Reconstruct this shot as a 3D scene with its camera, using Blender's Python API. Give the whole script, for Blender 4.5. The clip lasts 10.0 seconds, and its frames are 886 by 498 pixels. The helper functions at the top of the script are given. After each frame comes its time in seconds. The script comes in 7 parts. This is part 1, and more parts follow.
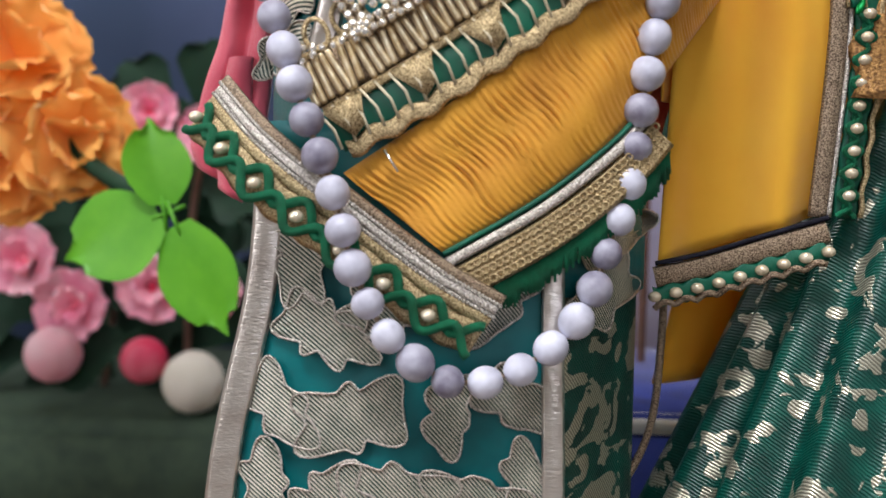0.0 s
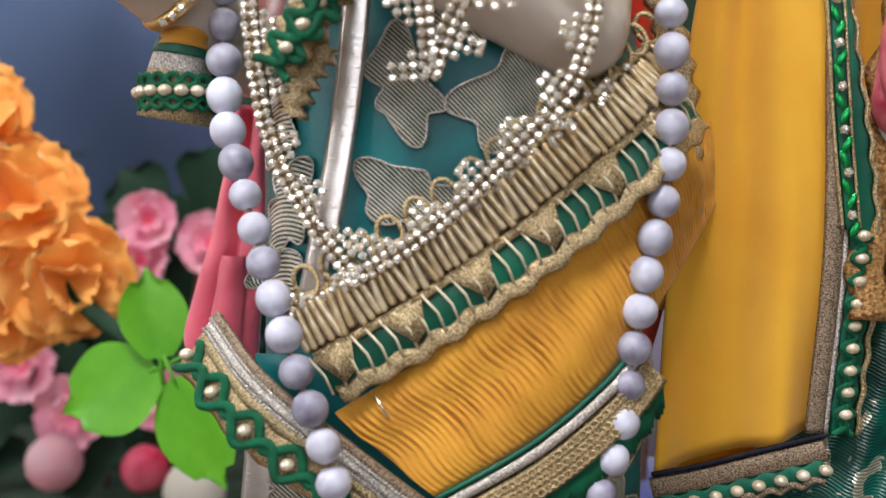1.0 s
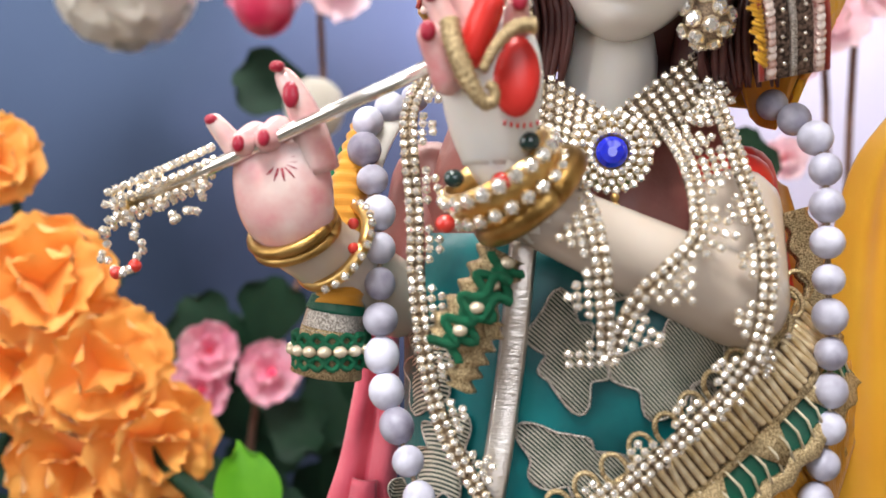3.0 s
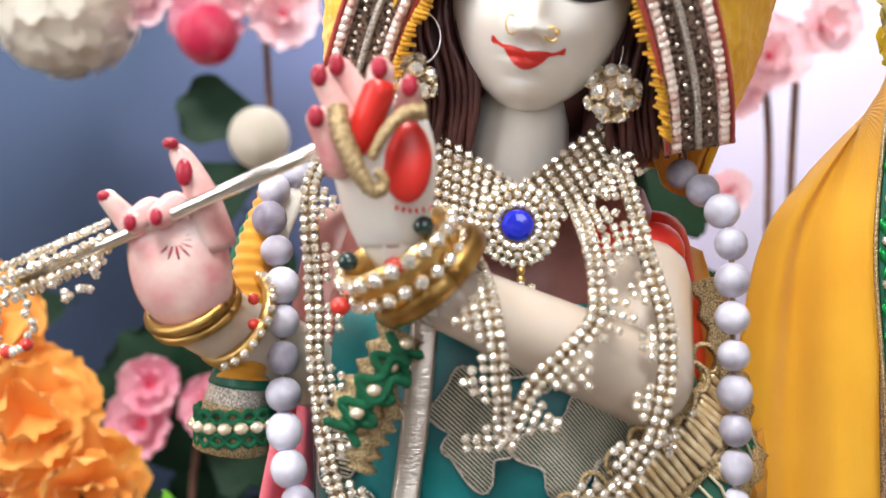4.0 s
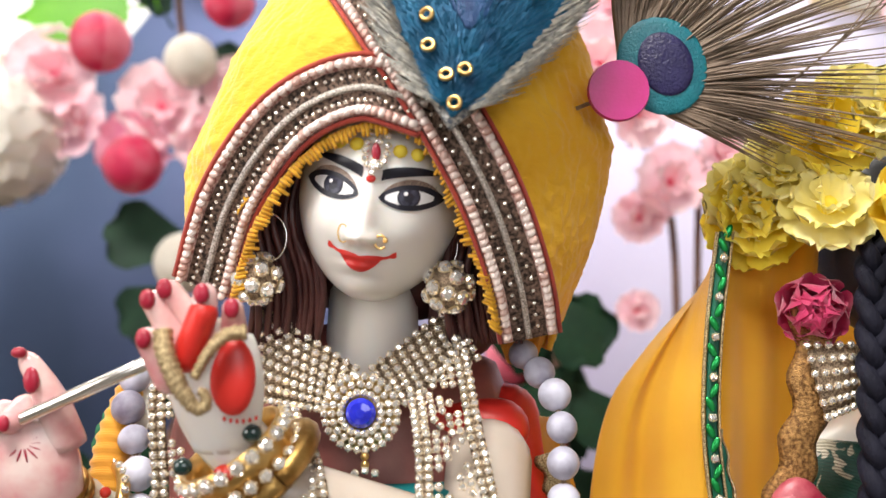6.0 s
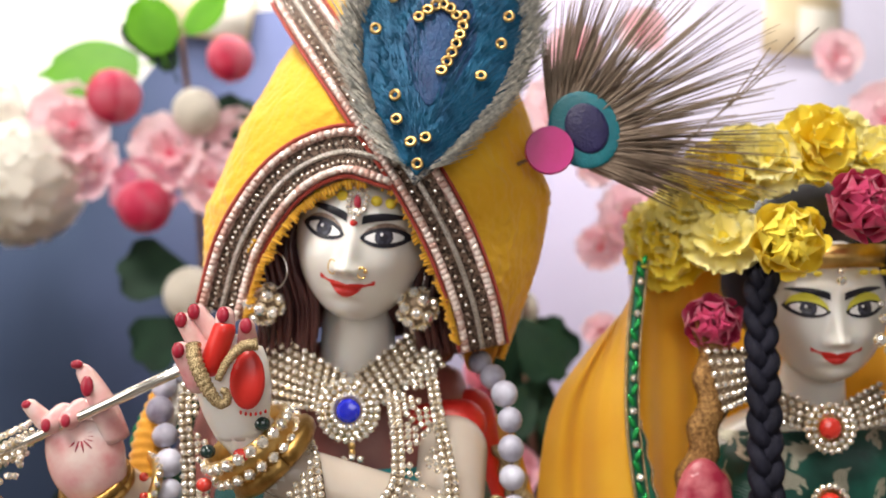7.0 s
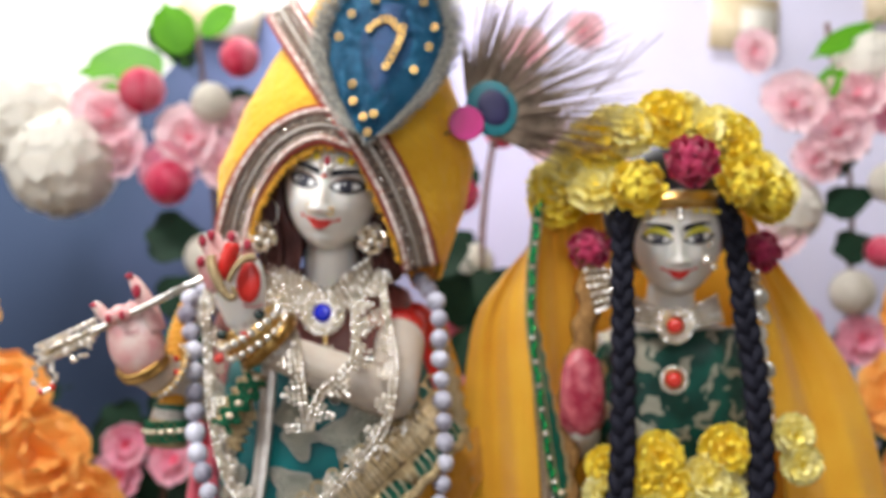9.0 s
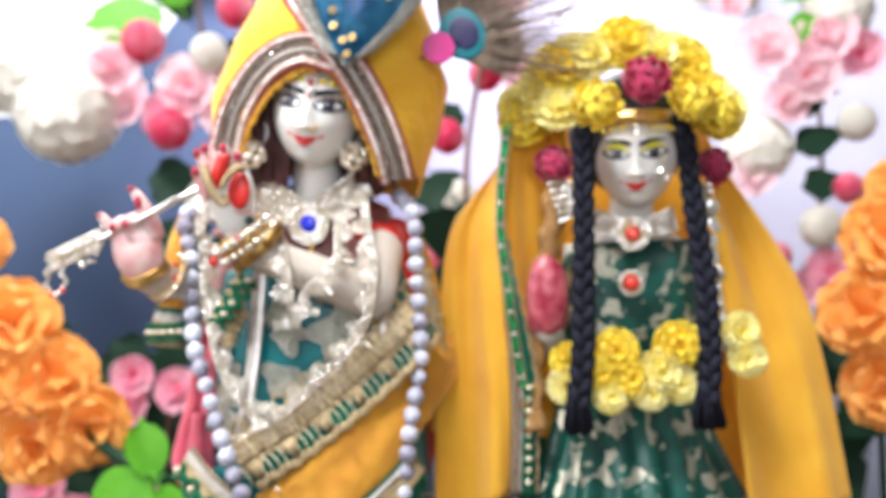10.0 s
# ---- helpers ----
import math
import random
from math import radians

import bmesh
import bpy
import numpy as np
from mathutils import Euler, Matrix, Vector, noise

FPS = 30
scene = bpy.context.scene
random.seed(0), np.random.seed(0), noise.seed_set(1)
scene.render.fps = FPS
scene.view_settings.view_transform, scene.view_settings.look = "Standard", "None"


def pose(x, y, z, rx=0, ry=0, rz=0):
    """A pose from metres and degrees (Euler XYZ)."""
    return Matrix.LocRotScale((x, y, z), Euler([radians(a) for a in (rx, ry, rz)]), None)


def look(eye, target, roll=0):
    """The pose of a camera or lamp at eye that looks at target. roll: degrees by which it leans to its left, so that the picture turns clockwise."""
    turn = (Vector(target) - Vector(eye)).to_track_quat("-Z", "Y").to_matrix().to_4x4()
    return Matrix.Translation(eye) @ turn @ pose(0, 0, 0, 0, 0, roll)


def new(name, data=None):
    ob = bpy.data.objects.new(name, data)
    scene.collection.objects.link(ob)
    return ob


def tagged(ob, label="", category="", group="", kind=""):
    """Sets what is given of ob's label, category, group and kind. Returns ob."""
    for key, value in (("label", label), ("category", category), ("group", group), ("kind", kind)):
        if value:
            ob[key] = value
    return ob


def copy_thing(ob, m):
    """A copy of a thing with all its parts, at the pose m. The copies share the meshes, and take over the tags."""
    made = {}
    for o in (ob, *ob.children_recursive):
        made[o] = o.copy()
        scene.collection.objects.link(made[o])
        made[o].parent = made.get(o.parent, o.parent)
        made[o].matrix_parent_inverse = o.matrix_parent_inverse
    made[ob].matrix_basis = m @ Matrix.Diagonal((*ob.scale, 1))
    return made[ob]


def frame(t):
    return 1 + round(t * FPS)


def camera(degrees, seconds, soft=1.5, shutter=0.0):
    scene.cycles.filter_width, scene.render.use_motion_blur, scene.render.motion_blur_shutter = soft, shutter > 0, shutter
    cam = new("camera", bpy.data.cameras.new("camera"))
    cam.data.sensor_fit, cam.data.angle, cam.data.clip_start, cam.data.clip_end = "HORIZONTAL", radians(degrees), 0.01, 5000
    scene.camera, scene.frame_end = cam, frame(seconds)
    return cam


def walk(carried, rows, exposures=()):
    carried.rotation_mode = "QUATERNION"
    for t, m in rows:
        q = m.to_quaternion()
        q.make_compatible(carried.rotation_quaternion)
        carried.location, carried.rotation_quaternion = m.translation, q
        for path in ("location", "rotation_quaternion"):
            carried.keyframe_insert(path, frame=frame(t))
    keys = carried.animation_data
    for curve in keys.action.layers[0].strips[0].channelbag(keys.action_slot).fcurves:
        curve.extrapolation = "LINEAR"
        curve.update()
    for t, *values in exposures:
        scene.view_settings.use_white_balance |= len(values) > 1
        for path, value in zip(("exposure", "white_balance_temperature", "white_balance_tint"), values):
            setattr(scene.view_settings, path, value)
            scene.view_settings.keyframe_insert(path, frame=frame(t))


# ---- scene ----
cam = camera(49.4, 10.0)
cam.data.dof.use_dof = True
cam.data.dof.focus_distance = 0.30
cam.data.dof.aperture_fstop = 9.0
PATH = [
    (0, (0.023, -0.026, 0.257), (-0.119, 1.965, 0.125), 0.9),
    (0.5, (0.026, -0.024, 0.293), (-0.122, 1.968, 0.181), 0.6),
    (1, (0.026, -0.02, 0.322), (-0.129, 1.971, 0.206), 0.3),
    (1.5, (0.026, -0.021, 0.345), (-0.147, 1.968, 0.218), 0.2),
    (2, (0.009, -0.021, 0.373), (-0.138, 1.97, 0.251), -0.1),
    (2.5, (-0.013, -0.023, 0.388), (-0.149, 1.97, 0.29), 0.1),
    (2.7, (-0.023, -0.024, 0.388), (-0.16, 1.969, 0.31), -0.0),
    (3.8, (-0.011, -0.017, 0.402), (-0.102, 1.981, 0.362), -0.0),
    (4, (-0.003, -0.017, 0.409), (-0.081, 1.98, 0.356), 0.0),
    (4.5, (0.015, -0.017, 0.414), (-0.045, 1.982, 0.392), -0.5),
    (5, (0.026, -0.018, 0.43), (-0.033, 1.981, 0.438), -1.1),
    (5.5, (0.031, -0.026, 0.436), (0.001, 1.972, 0.501), -1.2),
    (6, (0.037, -0.033, 0.444), (0.01, 1.964, 0.536), -1.0),
    (6.2, (0.038, -0.046, 0.444), (0.028, 1.949, 0.576), -1.4),
    (7.3, (0.05, -0.127, 0.439), (0.036, 1.866, 0.611), -2.0),
    (7.5, (0.051, -0.141, 0.443), (0.042, 1.849, 0.635), -2.0),
    (8, (0.064, -0.167, 0.43), (0.051, 1.825, 0.608), -2.0),
    (8.5, (0.078, -0.207, 0.413), (0.056, 1.788, 0.551), -2.0),
    (9, (0.082, -0.24, 0.403), (0.038, 1.754, 0.548), -2.1),
    (9.5, (0.087, -0.252, 0.391), (0.04, 1.744, 0.514), -2.5),
    (10, (0.099, -0.282, 0.364), (0.039, 1.715, 0.463), -2.5),
]
EXPOSE = [(0, 0.05, 6100, 10), (2.5, 0.20, 6300, 10), (4, 0.30, 6450, 10), (6.2, 0.2, 6600, 10), (7.5, -0.2, 6800, 11), (8.5, -0.15, 6700, 10), (9, -0.10, 6350, 9), (9.5, 0.36, 6150, 8), (10, 0.55, 6000, 8)]
walk(cam, [(t, look(eye, target, roll)) for t, eye, target, roll in PATH], EXPOSE)

# ---- light ----
world = bpy.data.worlds.new("world")
scene.world = world
world.use_nodes = True
world.node_tree.nodes["Background"].inputs[0].default_value = (0.75, 0.83, 1.0, 1)
world.node_tree.nodes["Background"].inputs[1].default_value = 0.035


def area_lamp(name, eye, target, sx, sy, power, colour):
    data = bpy.data.lights.new(name, "AREA")
    data.shape, data.size, data.size_y, data.energy, data.color = "RECTANGLE", sx, sy, power, colour
    ob = new(name, data)
    ob.matrix_world = look(eye, target)
    return ob


# unseen added lights: two assumed window openings, a ceiling panel, tube over the altar
area_lamp("added_window_light", (-1.17, -0.55, 0.85), (0.0, 0.0, 0.4), 0.9, 1.0, 11.5, (1.0, 0.97, 0.95))
area_lamp("added_window_light", (0.35, -1.75, 0.95), (0.1, 0.0, 0.5), 1.0, 1.0, 9.5, (0.96, 0.96, 1.0))
area_lamp("added_ceiling_light", (-0.15, -0.34, 1.60), (0.05, 0.15, 0.4), 0.55, 0.55, 31, (1.0, 0.975, 0.94))
area_lamp("added_tube_light", (-0.25, 0.74, 1.10), (-0.28, 0.84, 0.4), 1.0, 0.05, 6.5, (1.0, 0.98, 0.94))


# ---- materials ----
def nodes_of(name):
    m = bpy.data.materials.new(name)
    m.use_nodes = True
    nt = m.node_tree
    return m, nt, nt.nodes["Principled BSDF"]


def tex_coords(nt, stretch=(1, 1, 1)):
    tc = nt.nodes.new("ShaderNodeTexCoord")
    mp = nt.nodes.new("ShaderNodeMapping")
    mp.inputs["Scale"].default_value = stretch
    nt.links.new(tc.outputs["Object"], mp.inputs["Vector"])
    return mp.outputs["Vector"]


def noise_node(nt, vec, scale, detail=4):
    n = nt.nodes.new("ShaderNodeTexNoise")
    n.inputs["Scale"].default_value = scale
    n.inputs["Detail"].default_value = detail
    nt.links.new(vec, n.inputs["Vector"])
    return n.outputs["Fac"]


def ramp_node(nt, fac, stops):
    r = nt.nodes.new("ShaderNodeValToRGB")
    while len(r.color_ramp.elements) < len(stops):
        r.color_ramp.elements.new(0.5)
    for e, (p, c) in zip(r.color_ramp.elements, stops):
        e.position, e.color = p, (*c, 1)
    nt.links.new(fac, r.inputs["Fac"])
    return r.outputs["Color"]


def bump_node(nt, height, strength, dist, bsdf):
    b = nt.nodes.new("ShaderNodeBump")
    b.inputs["Strength"].default_value = strength
    b.inputs["Distance"].default_value = dist
    nt.links.new(height, b.inputs["Height"])
    nt.links.new(b.outputs["Normal"], bsdf.inputs["Normal"])


def through_light(nt, b, colour, amount):
    """Lets part of the light pass through thin cloth and petals."""
    tl = nt.nodes.new("ShaderNodeBsdfTranslucent")
    nt.links.new(colour, tl.inputs["Color"])
    mx = nt.nodes.new("ShaderNodeMixShader")
    mx.inputs[0].default_value = amount
    nt.links.new(b.outputs[0], mx.inputs[1])
    nt.links.new(tl.outputs[0], mx.inputs[2])
    nt.links.new(mx.outputs[0], nt.nodes["Material Output"].inputs["Surface"])


def surface(name, c1, c2, scale=60, rough=0.5, metal=0.0, bump=0.15, grain=900, spec=0.5, sheen=0.0, sss=0.0, stretch=(1, 1, 1), spread=0.25, pieces=0.0, glow=0.0):
    """Two-scale surface: patches between c1 and c2, with a fine grain in the relief."""
    m, nt, b = nodes_of(name)
    v = tex_coords(nt, stretch)
    big = noise_node(nt, v, scale)
    if pieces:
        info = nt.nodes.new("ShaderNodeObjectInfo")
        add = nt.nodes.new("ShaderNodeMath")
        add.operation = "MULTIPLY_ADD"
        nt.links.new(info.outputs["Random"], add.inputs[0])
        add.inputs[1].default_value, add.inputs[2].default_value = 0.3 * pieces, -0.15 * pieces
        s = nt.nodes.new("ShaderNodeMath")
        nt.links.new(add.outputs[0], s.inputs[0])
        nt.links.new(big, s.inputs[1])
        big = s.outputs[0]
    colour = ramp_node(nt, big, [(0.5 - spread, c1), (0.5 + spread, c2)])
    nt.links.new(colour, b.inputs["Base Color"])
    if glow:
        through_light(nt, b, colour, glow)
    b.inputs["Roughness"].default_value = rough
    b.inputs["Metallic"].default_value = metal
    b.inputs["Specular IOR Level"].default_value = spec
    b.inputs["Sheen Weight"].default_value = sheen
    if sss:
        b.inputs["Subsurface Weight"].default_value = sss
        b.inputs["Subsurface Scale"].default_value = 0.004
        b.inputs["Subsurface Radius"].default_value = (1.0, 0.7, 0.5)
    bump_node(nt, noise_node(nt, v, grain, 3), bump, 0.0006, b)
    return m


def weave(name, c1, c2, scale=40, count=1500, rough=0.7, axis="X", sheen=0.3, bump=0.35, glow=0.0):
    """Cloth with fine threads."""
    m, nt, b = nodes_of(name)
    v = tex_coords(nt)
    colour = ramp_node(nt, noise_node(nt, v, scale), [(0.3, c1), (0.7, c2)])
    nt.links.new(colour, b.inputs["Base Color"])
    if glow:
        through_light(nt, b, colour, glow)
    w = nt.nodes.new("ShaderNodeTexWave")
    w.bands_direction = axis
    w.inputs["Scale"].default_value = count
    w.inputs["Distortion"].default_value = 1.5
    nt.links.new(v, w.inputs["Vector"])
    b.inputs["Roughness"].default_value = rough
    b.inputs["Sheen Weight"].default_value = sheen
    bump_node(nt, w.outputs["Fac"], bump, 0.0004, b)
    return m


def brocade(name, ground, ground2, gold, scale=42, cut=0.53, seed=0.0):
    """Satin with woven metallic leaves: the leaf shapes come from warped cells, their ribs from fine bands."""
    m, nt, b = nodes_of(name)
    tc = nt.nodes.new("ShaderNodeTexCoord")
    mp = nt.nodes.new("ShaderNodeMapping")
    mp.inputs["Location"].default_value = (seed, seed * 0.7, 0)
    nt.links.new(tc.outputs["Object"], mp.inputs["Vector"])
    v = mp.outputs["Vector"]
    n = nt.nodes.new("ShaderNodeTexNoise")
    n.inputs["Scale"].default_value = scale
    n.inputs["Detail"].default_value = 2.5
    n.inputs["Distortion"].default_value = 1.2
    nt.links.new(v, n.inputs["Vector"])
    mask = nt.nodes.new("ShaderNodeMapRange")
    mask.inputs["From Min"].default_value, mask.inputs["From Max"].default_value = cut - 0.008, cut + 0.008
    nt.links.new(n.outputs["Fac"], mask.inputs["Value"])
    w = nt.nodes.new("ShaderNodeTexWave")
    w.bands_direction = "DIAGONAL"
    w.inputs["Scale"].default_value = 420
    w.inputs["Distortion"].default_value = 2.0
    nt.links.new(v, w.inputs["Vector"])
    cloth = ramp_node(nt, noise_node(nt, v, 90), [(0.3, ground), (0.7, ground2)])
    thread = ramp_node(nt, w.outputs["Fac"], [(0.2, tuple(x * 0.45 for x in gold)), (0.6, gold)])
    mix = nt.nodes.new("ShaderNodeMix")
    mix.data_type = "RGBA"
    nt.links.new(mask.outputs["Result"], mix.inputs["Factor"])
    nt.links.new(cloth, mix.inputs["A"])
    nt.links.new(thread, mix.inputs["B"])
    nt.links.new(mix.outputs["Result"], b.inputs["Base Color"])
    mt = nt.nodes.new("ShaderNodeMath")
    mt.operation = "MULTIPLY"
    mt.inputs[1].default_value = 0.75
    nt.links.new(mask.outputs["Result"], mt.inputs[0])
    nt.links.new(mt.outputs[0], b.inputs["Metallic"])
    b.inputs["Roughness"].default_value = 0.38
    h = nt.nodes.new("ShaderNodeMath")
    nt.links.new(w.outputs["Fac"], h.inputs[0])
    nt.links.new(mask.outputs["Result"], h.inputs[1])
    bump_node(nt, h.outputs[0], 0.5, 0.0005, b)
    return m


MARBLE = surface("white_marble", (0.78, 0.75, 0.71), (0.86, 0.83, 0.79), 30, 0.22, bump=0.03, sss=0.25, spec=0.55)
PINK_SKIN = surface("pink_tinted_marble", (0.68, 0.28, 0.29), (0.81, 0.64, 0.60), 75, 0.2, bump=0.05, sss=0.2, spread=0.17)
# arm marble: warmer tone, with the colour darkened to offset overexposure there
WARM_DIM_MARBLE = surface("warm_dim_marble", (0.50, 0.42, 0.35), (0.61, 0.53, 0.45), 40, 0.25, bump=0.04, sss=0.2)
RED_PAINT = surface("red_paint", (0.62, 0.02, 0.015), (0.72, 0.04, 0.03), 80, 0.35, bump=0.05)
DARK_RED = surface("crimson_nail_paint", (0.30, 0.01, 0.03), (0.42, 0.02, 0.05), 90, 0.3)
BLACK_PAINT = surface("black_paint", (0.008, 0.008, 0.014), (0.02, 0.02, 0.035), 90, 0.4)
GREY_IRIS = surface("grey_eye_paint", (0.012, 0.012, 0.025), (0.085, 0.085, 0.12), 700, 0.3, spec=0.3)
EYE_WHITE = surface("white_eye_paint", (0.8, 0.79, 0.8), (0.86, 0.85, 0.86), 100, 0.2)
BROWN_HAIR = surface("maroon_hair_paint", (0.045, 0.012, 0.012), (0.10, 0.03, 0.025), 120, 0.4)
CHEST = surface("brown_chest_paint", (0.20, 0.05, 0.045), (0.32, 0.11, 0.09), 70, 0.4)
LID_PAINT = surface("brown_lid_paint", (0.20, 0.13, 0.10), (0.42, 0.32, 0.26), 500, 0.35)
YELLOW_EYE = surface("yellow_eye_paint", (0.65, 0.6, 0.05), (0.75, 0.7, 0.1), 100, 0.3)
YELLOW_CLOTH = weave("yellow_cotton", (0.87, 0.43, 0.014), (0.95, 0.55, 0.035), 30, 900, glow=0.25)
TURBAN_CLOTH = surface("yellow_crepe", (0.82, 0.41, 0.009), (0.92, 0.53, 0.022), 45, 0.75, bump=0.6, grain=420, sheen=0.3, stretch=(1, 1, 2.2))
SASH_CLOTH = weave("mustard_pleated_cloth", (0.56, 0.23, 0.006), (0.72, 0.34, 0.014), 50, 700, axis="Z")
ORANGE_LINING = weave("orange_satin", (0.75, 0.25, 0.02), (0.85, 0.38, 0.03), 40, 900, rough=0.35)
GREEN_BROCADE = brocade("green_brocade", (0.0, 0.028, 0.022), (0.002, 0.085, 0.06), (0.60, 0.58, 0.46), 75, 0.555, 3.0)
GREEN_CLOTH = weave("green_satin", (0.0, 0.07, 0.04), (0.002, 0.13, 0.07), 60, 800, rough=0.4, sheen=0.0)
SILVER_RIBBON = surface("silver_ribbon", (0.66, 0.58, 0.53), (0.90, 0.85, 0.80), 160, 0.28, metal=0.85, bump=0.35, grain=1500, stretch=(0.3, 1, 1))
PINK_CLOTH = weave("pink_satin", (0.72, 0.07, 0.13), (0.80, 0.14, 0.2), 60, 900, rough=0.5)
GOLD = surface("gold", (0.55, 0.33, 0.10), (0.80, 0.55, 0.22), 160, 0.33, metal=1.0, bump=0.1)
PALE_GOLD = surface("pale_gilt", (0.62, 0.46, 0.24), (0.93, 0.80, 0.57), 400, 0.3, metal=0.6, bump=0.1, pieces=True)
BRASS = surface("worn_brass", (0.22, 0.11, 0.025), (0.62, 0.40, 0.14), 120, 0.38, metal=1.0, bump=0.25)
GOLD_LACE = surface("gold_thread", (0.20, 0.13, 0.055), (0.72, 0.57, 0.33), 2000, 0.4, spread=0.13, metal=0.7, bump=0.8, grain=2500)
EMBROIDERY = surface("brown_gold_embroidery", (0.16, 0.07, 0.02), (0.55, 0.30, 0.10), 900, 0.45, spread=0.14, metal=0.4, bump=0.9, grain=1800)
BROWN_BRAID = surface("bronze_thread", (0.10, 0.065, 0.04), (0.48, 0.36, 0.25), 2000, 0.4, spread=0.13, metal=0.6, bump=0.9, grain=2600)
SILVER_BRAID = surface("silver_thread", (0.28, 0.24, 0.20), (0.85, 0.80, 0.74), 2000, 0.35, spread=0.13, metal=0.75, bump=0.8, grain=2600)
SILVER = surface("silver", (0.80, 0.78, 0.74), (0.88, 0.86, 0.82), 150, 0.2, metal=1.0, bump=0.05)
RHINESTONE = surface("clear_rhinestone", (0.91, 0.85, 0.76), (1.0, 0.98, 0.95), 500, 0.08, metal=0.74, bump=0.0, spec=1.0, pieces=True, spread=0.2)
GREEN_FOIL = surface("green_foil", (0.0, 0.16, 0.03), (0.02, 0.42, 0.10), 300, 0.2, metal=0.6, bump=0.2)
THREAD_WHITE = surface("cream_thread", (0.55, 0.46, 0.30), (0.80, 0.72, 0.54), 300, 0.5, metal=0.2, bump=0.4)
GREEN_CORD = weave("green_cord", (0.0, 0.12, 0.045), (0.0, 0.24, 0.10), 200, 2500, bump=0.8, sheen=0.0)
PEARL = surface("cream_bead", (0.55, 0.44, 0.28), (0.80, 0.70, 0.54), 200, 0.15, metal=0.4, pieces=True)
LILAC_BEAD = surface("lilac_grey_stone", (0.17, 0.15, 0.21), (0.68, 0.68, 0.80), 130, 0.45, bump=0.15, grain=700, pieces=1.7, spread=0.36)
BLUE_GEM = surface("blue_gem", (0.01, 0.015, 0.45), (0.02, 0.04, 0.75), 200, 0.06, spec=1.0, bump=0.0)
RED_GEM = surface("red_gem", (0.55, 0.02, 0.015), (0.7, 0.05, 0.03), 200, 0.1, spec=0.9, bump=0.0)
BLACK_GEM = surface("dark_green_gem", (0.003, 0.02, 0.018), (0.01, 0.04, 0.035), 200, 0.08, spec=0.9, bump=0.0)
BLACK_HAIR = surface("black_yarn", (0.004, 0.004, 0.009), (0.014, 0.014, 0.026), 200, 0.75, spec=0.2, bump=0.9, grain=900, stretch=(1, 1, 0.25))
ORANGE_PETAL = surface("orange_petal", (0.95, 0.38, 0.04), (0.98, 0.58, 0.17), 45, 0.65, bump=0.2, grain=500, sheen=0.2, glow=0.3)
PINK_PETAL = surface("pink_petal", (0.86, 0.28, 0.44), (0.94, 0.60, 0.68), 40, 0.6, sheen=0.2, pieces=True, glow=0.3)
PALE_PINK_PETAL = surface("pale_pink_petal", (0.93, 0.56, 0.63), (0.95, 0.80, 0.83), 40, 0.6, sheen=0.2, pieces=True, glow=0.3)
WHITE_PETAL = surface("cream_petal", (0.84, 0.80, 0.72), (0.92, 0.89, 0.84), 40, 0.65, glow=0.3)
YELLOW_PETAL = surface("yellow_petal", (0.96, 0.70, 0.02), (0.98, 0.86, 0.12), 60, 0.6, sheen=0.2, pieces=True, glow=0.2)
PALE_YELLOW_PETAL = surface("pale_yellow_petal", (0.97, 0.84, 0.22), (0.98, 0.93, 0.55), 60, 0.6, pieces=True, glow=0.2)
ROSE_PETAL = surface("magenta_rose_petal", (0.50, 0.015, 0.09), (0.68, 0.05, 0.18), 90, 0.5, sheen=0.4, bump=0.3, glow=0.3)
RED_BUD = surface("coral_bud", (0.80, 0.04, 0.14), (0.92, 0.34, 0.44), 45, 0.5, pieces=True, spread=0.2)
LEAF = surface("bright_leaf", (0.08, 0.32, 0.006), (0.17, 0.50, 0.02), 50, 0.45, bump=0.2, grain=300, glow=0.3)
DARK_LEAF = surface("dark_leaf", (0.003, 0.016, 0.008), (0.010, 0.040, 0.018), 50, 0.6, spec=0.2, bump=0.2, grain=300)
STEM = surface("brown_stem", (0.10, 0.045, 0.03), (0.18, 0.09, 0.06), 100, 0.7)
BLUE_CLOTH = weave("blue_velvet", (0.008, 0.02, 0.17), (0.012, 0.035, 0.30), 60, 900, rough=0.9)
DARK_GREEN = surface("dark_green_felt", (0.010, 0.022, 0.012), (0.025, 0.045, 0.022), 80, 0.9, bump=0.6, grain=500)
WHITE_WALL = surface("white_wall_paint", (0.74, 0.73, 0.70), (0.80, 0.79, 0.76), 6, 0.8, bump=0.15, grain=120)
# unseen side walls, ceiling and floor, darkened to cut the bounced light
LOW_BOUNCE_WALL = surface("low_bounce_beige", (0.36, 0.33, 0.29), (0.44, 0.41, 0.36), 6, 0.85, bump=0.15, grain=120)
FLOOR_TILE = surface("grey_floor_tile", (0.24, 0.22, 0.20), (0.32, 0.30, 0.27), 8, 0.3, bump=0.05, grain=80)
WOOD = surface("brown_wood", (0.14, 0.07, 0.035), (0.24, 0.13, 0.07), 12, 0.45, stretch=(1, 8, 8))
TAPE = surface("beige_tape", (0.60, 0.48, 0.30), (0.72, 0.60, 0.42), 40, 0.4, bump=0.1)
FEATHER_BLUE = surface("blue_sequin_felt", (0.004, 0.06, 0.15), (0.01, 0.16, 0.30), 110, 0.35, metal=0.3, bump=0.8, grain=1300)
DEEP_BLUE = surface("deep_blue_felt", (0.004, 0.025, 0.10), (0.008, 0.07, 0.20), 130, 0.4, metal=0.2, bump=0.8, grain=1300)
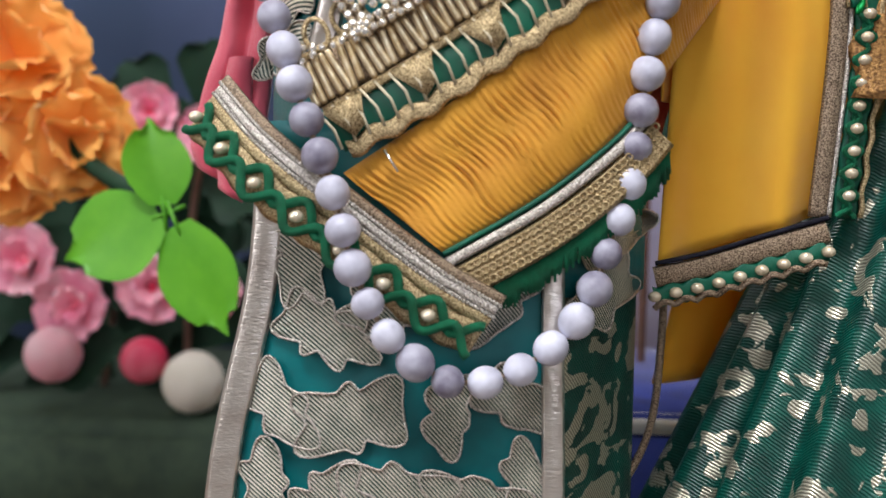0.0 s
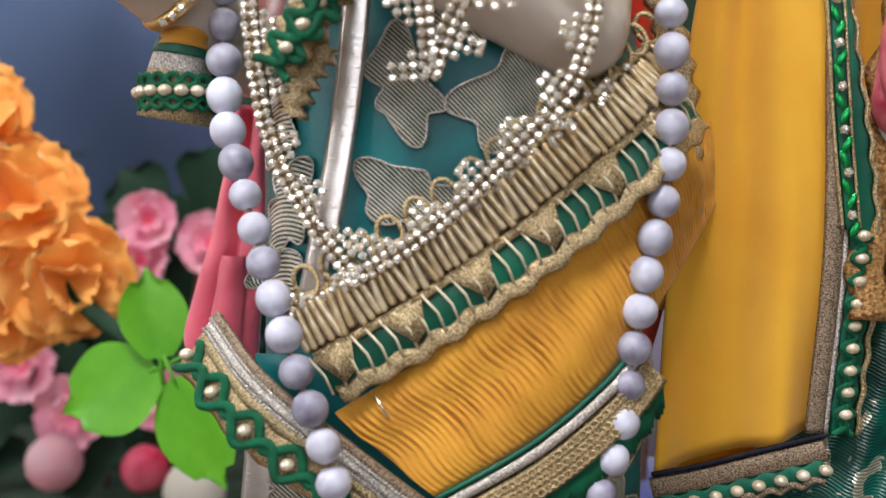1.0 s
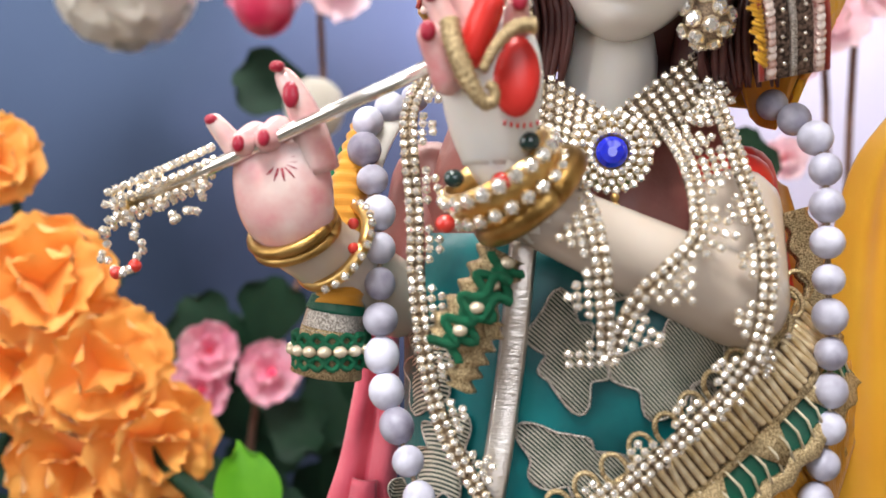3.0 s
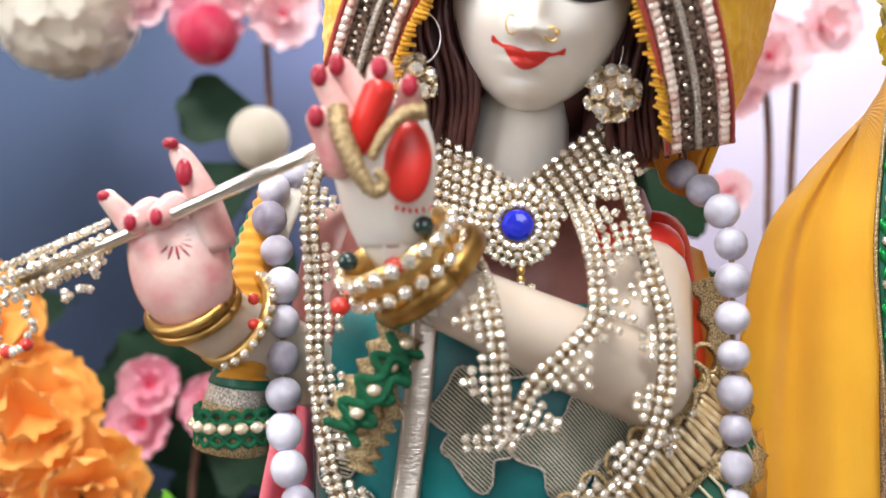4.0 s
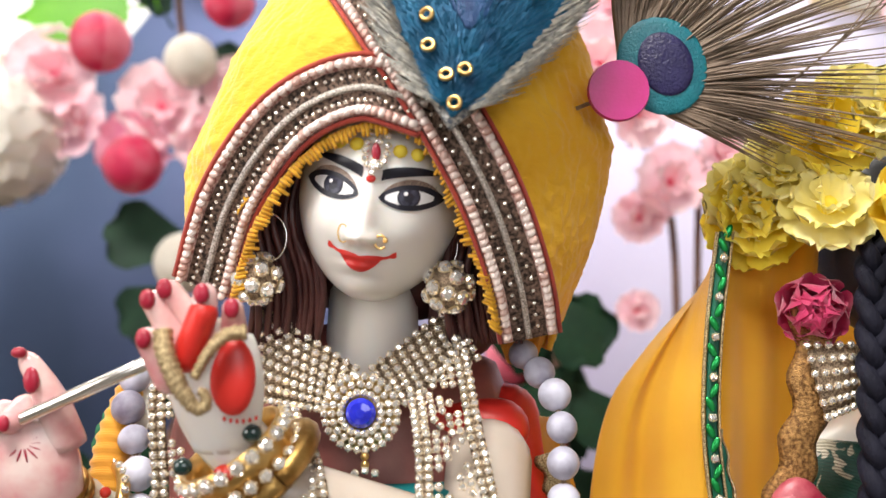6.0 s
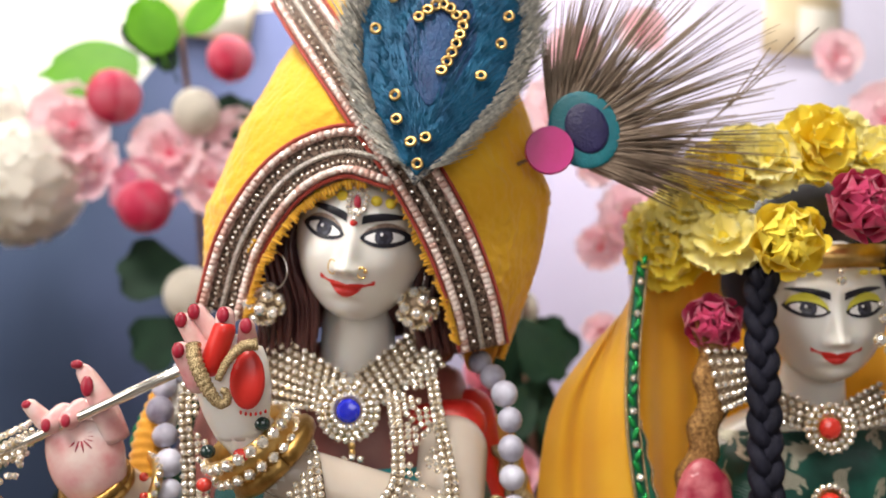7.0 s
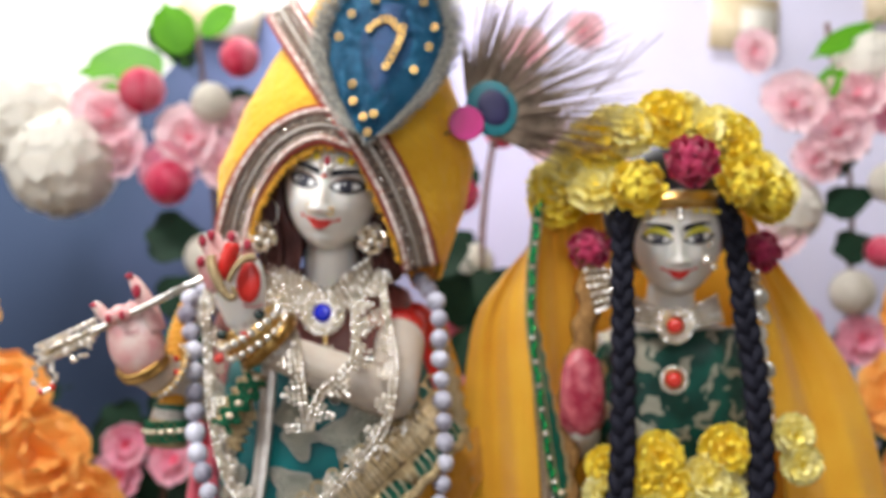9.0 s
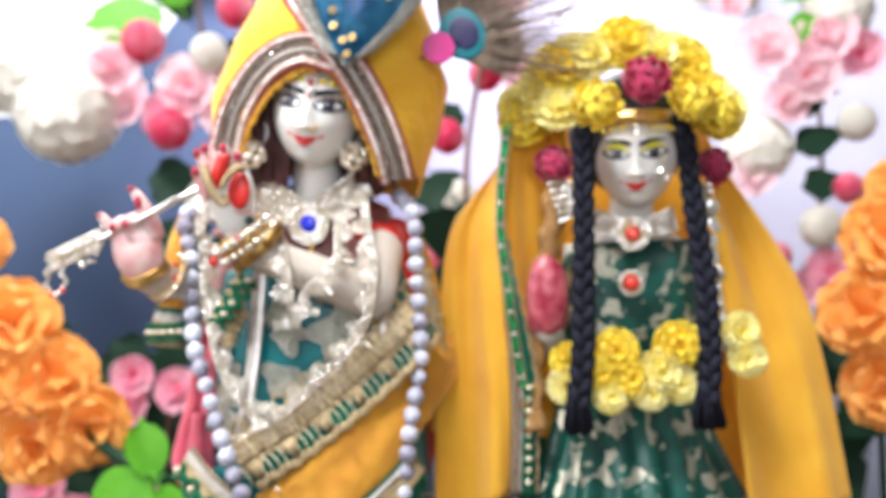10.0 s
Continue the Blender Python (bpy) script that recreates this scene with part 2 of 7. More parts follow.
FEATHER_NET = surface("grey_net", (0.05, 0.06, 0.08), (0.42, 0.40, 0.36), 900, 0.5, metal=0.3, bump=1.0, grain=1500, spread=0.12)
FEATHER_GREY = surface("silver_grey_thread", (0.16, 0.17, 0.17), (0.62, 0.58, 0.50), 500, 0.45, metal=0.4, bump=0.9, grain=1800)
BARB_BROWN = surface("brown_feather_barb", (0.13, 0.09, 0.06), (0.30, 0.22, 0.16), 150, 0.5)
TEAL_FEATHER = surface("teal_feather", (0.0, 0.10, 0.14), (0.005, 0.18, 0.22), 150, 0.35, bump=0.7, grain=1200)
NAVY_FEATHER = surface("navy_feather", (0.008, 0.006, 0.05), (0.02, 0.015, 0.09), 150, 0.35, bump=0.7, grain=1200)
MAGENTA = surface("magenta_foil", (0.46, 0.003, 0.15), (0.56, 0.008, 0.22), 90, 0.35, bump=0.2)
PINK_BEAD = surface("pale_pink_bead", (0.62, 0.36, 0.30), (0.92, 0.78, 0.72), 300, 0.25, metal=0.2, pieces=2.0, spread=0.2)
DARK_BAND = surface("dark_bronze_band", (0.03, 0.02, 0.016), (0.30, 0.20, 0.15), 900, 0.4, metal=0.5, bump=0.9, grain=2600, spread=0.1)
RED_PIPING = weave("red_piping", (0.38, 0.03, 0.02), (0.5, 0.06, 0.03), 200, 2000)
PINK_SEQUIN = surface("pink_sequin_braid", (0.38, 0.13, 0.11), (0.90, 0.68, 0.62), 900, 0.3, spread=0.1, metal=0.4, bump=0.9, grain=2200)


def backdrop_material():
    m, nt, b = nodes_of("blue_lavender_sheet")
    tc = nt.nodes.new("ShaderNodeTexCoord")
    sp = nt.nodes.new("ShaderNodeSeparateXYZ")
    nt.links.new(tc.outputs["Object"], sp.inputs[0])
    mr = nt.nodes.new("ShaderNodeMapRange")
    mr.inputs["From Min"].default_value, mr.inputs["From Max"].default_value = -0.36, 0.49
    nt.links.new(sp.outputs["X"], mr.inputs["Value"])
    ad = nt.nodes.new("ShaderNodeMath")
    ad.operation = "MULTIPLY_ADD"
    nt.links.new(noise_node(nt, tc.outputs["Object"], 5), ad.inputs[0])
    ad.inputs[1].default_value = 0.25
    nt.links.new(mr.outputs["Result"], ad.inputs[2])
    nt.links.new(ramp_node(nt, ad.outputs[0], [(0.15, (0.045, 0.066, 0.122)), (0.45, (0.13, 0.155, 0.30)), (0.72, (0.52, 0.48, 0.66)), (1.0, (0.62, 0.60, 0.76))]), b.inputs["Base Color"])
    b.inputs["Roughness"].default_value = 0.9
    b.inputs["Specular IOR Level"].default_value = 0.2
    bump_node(nt, noise_node(nt, tc.outputs["Object"], 9), 0.2, 0.01, b)
    return m


BACKDROP = backdrop_material()


def thread_material():
    """Woven metallic leaf: fine diagonal ribs of pale gold over dark gaps."""
    m, nt, b = nodes_of("woven_metal_thread")
    v = tex_coords(nt)
    w = nt.nodes.new("ShaderNodeTexWave")
    w.bands_direction = "DIAGONAL"
    w.inputs["Scale"].default_value = 460
    w.inputs["Distortion"].default_value = 3.0
    w.inputs["Detail Scale"].default_value = 30
    nt.links.new(v, w.inputs["Vector"])
    mul = nt.nodes.new("ShaderNodeMath")
    mul.operation = "MULTIPLY_ADD"
    nt.links.new(noise_node(nt, v, 130), mul.inputs[0])
    mul.inputs[1].default_value = 0.9
    mul.inputs[2].default_value = -0.45
    ad = nt.nodes.new("ShaderNodeMath")
    nt.links.new(w.outputs["Fac"], ad.inputs[0])
    nt.links.new(mul.outputs[0], ad.inputs[1])
    nt.links.new(ramp_node(nt, ad.outputs[0], [(0.25, (0.03, 0.07, 0.06)), (0.55, (0.42, 0.40, 0.30)), (0.85, (0.90, 0.87, 0.76))]), b.inputs["Base Color"])
    b.inputs["Metallic"].default_value = 0.7
    b.inputs["Roughness"].default_value = 0.32
    bump_node(nt, w.outputs["Fac"], 0.6, 0.0005, b)
    return m


LEAF_THREAD = thread_material()
TEAL_SATIN = weave("teal_satin", (0.001, 0.075, 0.085), (0.003, 0.17, 0.18), 50, 1100, rough=0.34, bump=0.15, sheen=0.0)


HENNA = surface("crimson_painted_palm", (0.28, 0.015, 0.04), (0.52, 0.13, 0.15), 120, 0.35, spread=0.14)


# ---- shape tools ----
def finish(name, bm, mats, parent=None, smooth=True):
    bmesh.ops.recalc_face_normals(bm, faces=bm.faces)
    me = bpy.data.meshes.new(name)
    bm.to_mesh(me)
    bm.free()
    for m in mats if isinstance(mats, (list, tuple)) else [mats]:
        me.materials.append(m)
    if smooth:
        me.polygons.foreach_set("use_smooth", [True] * len(me.polygons))
    ob = new(name, me)
    ob.parent = parent
    return ob


def part(name, bm, mats, parent, label="", smooth=True):
    return tagged(finish(name, bm, mats, parent, smooth), label)


def thing(name, label, category, group="", kind="", at=(0, 0, 0)):
    ob = new(name)
    ob.empty_display_size = 0.01
    ob.location = at
    return tagged(ob, label, category, group, kind)


def piece(name, mesh, parent, m):
    ob = new(name, mesh)
    ob.parent = parent
    ob.matrix_local = m
    return ob


def spline(pts, n):
    """Catmull-Rom through a few control points, at n + 1 even steps."""
    P = [np.array(p, float) for p in pts]
    P = [2 * P[0] - P[1], *P, 2 * P[-1] - P[-2]]
    fine = []
    for i in range(1, len(P) - 2):
        for u in np.linspace(0, 1, 24, endpoint=False):
            a, b, c, d = P[i - 1:i + 3]
            fine.append(0.5 * (2 * b + (c - a) * u + (2 * a - 5 * b + 4 * c - d) * u * u + (3 * b - a - 3 * c + d) * u ** 3))
    fine.append(P[-2])
    fine = np.array(fine)
    s = np.concatenate([[0], np.cumsum(np.linalg.norm(np.diff(fine, axis=0), axis=1))])
    at = np.linspace(0, s[-1], n + 1)
    return np.stack([np.interp(at, s, fine[:, k]) for k in range(fine.shape[1])], axis=1)


def length_of(pts):
    return float(np.sum(np.linalg.norm(np.diff(spline(pts, 40), axis=0), axis=1)))


def loft(bm, rings, closed=True, caps=True, slot=0):
    rows = [[bm.verts.new(Vector(p)) for p in ring] for ring in rings]
    k = len(rows[0])
    for a, b in zip(rows, rows[1:]):
        for i in range(k if closed else k - 1):
            f = bm.faces.new((a[i], a[(i + 1) % k], b[(i + 1) % k], b[i]))
            f.material_index = slot
    if caps and closed:
        for row in (rows[0], rows[-1]):
            f = bm.faces.new(row)
            f.material_index = slot
    return rows


def tube(bm, pts, radii, seg=10, flat=1.0, slot=0, up=(0, 0, 1)):
    """A round (or flattened) tube along points; radii: one number or one for each point."""
    pts = [Vector(p) for p in pts]
    if not hasattr(radii, "__len__"):
        radii = [radii] * len(pts)
    rings = []
    side = None
    for i, p in enumerate(pts):
        d = (pts[min(i + 1, len(pts) - 1)] - pts[max(i - 1, 0)]).normalized()
        if side is None:
            side = d.cross(Vector(up))
            if side.length < 0.1:
                side = d.cross(Vector((1, 0, 0)))
        side = (side - d * side.dot(d)).normalized()
        other = d.cross(side)
        rings.append([p + radii[i] * (math.cos(a) * side + flat * math.sin(a) * other) for a in [2 * math.pi * j / seg for j in range(seg)]])
    loft(bm, rings, True, True, slot)


def limb(bm, a, b, ra, rb, slot=0, seg=14, flat=1.0, steps=6):
    """A capsule between two points, thick ra at a and rb at b, with rounded ends."""
    a, b = Vector(a), Vector(b)
    d = (b - a).normalized()
    pts, rad = [], []
    for k in range(5):
        w = math.pi / 2 * (0.08 + 0.92 * k / 4)
        pts.append(a - d * ra * math.cos(w)), rad.append(ra * math.sin(w))
    for k in range(1, steps):
        u = k / steps
        pts.append(a.lerp(b, u)), rad.append(ra + (rb - ra) * u)
    for k in range(5):
        w = math.pi / 2 * (1 - 0.92 * k / 4)
        pts.append(b + d * rb * math.cos(w)), rad.append(rb * math.sin(w))
    tube(bm, pts, rad, seg, flat, slot)


def ball(bm, centre, radii, slot=0, u=20, v=12, turn=None):
    if not hasattr(radii, "__len__"):
        radii = (radii, radii, radii)
    m = Matrix.Translation(centre) @ (turn or Matrix.Identity(4)) @ Matrix.Diagonal((*radii, 1))
    made = bmesh.ops.create_uvsphere(bm, u_segments=u, v_segments=v, radius=1, matrix=m)
    for f in {f for vert in made["verts"] for f in vert.link_faces}:
        f.material_index = slot


def box(bm, lo, hi, bevel=0.0, slot=0):
    made = bmesh.ops.create_cube(bm, size=1, matrix=Matrix.Translation([(a + b) / 2 for a, b in zip(lo, hi)]) @ Matrix.Diagonal((*[b - a for a, b in zip(lo, hi)], 1)))
    edges = list({e for v in made["verts"] for e in v.link_edges})
    for f in {f for v in made["verts"] for f in v.link_faces}:
        f.material_index = slot
    if bevel:
        bmesh.ops.bevel(bm, geom=edges, offset=bevel, segments=2, affect="EDGES")


def sheet(bm, edge_a, edge_b, n=40, across=12, thick=0.0012, wave=None, slot=0):
    """Cloth between two edge curves, with thickness and folds: wave(u, v) pushes it towards -y."""
    A, B = spline(edge_a, n), spline(edge_b, n)
    front, back = [], []
    for i in range(n + 1):
        row = []
        for j in range(across + 1):
            v = j / across
            p = A[i] * (1 - v) + B[i] * v
            if wave:
                p = p + np.array([0, -wave(i / n, v), 0])
            row.append(p)
        front.append(row)
        back.append([p + np.array([0, thick, 0]) for p in reversed(row)])
    loft(bm, [f + b for f, b in zip(front, back)], True, True, slot)


def strip(bm, centre, width, thick=0.0015, n=60, ripple=0.0, waves=0, slot=0, facing=(0, -1, 0)):
    """A flat braid of given width along a curve on a surface that faces the given way."""
    C = spline(centre, n)
    nrm = Vector(facing).normalized()
    rings = []
    for i, p in enumerate(C):
        d = Vector(C[min(i + 1, n)] - C[max(i - 1, 0)]).normalized()
        s = d.cross(nrm).normalized() * ((width(i / n) if callable(width) else width) / 2)
        off = ripple * math.sin(2 * math.pi * waves * i / n) * s.normalized() if ripple else Vector((0, 0, 0))
        p = Vector(p) + off
        rings.append([p - s, p - s * 0.7 + nrm * thick, p + s * 0.7 + nrm * thick, p + s])
    loft(bm, rings, True, True, slot)


def ell(cx, cy, rx, ry, z, k=48, power=2.4, wobble=0.0, folds=0, lift=0.0):
    ring = []
    for j in range(k):
        a = 2 * math.pi * j / k
        c, s = math.cos(a), math.sin(a)
        q = (abs(c) ** power + abs(s) ** power) ** (-1 / power)
        q *= 1 + wobble * math.sin(folds * a)
        ring.append((cx + rx * q * c, cy + ry * q * s, z))
    return ring


# ---- the setting ----
def setting():
    def slab(name, lo, hi, mat, label, category, bevel=0.0):
        bm = bmesh.new()
        box(bm, lo, hi, bevel)
        ob = finish(name, bm, mat, None, False)
        return tagged(ob, label, category, "", "structure")

    slab("floor", (-1.3, -1.9, -0.86), (1.5, 1.1, -0.80), FLOOR_TILE, "unseen grey tiled floor closing the room", "floor")
    slab("ceiling", (-1.3, -1.9, 1.7), (1.5, 1.1, 1.76), LOW_BOUNCE_WALL, "unseen beige ceiling closing the room", "ceiling")
    slab("wall_north", (-1.3, 0.90, -0.80), (1.5, 1.00, 1.70), WHITE_WALL, "white painted wall behind the altar", "wall")
    slab("wall_east", (1.4, -1.8, -0.80), (1.5, 0.90, 1.70), LOW_BOUNCE_WALL, "unseen beige side wall closing the room", "wall")

    # out-of-view walls; their window openings are made up to hold the side lights
    def holed(name, axis, at, a0, a1, h0, h1, lo, hi):
        bm = bmesh.new()
        for (p0, p1, q0, q1) in ((lo, a0, -0.80, 1.70), (a1, hi, -0.80, 1.70), (a0, a1, -0.80, h0), (a0, a1, h1, 1.70)):
            if axis == "x":
                box(bm, (at - 0.1, p0, q0), (at, p1, q1))
            else:
                box(bm, (p0, at - 0.1, q0), (p1, at, q1))
        tagged(finish(name, bm, LOW_BOUNCE_WALL, None, False), "unseen beige wall with a made-up window opening", "wall", "", "structure")

    holed("wall_west", "x", -1.2, -1.05, -0.05, 0.3, 1.4, -1.8, 0.90)
    holed("wall_south", "y", -1.8, -0.2, 0.9, 0.4, 1.5, -1.3, 1.5)
    # the sheet taped to the wall
    bm = bmesh.new()
    rows = []
    for i in range(41):
        x = -0.95 + 2.2 * i / 40
        wob = 0.004 * math.sin(5 * x) + 0.002 * math.sin(17 * x)
        top = 0.772 + 0.006 * math.sin(3 * x + 1) - 0.16 / (1 + math.exp((x + 0.28) / 0.028))
        rows.append([(x, 0.886 + wob, 0.0), (x, 0.884 - wob, 0.4), (x, 0.888 + wob, top), (x, 0.890 + wob, top), (x, 0.887 - wob, 0.4), (x, 0.890 + wob, 0.0)])
    loft(bm, rows)
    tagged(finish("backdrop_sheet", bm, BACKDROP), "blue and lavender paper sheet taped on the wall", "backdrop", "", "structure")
    for x, z, a, w in ((-0.198, 0.778, 10, 0.100), (0.420, 0.736, 8, 0.080), (0.60, 0.760, 5, 0.075)):
        ob = thing("tape", "piece of beige tape holding the paper sheet", "tape", "tapes on the wall")
        for name, lo, hi in (("strip", (-w / 2, -0.001, -0.034), (w / 2, 0.001, 0.034)), ("flap", (-0.004, -0.0025, -0.030), (w / 2 - 0.003, -0.0012, 0.020))):
            bm = bmesh.new()
            box(bm, lo, hi, 0.0004)
            part(name, bm, TAPE if name == "strip" else WHITE_PETAL, ob, "" if name == "strip" else "pale folded paper flap")
        ob.matrix_world = pose(x, 0.877, z, -6, a, 0)
    # altar: table with a cloth-covered ledge behind
    table = thing("altar_table", "brown wooden altar table under the statues", "table")
    bm = bmesh.new()
    box(bm, (-0.80, 0.08, -0.03), (0.95, 0.882, 0.0), 0.004)
    part("tabletop", bm, WOOD, table)
    for x in (-0.77, 0.87):
        for y in (0.1, 0.81):
            bm = bmesh.new()
            box(bm, (x, y, -0.80), (x + 0.05, y + 0.05, -0.03), 0.004)
            part("leg", bm, WOOD, table)
    bm = bmesh.new()
    box(bm, (-0.78, 0.57, 0.0), (0.02, 0.87, 0.100), 0.01)
    tagged(finish("ledge", bm, DARK_GREEN), "dark green felt covered ledge behind the statues", "ledge")
    bm = bmesh.new()
    box(bm, (0.2, 0.62, 0.0), (0.93, 0.87, 0.100), 0.01)
    tagged(finish("ledge", bm, DARK_GREEN), "dark green felt covered ledge behind the statues", "ledge")
    bm = bmesh.new()
    box(bm, (0.025, 0.40, 0.0), (0.195, 0.6, 0.155), 0.008)
    box(bm, (0.025, 0.397, 0.147), (0.195, 0.402, 0.158), 0.002, 1)
    tagged(finish("blue_seat", bm, [BLUE_CLOTH, WHITE_PETAL]), "blue velvet covered seat with a pale edge", "seat")
    # square ceiling lamp, out of view, added to light the statues from above
    lamp = thing("ceiling_lamp", "unseen square white ceiling lamp panel, added for light from above", "lamp")
    bm = bmesh.new()
    box(bm, (-0.48, -0.60, 1.64), (0.12, 0.0, 1.70), 0.006)
    part("frame", bm, WHITE_WALL, lamp)
    m, nt, b = nodes_of("lit_panel")
    b.inputs["Emission Color"].default_value = (1, 0.97, 0.92, 1)
    b.inputs["Emission Strength"].default_value = 4
    bm = bmesh.new()
    box(bm, (-0.46, -0.58, 1.628), (0.10, -0.02, 1.638), 0.002)
    part("diffuser", bm, m, lamp, "glowing white diffuser")
    # assumed tube lamp on the wall above, unseen, added to brighten the upper wall
    lamp = thing("tube_lamp", "assumed white tube lamp, out of view on the wall above the altar", "lamp")
    bm = bmesh.new()
    box(bm, (-0.75, 0.855, 1.12), (0.30, 0.90, 1.17), 0.004)
    part("housing", bm, WHITE_WALL, lamp)
    m, nt, b = nodes_of("lit_tube")
    b.inputs["Emission Color"].default_value = (1, 0.97, 0.9, 1)
    b.inputs["Emission Strength"].default_value = 6
    bm = bmesh.new()
    tube(bm, [(-0.73, 0.835, 1.13), (0.28, 0.835, 1.13)], 0.013, 12)
    part("tube", bm, m, lamp)


setting()


# ---- the flute-playing statue ----
def torso_y(x, z, off=0.0):
    """Front of the dressed body of the first statue."""
    u = min(abs(x - 0.005) / 0.072, 0.98)
    return 0.315 - 0.069 * (1 - u ** 2.6) ** (1 / 2.6) + 0.05 * max(0.0, z - 0.36) - off


HEAD1 = Matrix.Translation((0.0146, 0.2655, 0.4745)) @ pose(0, 0, 0, 6, 11.5, -3.5)


def head_w(z):
    """Half width of a head at a height: full at the temples, with a rounded jaw."""
    u = min(1.0, abs(z) / 0.033)
    if z >= 0:
        return 0.0258 * math.sqrt(max(0.0, 1 - u * u))
    return 0.0258 * (1 - 0.24 * u ** 1.5) * math.sqrt(max(0.0, 1 - u ** 2.6))


def relief(x, z):
    """How far the features stand out of the plain front of a head."""
    g = lambda v, w: math.exp(-(v / w) ** 2)
    t = min(1.0, max(0.0, (0.0070 - z) / 0.0190))
    bridge = (0.0012 + 0.0052 * t ** 1.4) * g(x, 0.0022 + 0.0014 * t) * (1 if z > -0.0118 else g(z + 0.0118, 0.0022)) * min(1.0, max(0.0, (0.012 - z) / 0.006))
    tip = 0.0021 * g(x, 0.0026) * g(z + 0.0116, 0.0026)
    wings = 0.0031 * g(abs(x) - 0.0037, 0.0017) * g(z + 0.0121, 0.0022)
    under = -0.0010 * g(abs(x) - 0.0021, 0.0011) * g(z + 0.0147, 0.0009)
    philtrum = -0.0004 * g(x, 0.0012) * g(z + 0.0157, 0.0016)
    upper = 0.0014 * g(x, 0.0055) * g(z + 0.0178, 0.0014)
    lower = 0.0022 * g(x, 0.0046) * g(z + 0.0208, 0.0018)
    crease = -0.0008 * g(x, 0.0065) * g(z + 0.0190, 0.0006)
    dip = -0.0009 * g(x, 0.006) * g(z + 0.0240, 0.0014)
    chin = 0.0026 * g(x, 0.0065) * g(z + 0.0285, 0.0034)
    cheek = 0.0012 * g(abs(x) - 0.0125, 0.0060) * g(z + 0.0095, 0.0065)
    socket = -0.0019 * g(abs(x) - 0.0112, 0.0075) * g(z - 0.0036, 0.0040)
    ball_of_eye = 0.0013 * g(abs(x) - 0.0112, 0.0052) * g(z - 0.0018, 0.0028)
    brow = 0.0009 * g(abs(x) - 0.0105, 0.0085) * g(z - 0.0092, 0.0026)
    return bridge + tip + wings + under + philtrum + upper + lower + crease + dip + chin + cheek + socket + ball_of_eye + brow


def head_r(x, z):
    """Front of a head in its own axes."""
    w = max(head_w(z), 1e-5)
    deep = 0.0265 * math.sqrt(max(0.0, 1 - min(1.0, abs(z) / 0.033) ** 2.4))
    return -deep * math.sqrt(max(0.0, 1 - min(1.0, abs(x) / w) ** 2)) - relief(x, z)


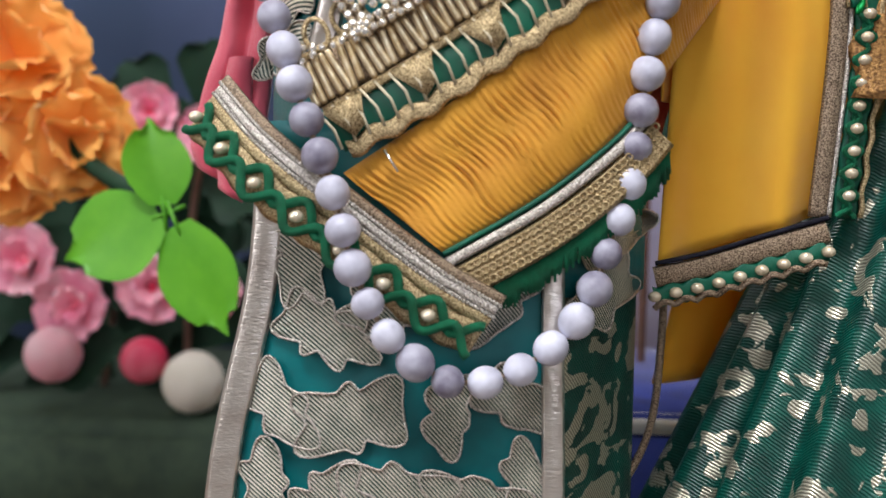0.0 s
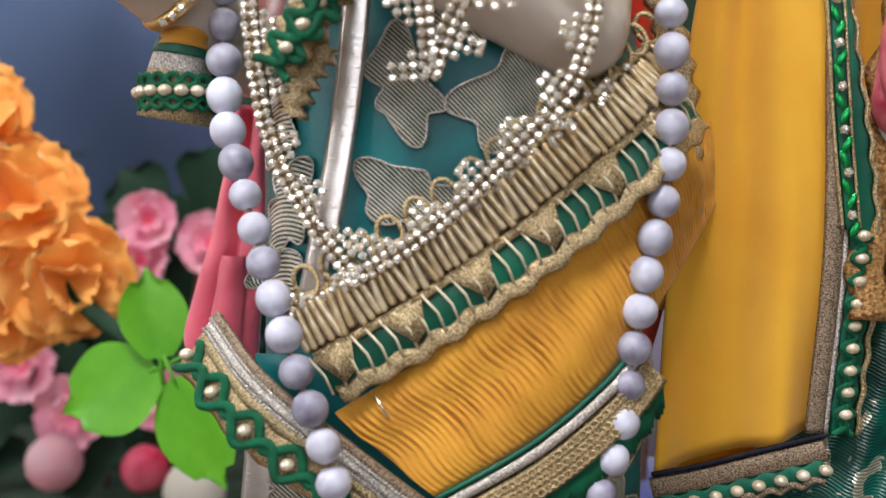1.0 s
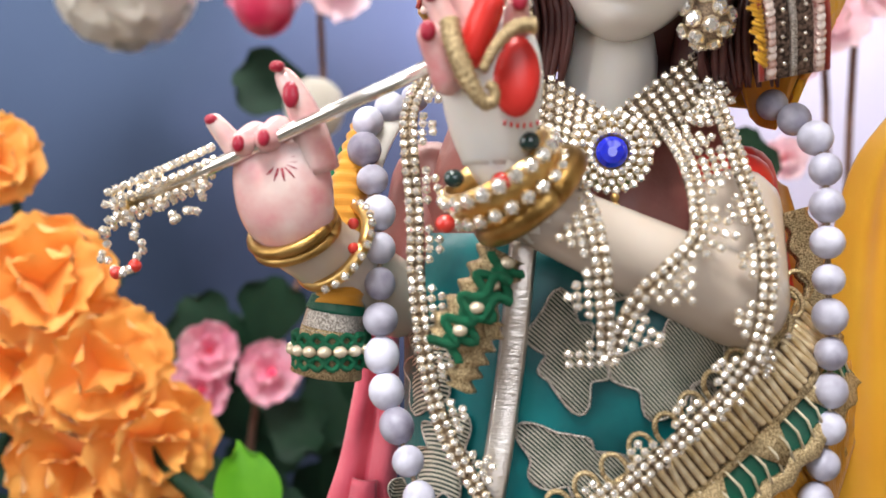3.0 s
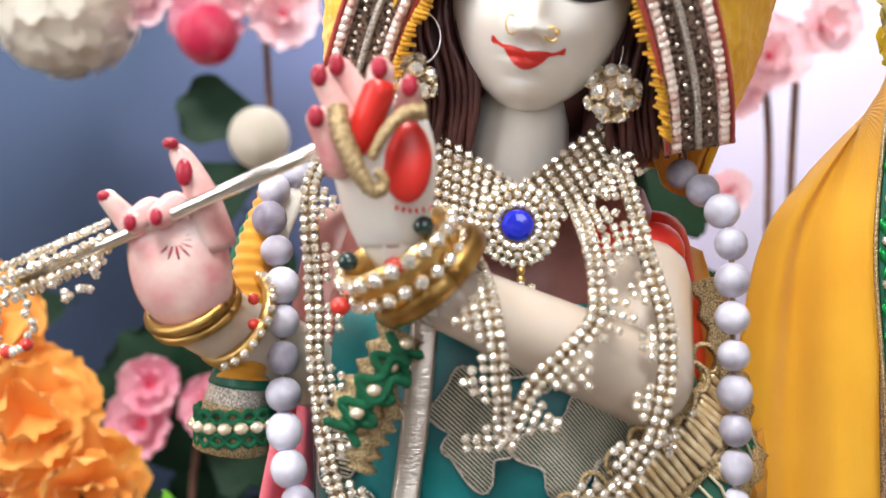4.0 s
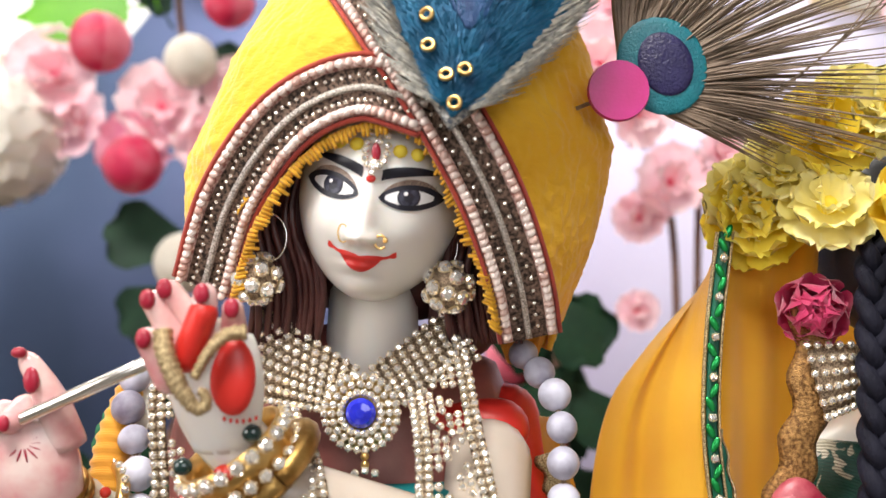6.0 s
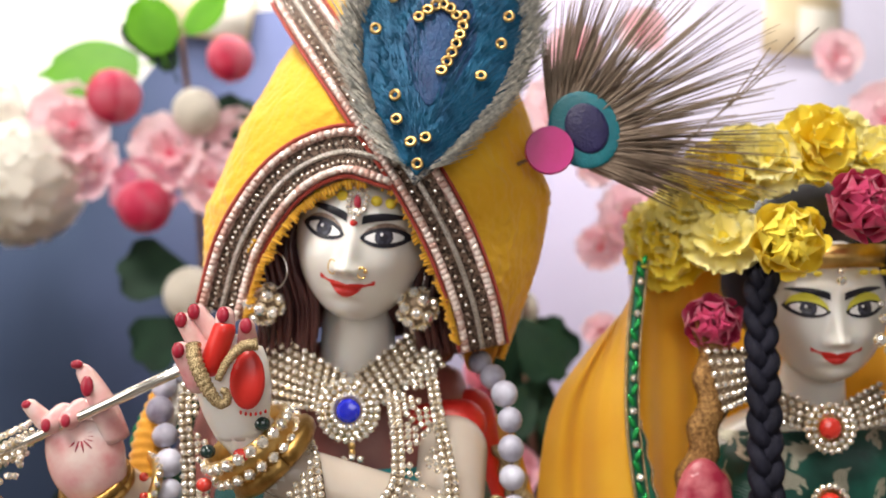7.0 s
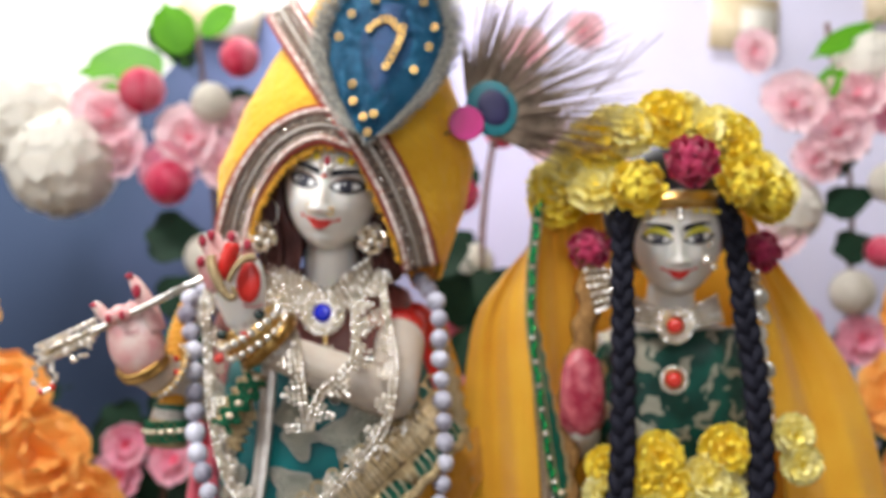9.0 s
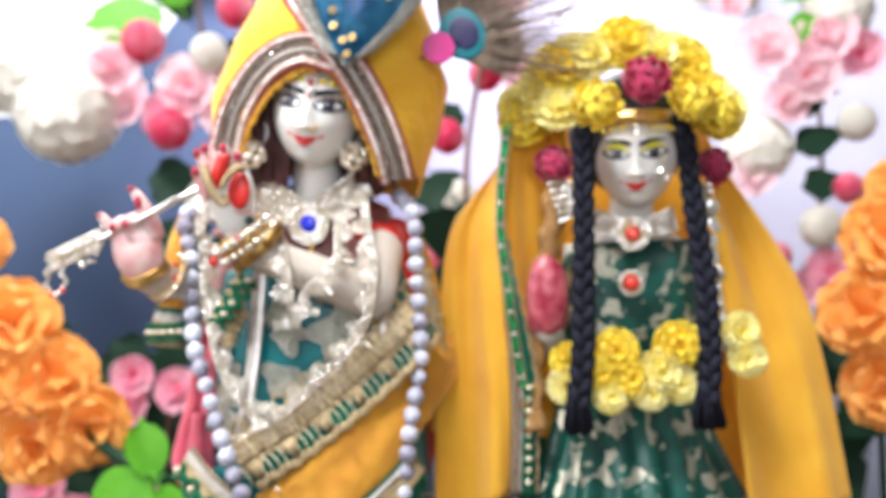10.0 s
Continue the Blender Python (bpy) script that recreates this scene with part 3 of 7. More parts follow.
def head_mesh(bm, m, s=1.0, lid=0.0021):
    """Head with painted features, all in one mesh. Slots: 0 marble, 1 red, 2 black, 3 iris, 4 white, 5 lid."""
    rows = []
    nz, nx = 110, 150
    for i in range(nz + 1):
        z = 0.033 * math.sin(-math.pi / 2 + math.pi * i / nz) * 0.9995
        w = head_w(z)
        deep = 0.0265 * math.sqrt(max(0.0, 1 - (abs(z) / 0.033) ** 2.4))
        row = []
        for j in range(nx):
            a = 2 * math.pi * j / nx
            x = w * math.cos(a)
            y = -relief(x, z) * min(1.0, -3 * math.sin(a)) + deep * math.sin(a) if math.sin(a) <= 0 else 1.13 * deep * math.sin(a)
            row.append(m @ Vector((x * s, y * s, z * s)))
        rows.append(row)
    loft(bm, rows, True, True, 0)

    def patch(outline, slot, lift, n=30, k=7):
        """A thin painted patch on the face, between a lower and an upper curve."""
        cols = []
        for i in range(n + 1):
            x, z0, z1 = outline(i / n)
            cols.append([m @ Vector((x * s, (head_r(x, z0 + (z1 - z0) * q / (k - 1)) - lift) * s, (z0 + (z1 - z0) * q / (k - 1)) * s)) for q in range(k)])
        loft(bm, cols, False, False, slot)

    arch = lambda u, p: max(0.0, 1 - (2 * u - 1) ** 2) ** p
    for side in (-1, 1):
        at = lambda u: side * (0.0034 + 0.0156 * u)
        slant = lambda u: 0.0004 + 0.0022 * u
        top = lambda u: slant(u) + 0.0029 * arch(u, 0.75)
        low = lambda u: slant(u) - 0.0026 * arch(u, 0.85)
        # shaded lid, lash line and kohl, white of the eye
        patch(lambda u: (at(u * 1.02), top(u) + 0.0002, top(u) + 0.0004 + lid * arch(u, 0.5)), 5, 0.0005 if lid > 0.003 else 0.00022)
        patch(lambda u: (at(-0.03 + u * 1.13), low(min(1, u)) - 0.0009 * arch(u, 0.6) - 0.0001, top(u) + 0.0009 * arch(u, 0.5) + 0.0001), 2, 0.00034)
        patch(lambda u: (at(0.08 + 0.84 * u), low(0.08 + 0.84 * u) + 0.0004, top(0.08 + 0.84 * u) - 0.0006), 4, 0.00048)
        cx, cz = side * 0.0111, 0.0017
        disc = lambda r, u: r * math.sqrt(max(0.0, 1 - (2 * u - 1) ** 2))
        inside = lambda x, z: min(max(z, low((abs(x) - 0.0034) / 0.0156) + 0.0004), top((abs(x) - 0.0034) / 0.0156) - 0.0005)
        for r, slot, lift in ((0.0032, 2, 0.0006), (0.0027, 3, 0.0007), (0.0014, 2, 0.0008)):
            patch(lambda u: (cx + r * (2 * u - 1), inside(cx + r * (2 * u - 1), cz - disc(r, u)), inside(cx + r * (2 * u - 1), cz + disc(r, u))), slot, lift, 18, 5)
        # small white highlight painted onto each iris
        patch(lambda u: (cx - 0.0009 + 0.0006 * (2 * u - 1), cz + 0.0009 - disc(0.0006, u), cz + 0.0009 + disc(0.0006, u)), 4, 0.0009, 8, 3)
        # lashes over the lid
        for q in range(13):
            u0 = 0.10 + 0.066 * q
            x0, z0 = at(u0), top(u0) + 0.0006
            x1, z1 = x0 + side * (0.0001 + 0.0007 * (u0 - 0.3)), z0 + 0.0015
            patch(lambda u: (x0 + (x1 - x0) * u + 0.00016 * (u - 0.5), z0 + (z1 - z0) * u, z0 + (z1 - z0) * u + 0.0003), 2, 0.0003, 4, 2)
        brow = lambda u: 0.0066 + 0.0046 * u ** 0.75 - 0.0016 * u ** 3
        patch(lambda u: (side * (0.0028 + 0.0168 * u), brow(u) - 0.0015 * (1 - u ** 3) - 0.0001, brow(u) + 0.0014 * (1 - u ** 2.5) + 0.0001), 2, 0.0003)
    mid = lambda x: -0.0186 + 0.0033 * (abs(x) / 0.0102) ** 1.6
    upper = lambda x: 0.0013 * max(0.0, 1 - (x / 0.0066) ** 2) ** 0.7 * (1 - 0.28 * math.exp(-(x / 0.0013) ** 2)) + 0.00042 + 0.0005 * math.exp(-((abs(x) - 0.0096) / 0.0008) ** 2)
    under = lambda x: 0.0031 * max(0.0, 1 - (x / 0.0060) ** 2) ** 0.9 + 0.00042 + 0.0005 * math.exp(-((abs(x) - 0.0096) / 0.0008) ** 2)
    patch(lambda u: (0.0102 * (2 * u - 1), mid(0.0102 * (2 * u - 1)) - under(0.0102 * (2 * u - 1)), mid(0.0102 * (2 * u - 1)) + upper(0.0102 * (2 * u - 1))), 1, 0.0003, 44, 9)


def palm(bm, stations, slot, seg=24):
    """A hand's flat body: stations are (centre, half width, half depth) from the wrist up."""
    C = spline([p + (w, d) for p, w, d in stations], 22)
    rings = []
    for k, (x, y, z, w, d) in enumerate(C):
        end = 1.0 if k < 21 else 0.45
        rings.append([(x + end * w * math.cos(a), y + end * d * math.sin(a), z + (0.0012 if k == 22 else 0)) for a in [2 * math.pi * j / seg for j in range(seg)]])
    loft(bm, rings, True, True, slot)


def first_statue():
    bm = bmesh.new()
    head_mesh(bm, HEAD1)
    # slots: 6 pink-tinted marble, 7 nails, 8 hair, 9 chest, 10 warm darkened arm marble
    limb(bm, (0.010, 0.283, 0.447), (0.008, 0.290, 0.415), 0.0145, 0.0165)
    # shoulders, chest and body core
    rings = [ell(0.004, 0.312, 0.050, 0.036, 0.0), ell(0.004, 0.312, 0.045, 0.036, 0.2), ell(0.005, 0.308, 0.052, 0.036, 0.34), ell(0.004, 0.302, 0.056, 0.033, 0.395), ell(0.004, 0.302, 0.046, 0.026, 0.420), ell(0.006, 0.298, 0.016, 0.014, 0.434)]
    loft(bm, rings, True, True, 9)
    # near arm: red shoulder, upper arm, forearm across the chest
    limb(bm, (0.0530, 0.296, 0.402), (0.0580, 0.292, 0.366), 0.0112, 0.0110, 1)
    limb(bm, (0.0260, 0.281, 0.403), (0.0500, 0.282, 0.400), 0.0072, 0.0098, 1)
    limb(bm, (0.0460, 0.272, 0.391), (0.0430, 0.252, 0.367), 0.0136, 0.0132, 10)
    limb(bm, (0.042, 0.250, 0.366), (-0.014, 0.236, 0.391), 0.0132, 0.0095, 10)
    limb(bm, (-0.014, 0.236, 0.391), (-0.026, 0.227, 0.408), 0.0095, 0.0090, 0)
    # near hand: palm, folded fingers with painted nails, red painted hollow
    palm(bm, [((-0.0255, 0.2265, 0.403), 0.0085, 0.0070), ((-0.0262, 0.2225, 0.412), 0.0112, 0.0072), ((-0.0265, 0.2190, 0.4215), 0.0128, 0.0068), ((-0.0270, 0.2170, 0.430), 0.0126, 0.0058), ((-0.0280, 0.2160, 0.4375), 0.0108, 0.0046)], 0)
    for a, b, ra, rb, slot, nail in (((-0.0372, 0.2140, 0.4235), (-0.0412, 0.2105, 0.4335), 0.0041, 0.0033, 6, (-0.0415, 0.2073, 0.4340)), ((-0.0352, 0.2150, 0.4330), (-0.0402, 0.2120, 0.4430), 0.0040, 0.0032, 6, (-0.0410, 0.2090, 0.4438)), ((-0.0305, 0.2160, 0.4360), (-0.0362, 0.2130, 0.4455), 0.0040, 0.0032, 6, (-0.0370, 0.2100, 0.4464)), ((-0.0315, 0.2105, 0.4290), (-0.0268, 0.2085, 0.4400), 0.0040, 0.0038, 1, None), ((-0.0268, 0.2090, 0.4400), (-0.0264, 0.2090, 0.4445), 0.0036, 0.0032, 6, (-0.0264, 0.2056, 0.4450)), ((-0.0205, 0.2150, 0.4350), (-0.0200, 0.2115, 0.4410), 0.0036, 0.0028, 6, (-0.0196, 0.2085, 0.4412))):
        limb(bm, a, b, ra, rb, slot, 12)
        if nail:
            ball(bm, nail, (0.0021, 0.0011, 0.0027), 7, 10, 6)
    ball(bm, (-0.0205, 0.2128, 0.4238), (0.0060, 0.0026, 0.0100), 1, 18, 12)
    for k in range(6):
        ball(bm, (-0.0232 + 0.0016 * k, 0.2150 + 0.0002 * k, 0.4128 - 0.0004 * k * (5 - k) * 0.3), (0.00045, 0.0008, 0.0007), 1, 6, 4)
    # far arm and raised hand
    limb(bm, (-0.048, 0.306, 0.402), (-0.054, 0.288, 0.366), 0.0140, 0.0125, 9)
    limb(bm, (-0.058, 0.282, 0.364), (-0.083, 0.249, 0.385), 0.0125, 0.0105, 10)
    palm(bm, [((-0.0825, 0.2475, 0.381), 0.0098, 0.0080), ((-0.0838, 0.2440, 0.388), 0.0128, 0.0084), ((-0.0845, 0.2415, 0.397), 0.0140, 0.0080), ((-0.0850, 0.2400, 0.406), 0.0130, 0.0066), ((-0.0858, 0.2395, 0.4125), 0.0105, 0.0050)], 6)
    tube(bm, spline([(-0.0745, 0.2410, 0.4030), (-0.0760, 0.2380, 0.4120), (-0.0785, 0.2350, 0.4205), (-0.0832, 0.2335, 0.4290), (-0.0838, 0.2335, 0.4300)], 14), [0.0058, 0.0057, 0.0055, 0.0053, 0.0051, 0.0049, 0.0047, 0.0045, 0.0042, 0.0039, 0.0036, 0.0034, 0.0031, 0.0024, 0.0008], 12, 1.0, 6)
    for a, b, ra, rb in (((-0.0955, 0.2395, 0.4070), (-0.1020, 0.2360, 0.4155), 0.0040, 0.0026), ((-0.0915, 0.2390, 0.4120), (-0.0935, 0.2330, 0.4095), 0.0043, 0.0036), ((-0.0850, 0.2385, 0.4135), (-0.0868, 0.2325, 0.4108), 0.0043, 0.0036)):
        limb(bm, a, b, ra, rb, 6, 12)
    for c, r in (((-0.0798, 0.2302, 0.4222), (0.0023, 0.0010, 0.0037)), ((-0.0938, 0.2293, 0.4093), (0.0017, 0.001, 0.0024)), ((-0.0868, 0.2288, 0.4107), (0.0017, 0.001, 0.0024)), ((-0.0836, 0.2310, 0.4298), (0.0022, 0.0016, 0.0016)), ((-0.1026, 0.2345, 0.4162), (0.0019, 0.0016, 0.0016))):
        ball(bm, c, r, 7, 10, 6)
    # fine crimson lines fanned over the palm
    for k in range(9):
        a = math.radians(200 + 27 * k)
        p = Vector((-0.0835, 0.0, 0.4045))
        e = p + Vector((0.0062 * math.cos(a), 0, 0.0052 * math.sin(a)))
        tube(bm, [(q.x, 0.2415 - 0.0081 * math.sqrt(max(0.05, 1 - ((q.x + 0.0845) / 0.0140) ** 2)) + 0.10 * max(0.0, q.z - 0.400), q.z) for q in (p.lerp(e, 0.3), p.lerp(e, 0.65), e)], [0.0005, 0.0005, 0.0002], 5, 1.0, 7)
    # painted hair behind the face and beside the neck
    ball(bm, (0.016, 0.298, 0.480), (0.050, 0.036, 0.046), 8)
    for side in (-1, 1):
        limb(bm, (0.014 + side * 0.029, 0.274, 0.482), (0.010 + side * 0.029, 0.280, 0.434), 0.0125, 0.0115, 8)
        for k in range(14):
            w = 0.014 + side * (0.019 + 0.0017 * k + random.uniform(-0.001, 0.001))
            tube(bm, spline([(w, 0.260 + 0.001 * k + random.uniform(-0.003, 0.003), 0.488), (w + side * (0.002 + 0.003 * ((k * 7) % 5) / 5), 0.260, 0.468), (w - side * 0.003 * ((k * 3) % 4) / 4, 0.263 + random.uniform(-0.004, 0.004), 0.448), (w + side * 0.001, 0.268, 0.428)], 14), [0.0012] * 14 + [0.0004], 6, 1.0, 8)
    # legs and base block
    box(bm, (-0.09, 0.24, 0.0), (0.09, 0.40, 0.03), 0.006)
    mats = [MARBLE, RED_PAINT, BLACK_PAINT, GREY_IRIS, EYE_WHITE, LID_PAINT, PINK_SKIN, DARK_RED, BROWN_HAIR, CHEST, WARM_DIM_MARBLE]
    tagged(finish("statue", bm, mats), "white marble statue with painted features, playing a flute", "statue")


first_statue()


def turban_ring(z):
    zs = [0.40, 0.46, 0.49, 0.52, 0.55, 0.58, 0.603, 0.612]
    cx = np.interp(z, zs, [0.004, 0.0150, 0.0200, 0.0225, 0.027, 0.030, 0.031, 0.031])
    rx = np.interp(z, zs, [0.055, 0.0660, 0.0695, 0.0600, 0.0440, 0.0260, 0.012, 0.004])
    ry = np.interp(z, zs, [0.040, 0.0500, 0.0520, 0.0480, 0.0380, 0.0240, 0.012, 0.004])
    return cx, 0.287, rx, ry


def turban_y(x, z, off=0.0):
    cx, cy, rx, ry = turban_ring(z)
    u = min(abs(x - cx) / rx, 0.97)
    return cy - ry * math.sqrt(1 - u * u) - off


def turban():
    t = thing("turban", "tall yellow crepe turban with sequinned border bands", "turban")
    bm = bmesh.new()
    k, n = 360, 150

    def low(a):
        """Lower edge of the wrap at an angle: the arch over the face in front, a slanted hem elsewhere."""
        z = 0.45
        for _ in range(12):
            cx, cy, rx, ry = turban_ring(z)
            x, y = cx + rx * math.cos(a), cy + ry * math.sin(a)
            hem = 0.455 - 0.26 * (x + 0.05)
            arch = 0.497 - (13 if x < 0.020 else 25) * (x - 0.020) ** 2
            z = 0.5 * z + 0.5 * max(hem, arch if y < 0.287 else 0.0)
        return z

    lows = [low(2 * math.pi * j / k) for j in range(k)]
    rings = []
    for i in range(n + 1):
        row = []
        for j in range(k):
            a = 2 * math.pi * j / k
            z = lows[j] + (0.612 - lows[j]) * i / n
            cx, cy, rx, ry = turban_ring(z)
            q = 1 + 0.020 * abs(noise.noise((8 * a + 40 * z, 150 * z - 3 * a, 0.3))) * (0.5 + noise.noise((2 * a, 20 * z, 4.0))) + 0.014 * noise.noise((26 * a, 330 * z + 6 * a, 2.0)) + 0.010 * math.sin(9 * a + 60 * z) + 0.010 * math.sin(4 * a - 90 * z) + 0.004 * math.sin(23 * a + 260 * z)
            row.append((cx + rx * q * math.cos(a), cy + ry * q * math.sin(a), z))
        rings.append(row)
    rows = loft(bm, rings, True, False)
    bm.faces.new(rows[-1])
    bmesh.ops.recalc_face_normals(bm, faces=bm.faces)
    bmesh.ops.solidify(bm, geom=list(bm.faces), thickness=0.002)
    part("wrap", bm, TURBAN_CLOTH, t)

    def band(name, xz):
        pts = [(x, turban_y(x, z, 0.0015), z) for x, z in xz]
        base_band = None
        for width, lift, mat, sub, label, shift in ((0.0185, 0.001, DARK_BAND, name, "bronze and black sequin band", 0.0), (0.0036, 0.0022, PINK_SEQUIN, "braid", "pink sequin braid", 0.0068), (0.0036, 0.0022, PINK_SEQUIN, "braid", "pink sequin braid", -0.0068), (0.0022, 0.0024, SILVER_BRAID, "braid", "silver sequin braid", 0.0004), (0.0016, 0.002, RED_PIPING, "piping", "red piping", 0.0092), (0.0016, 0.002, RED_PIPING, "piping", "red piping", -0.0092)):
            C = spline(pts, 40)
            moved = []
            for i, p in enumerate(C):
                d = Vector(C[min(i + 1, 40)] - C[max(i - 1, 0)]).normalized()
                moved.append(tuple(Vector(p) + d.cross(Vector((0, -1, 0))).normalized() * shift))
            bm = bmesh.new()
            strip(bm, moved, width, lift, 70)
            made = part(sub, bm, mat, base_band or t, label)
            base_band = base_band or made
        # a row of small pale pink beads near either edge
        C = spline(pts, int(length_of(pts) / 0.0022))
        for i, p in enumerate(C[:-1]):
            d = Vector(C[i + 1] - C[i]).normalized()
            s = d.cross(Vector((0, -1, 0))).normalized()
            for off in (-0.0068, 0.0068):
                piece("bead", BAND_BEAD, base_band, Matrix.Translation(Vector(p) + s * off + Vector((0, -0.0028, 0))) @ pose(0, 0, 0, 0, random.uniform(0, 90), 0))
        # loose sequins along the band
        C = spline(pts, 46)
        for i, p in enumerate(C[:-1]):
            d = Vector(C[i + 1] - C[i]).normalized()
            s = d.cross(Vector((0, -1, 0))).normalized()
            for off in (-0.0030, 0.0038):
                q = Vector(p) + s * (off + random.uniform(-0.0006, 0.0006)) + Vector((0, -0.0024, 0))
                piece("sequin", STONE, t, Matrix.Translation(q) @ pose(0, 0, 0, random.uniform(-25, 25), random.uniform(0, 90), random.uniform(-25, 25)) @ Matrix.Diagonal((0.45, 0.35, 0.45, 1)))

    band("band", [(-0.040, 0.447), (-0.029, 0.473), (-0.011, 0.494), (0.010, 0.5025), (0.030, 0.497)])
    band("band", [(-0.014, 0.577), (0.000, 0.552), (0.018, 0.522), (0.034, 0.4965), (0.047, 0.472), (0.0555, 0.448), (0.059, 0.430)])
    # orange lining that hangs below the band
    bm = bmesh.new()
    sheet(bm, [(0.040, 0.286, 0.466), (0.046, 0.286, 0.442), (0.053, 0.286, 0.421)], [(0.068, 0.276, 0.466), (0.069, 0.280, 0.442), (0.061, 0.286, 0.417)], 24, 10, 0.0015, lambda u, v: 0.003 * math.sin(5 * v + 2 * u))
    part("lining", bm, ORANGE_LINING, t, "orange satin lining")
    # fringe of yellow thread inside the opening
    bm = bmesh.new()
    C = spline([(x, turban_y(x, z, -0.001), z) for x, z in ((-0.031, 0.442), (-0.0225, 0.464), (-0.007, 0.4835), (0.012, 0.4925), (0.028, 0.489), (0.0385, 0.470), (0.0465, 0.448), (0.050, 0.432))], 110)
    for i, p in enumerate(C):
        d = Vector((0.016, p[1], 0.455)) - Vector(p)
        q = Vector(p) + d.normalized() * random.uniform(0.002, 0.0045) + Vector((0, random.uniform(-0.001, 0.001), 0))
        tube(bm, [p, q], [0.0009, 0.0005], 5)
    part("fringe", bm, YELLOW_CLOTH, t, "short yellow thread fringe")


def stone_mesh():
    """A round brilliant in a thin gilt cup with four claws, 2.6 mm across, facing -y."""
    bm = bmesh.new()
    ring = lambda r, y, tw=0.0, n=8: [(r * math.cos(a), y, r * math.sin(a)) for a in [2 * math.pi * j / n + tw for j in range(n)]]
    loft(bm, [ring(0.00105, 0.0006), ring(0.00132, 0.0), ring(0.00126, -0.0002)], True, False, 1)
    rows = loft(bm, [ring(0.00126, -0.0002), ring(0.00098, -0.00085, 0.39), ring(0.00058, -0.00115)], True, True, 0)
    for j in range(4):
        a = math.pi / 4 + math.pi / 2 * j
        box(bm, (1.18e-3 * math.cos(a) - 1.6e-4, -0.0007, 1.18e-3 * math.sin(a) - 1.6e-4), (1.18e-3 * math.cos(a) + 1.6e-4, 0.0, 1.18e-3 * math.sin(a) + 1.6e-4), 0.0, 1)
    me = bpy.data.meshes.new("stone")
    bmesh.ops.triangulate(bm, faces=[f for f in bm.faces if f.material_index == 0 and len(f.verts) == 4])
    bmesh.ops.recalc_face_normals(bm, faces=bm.faces)
    bm.to_mesh(me)
    bm.free()
    me.materials.append(RHINESTONE)
    me.materials.append(PALE_GOLD)
    return me


STONE = stone_mesh()
bm = bmesh.new()
ball(bm, (0, 0, 0), (0.00125, 0.0010, 0.00150), 0, 8, 6)
BAND_BEAD = bpy.data.meshes.new("bead")
bm.to_mesh(BAND_BEAD)
bm.free()
BAND_BEAD.materials.append(PINK_BEAD)
turban()


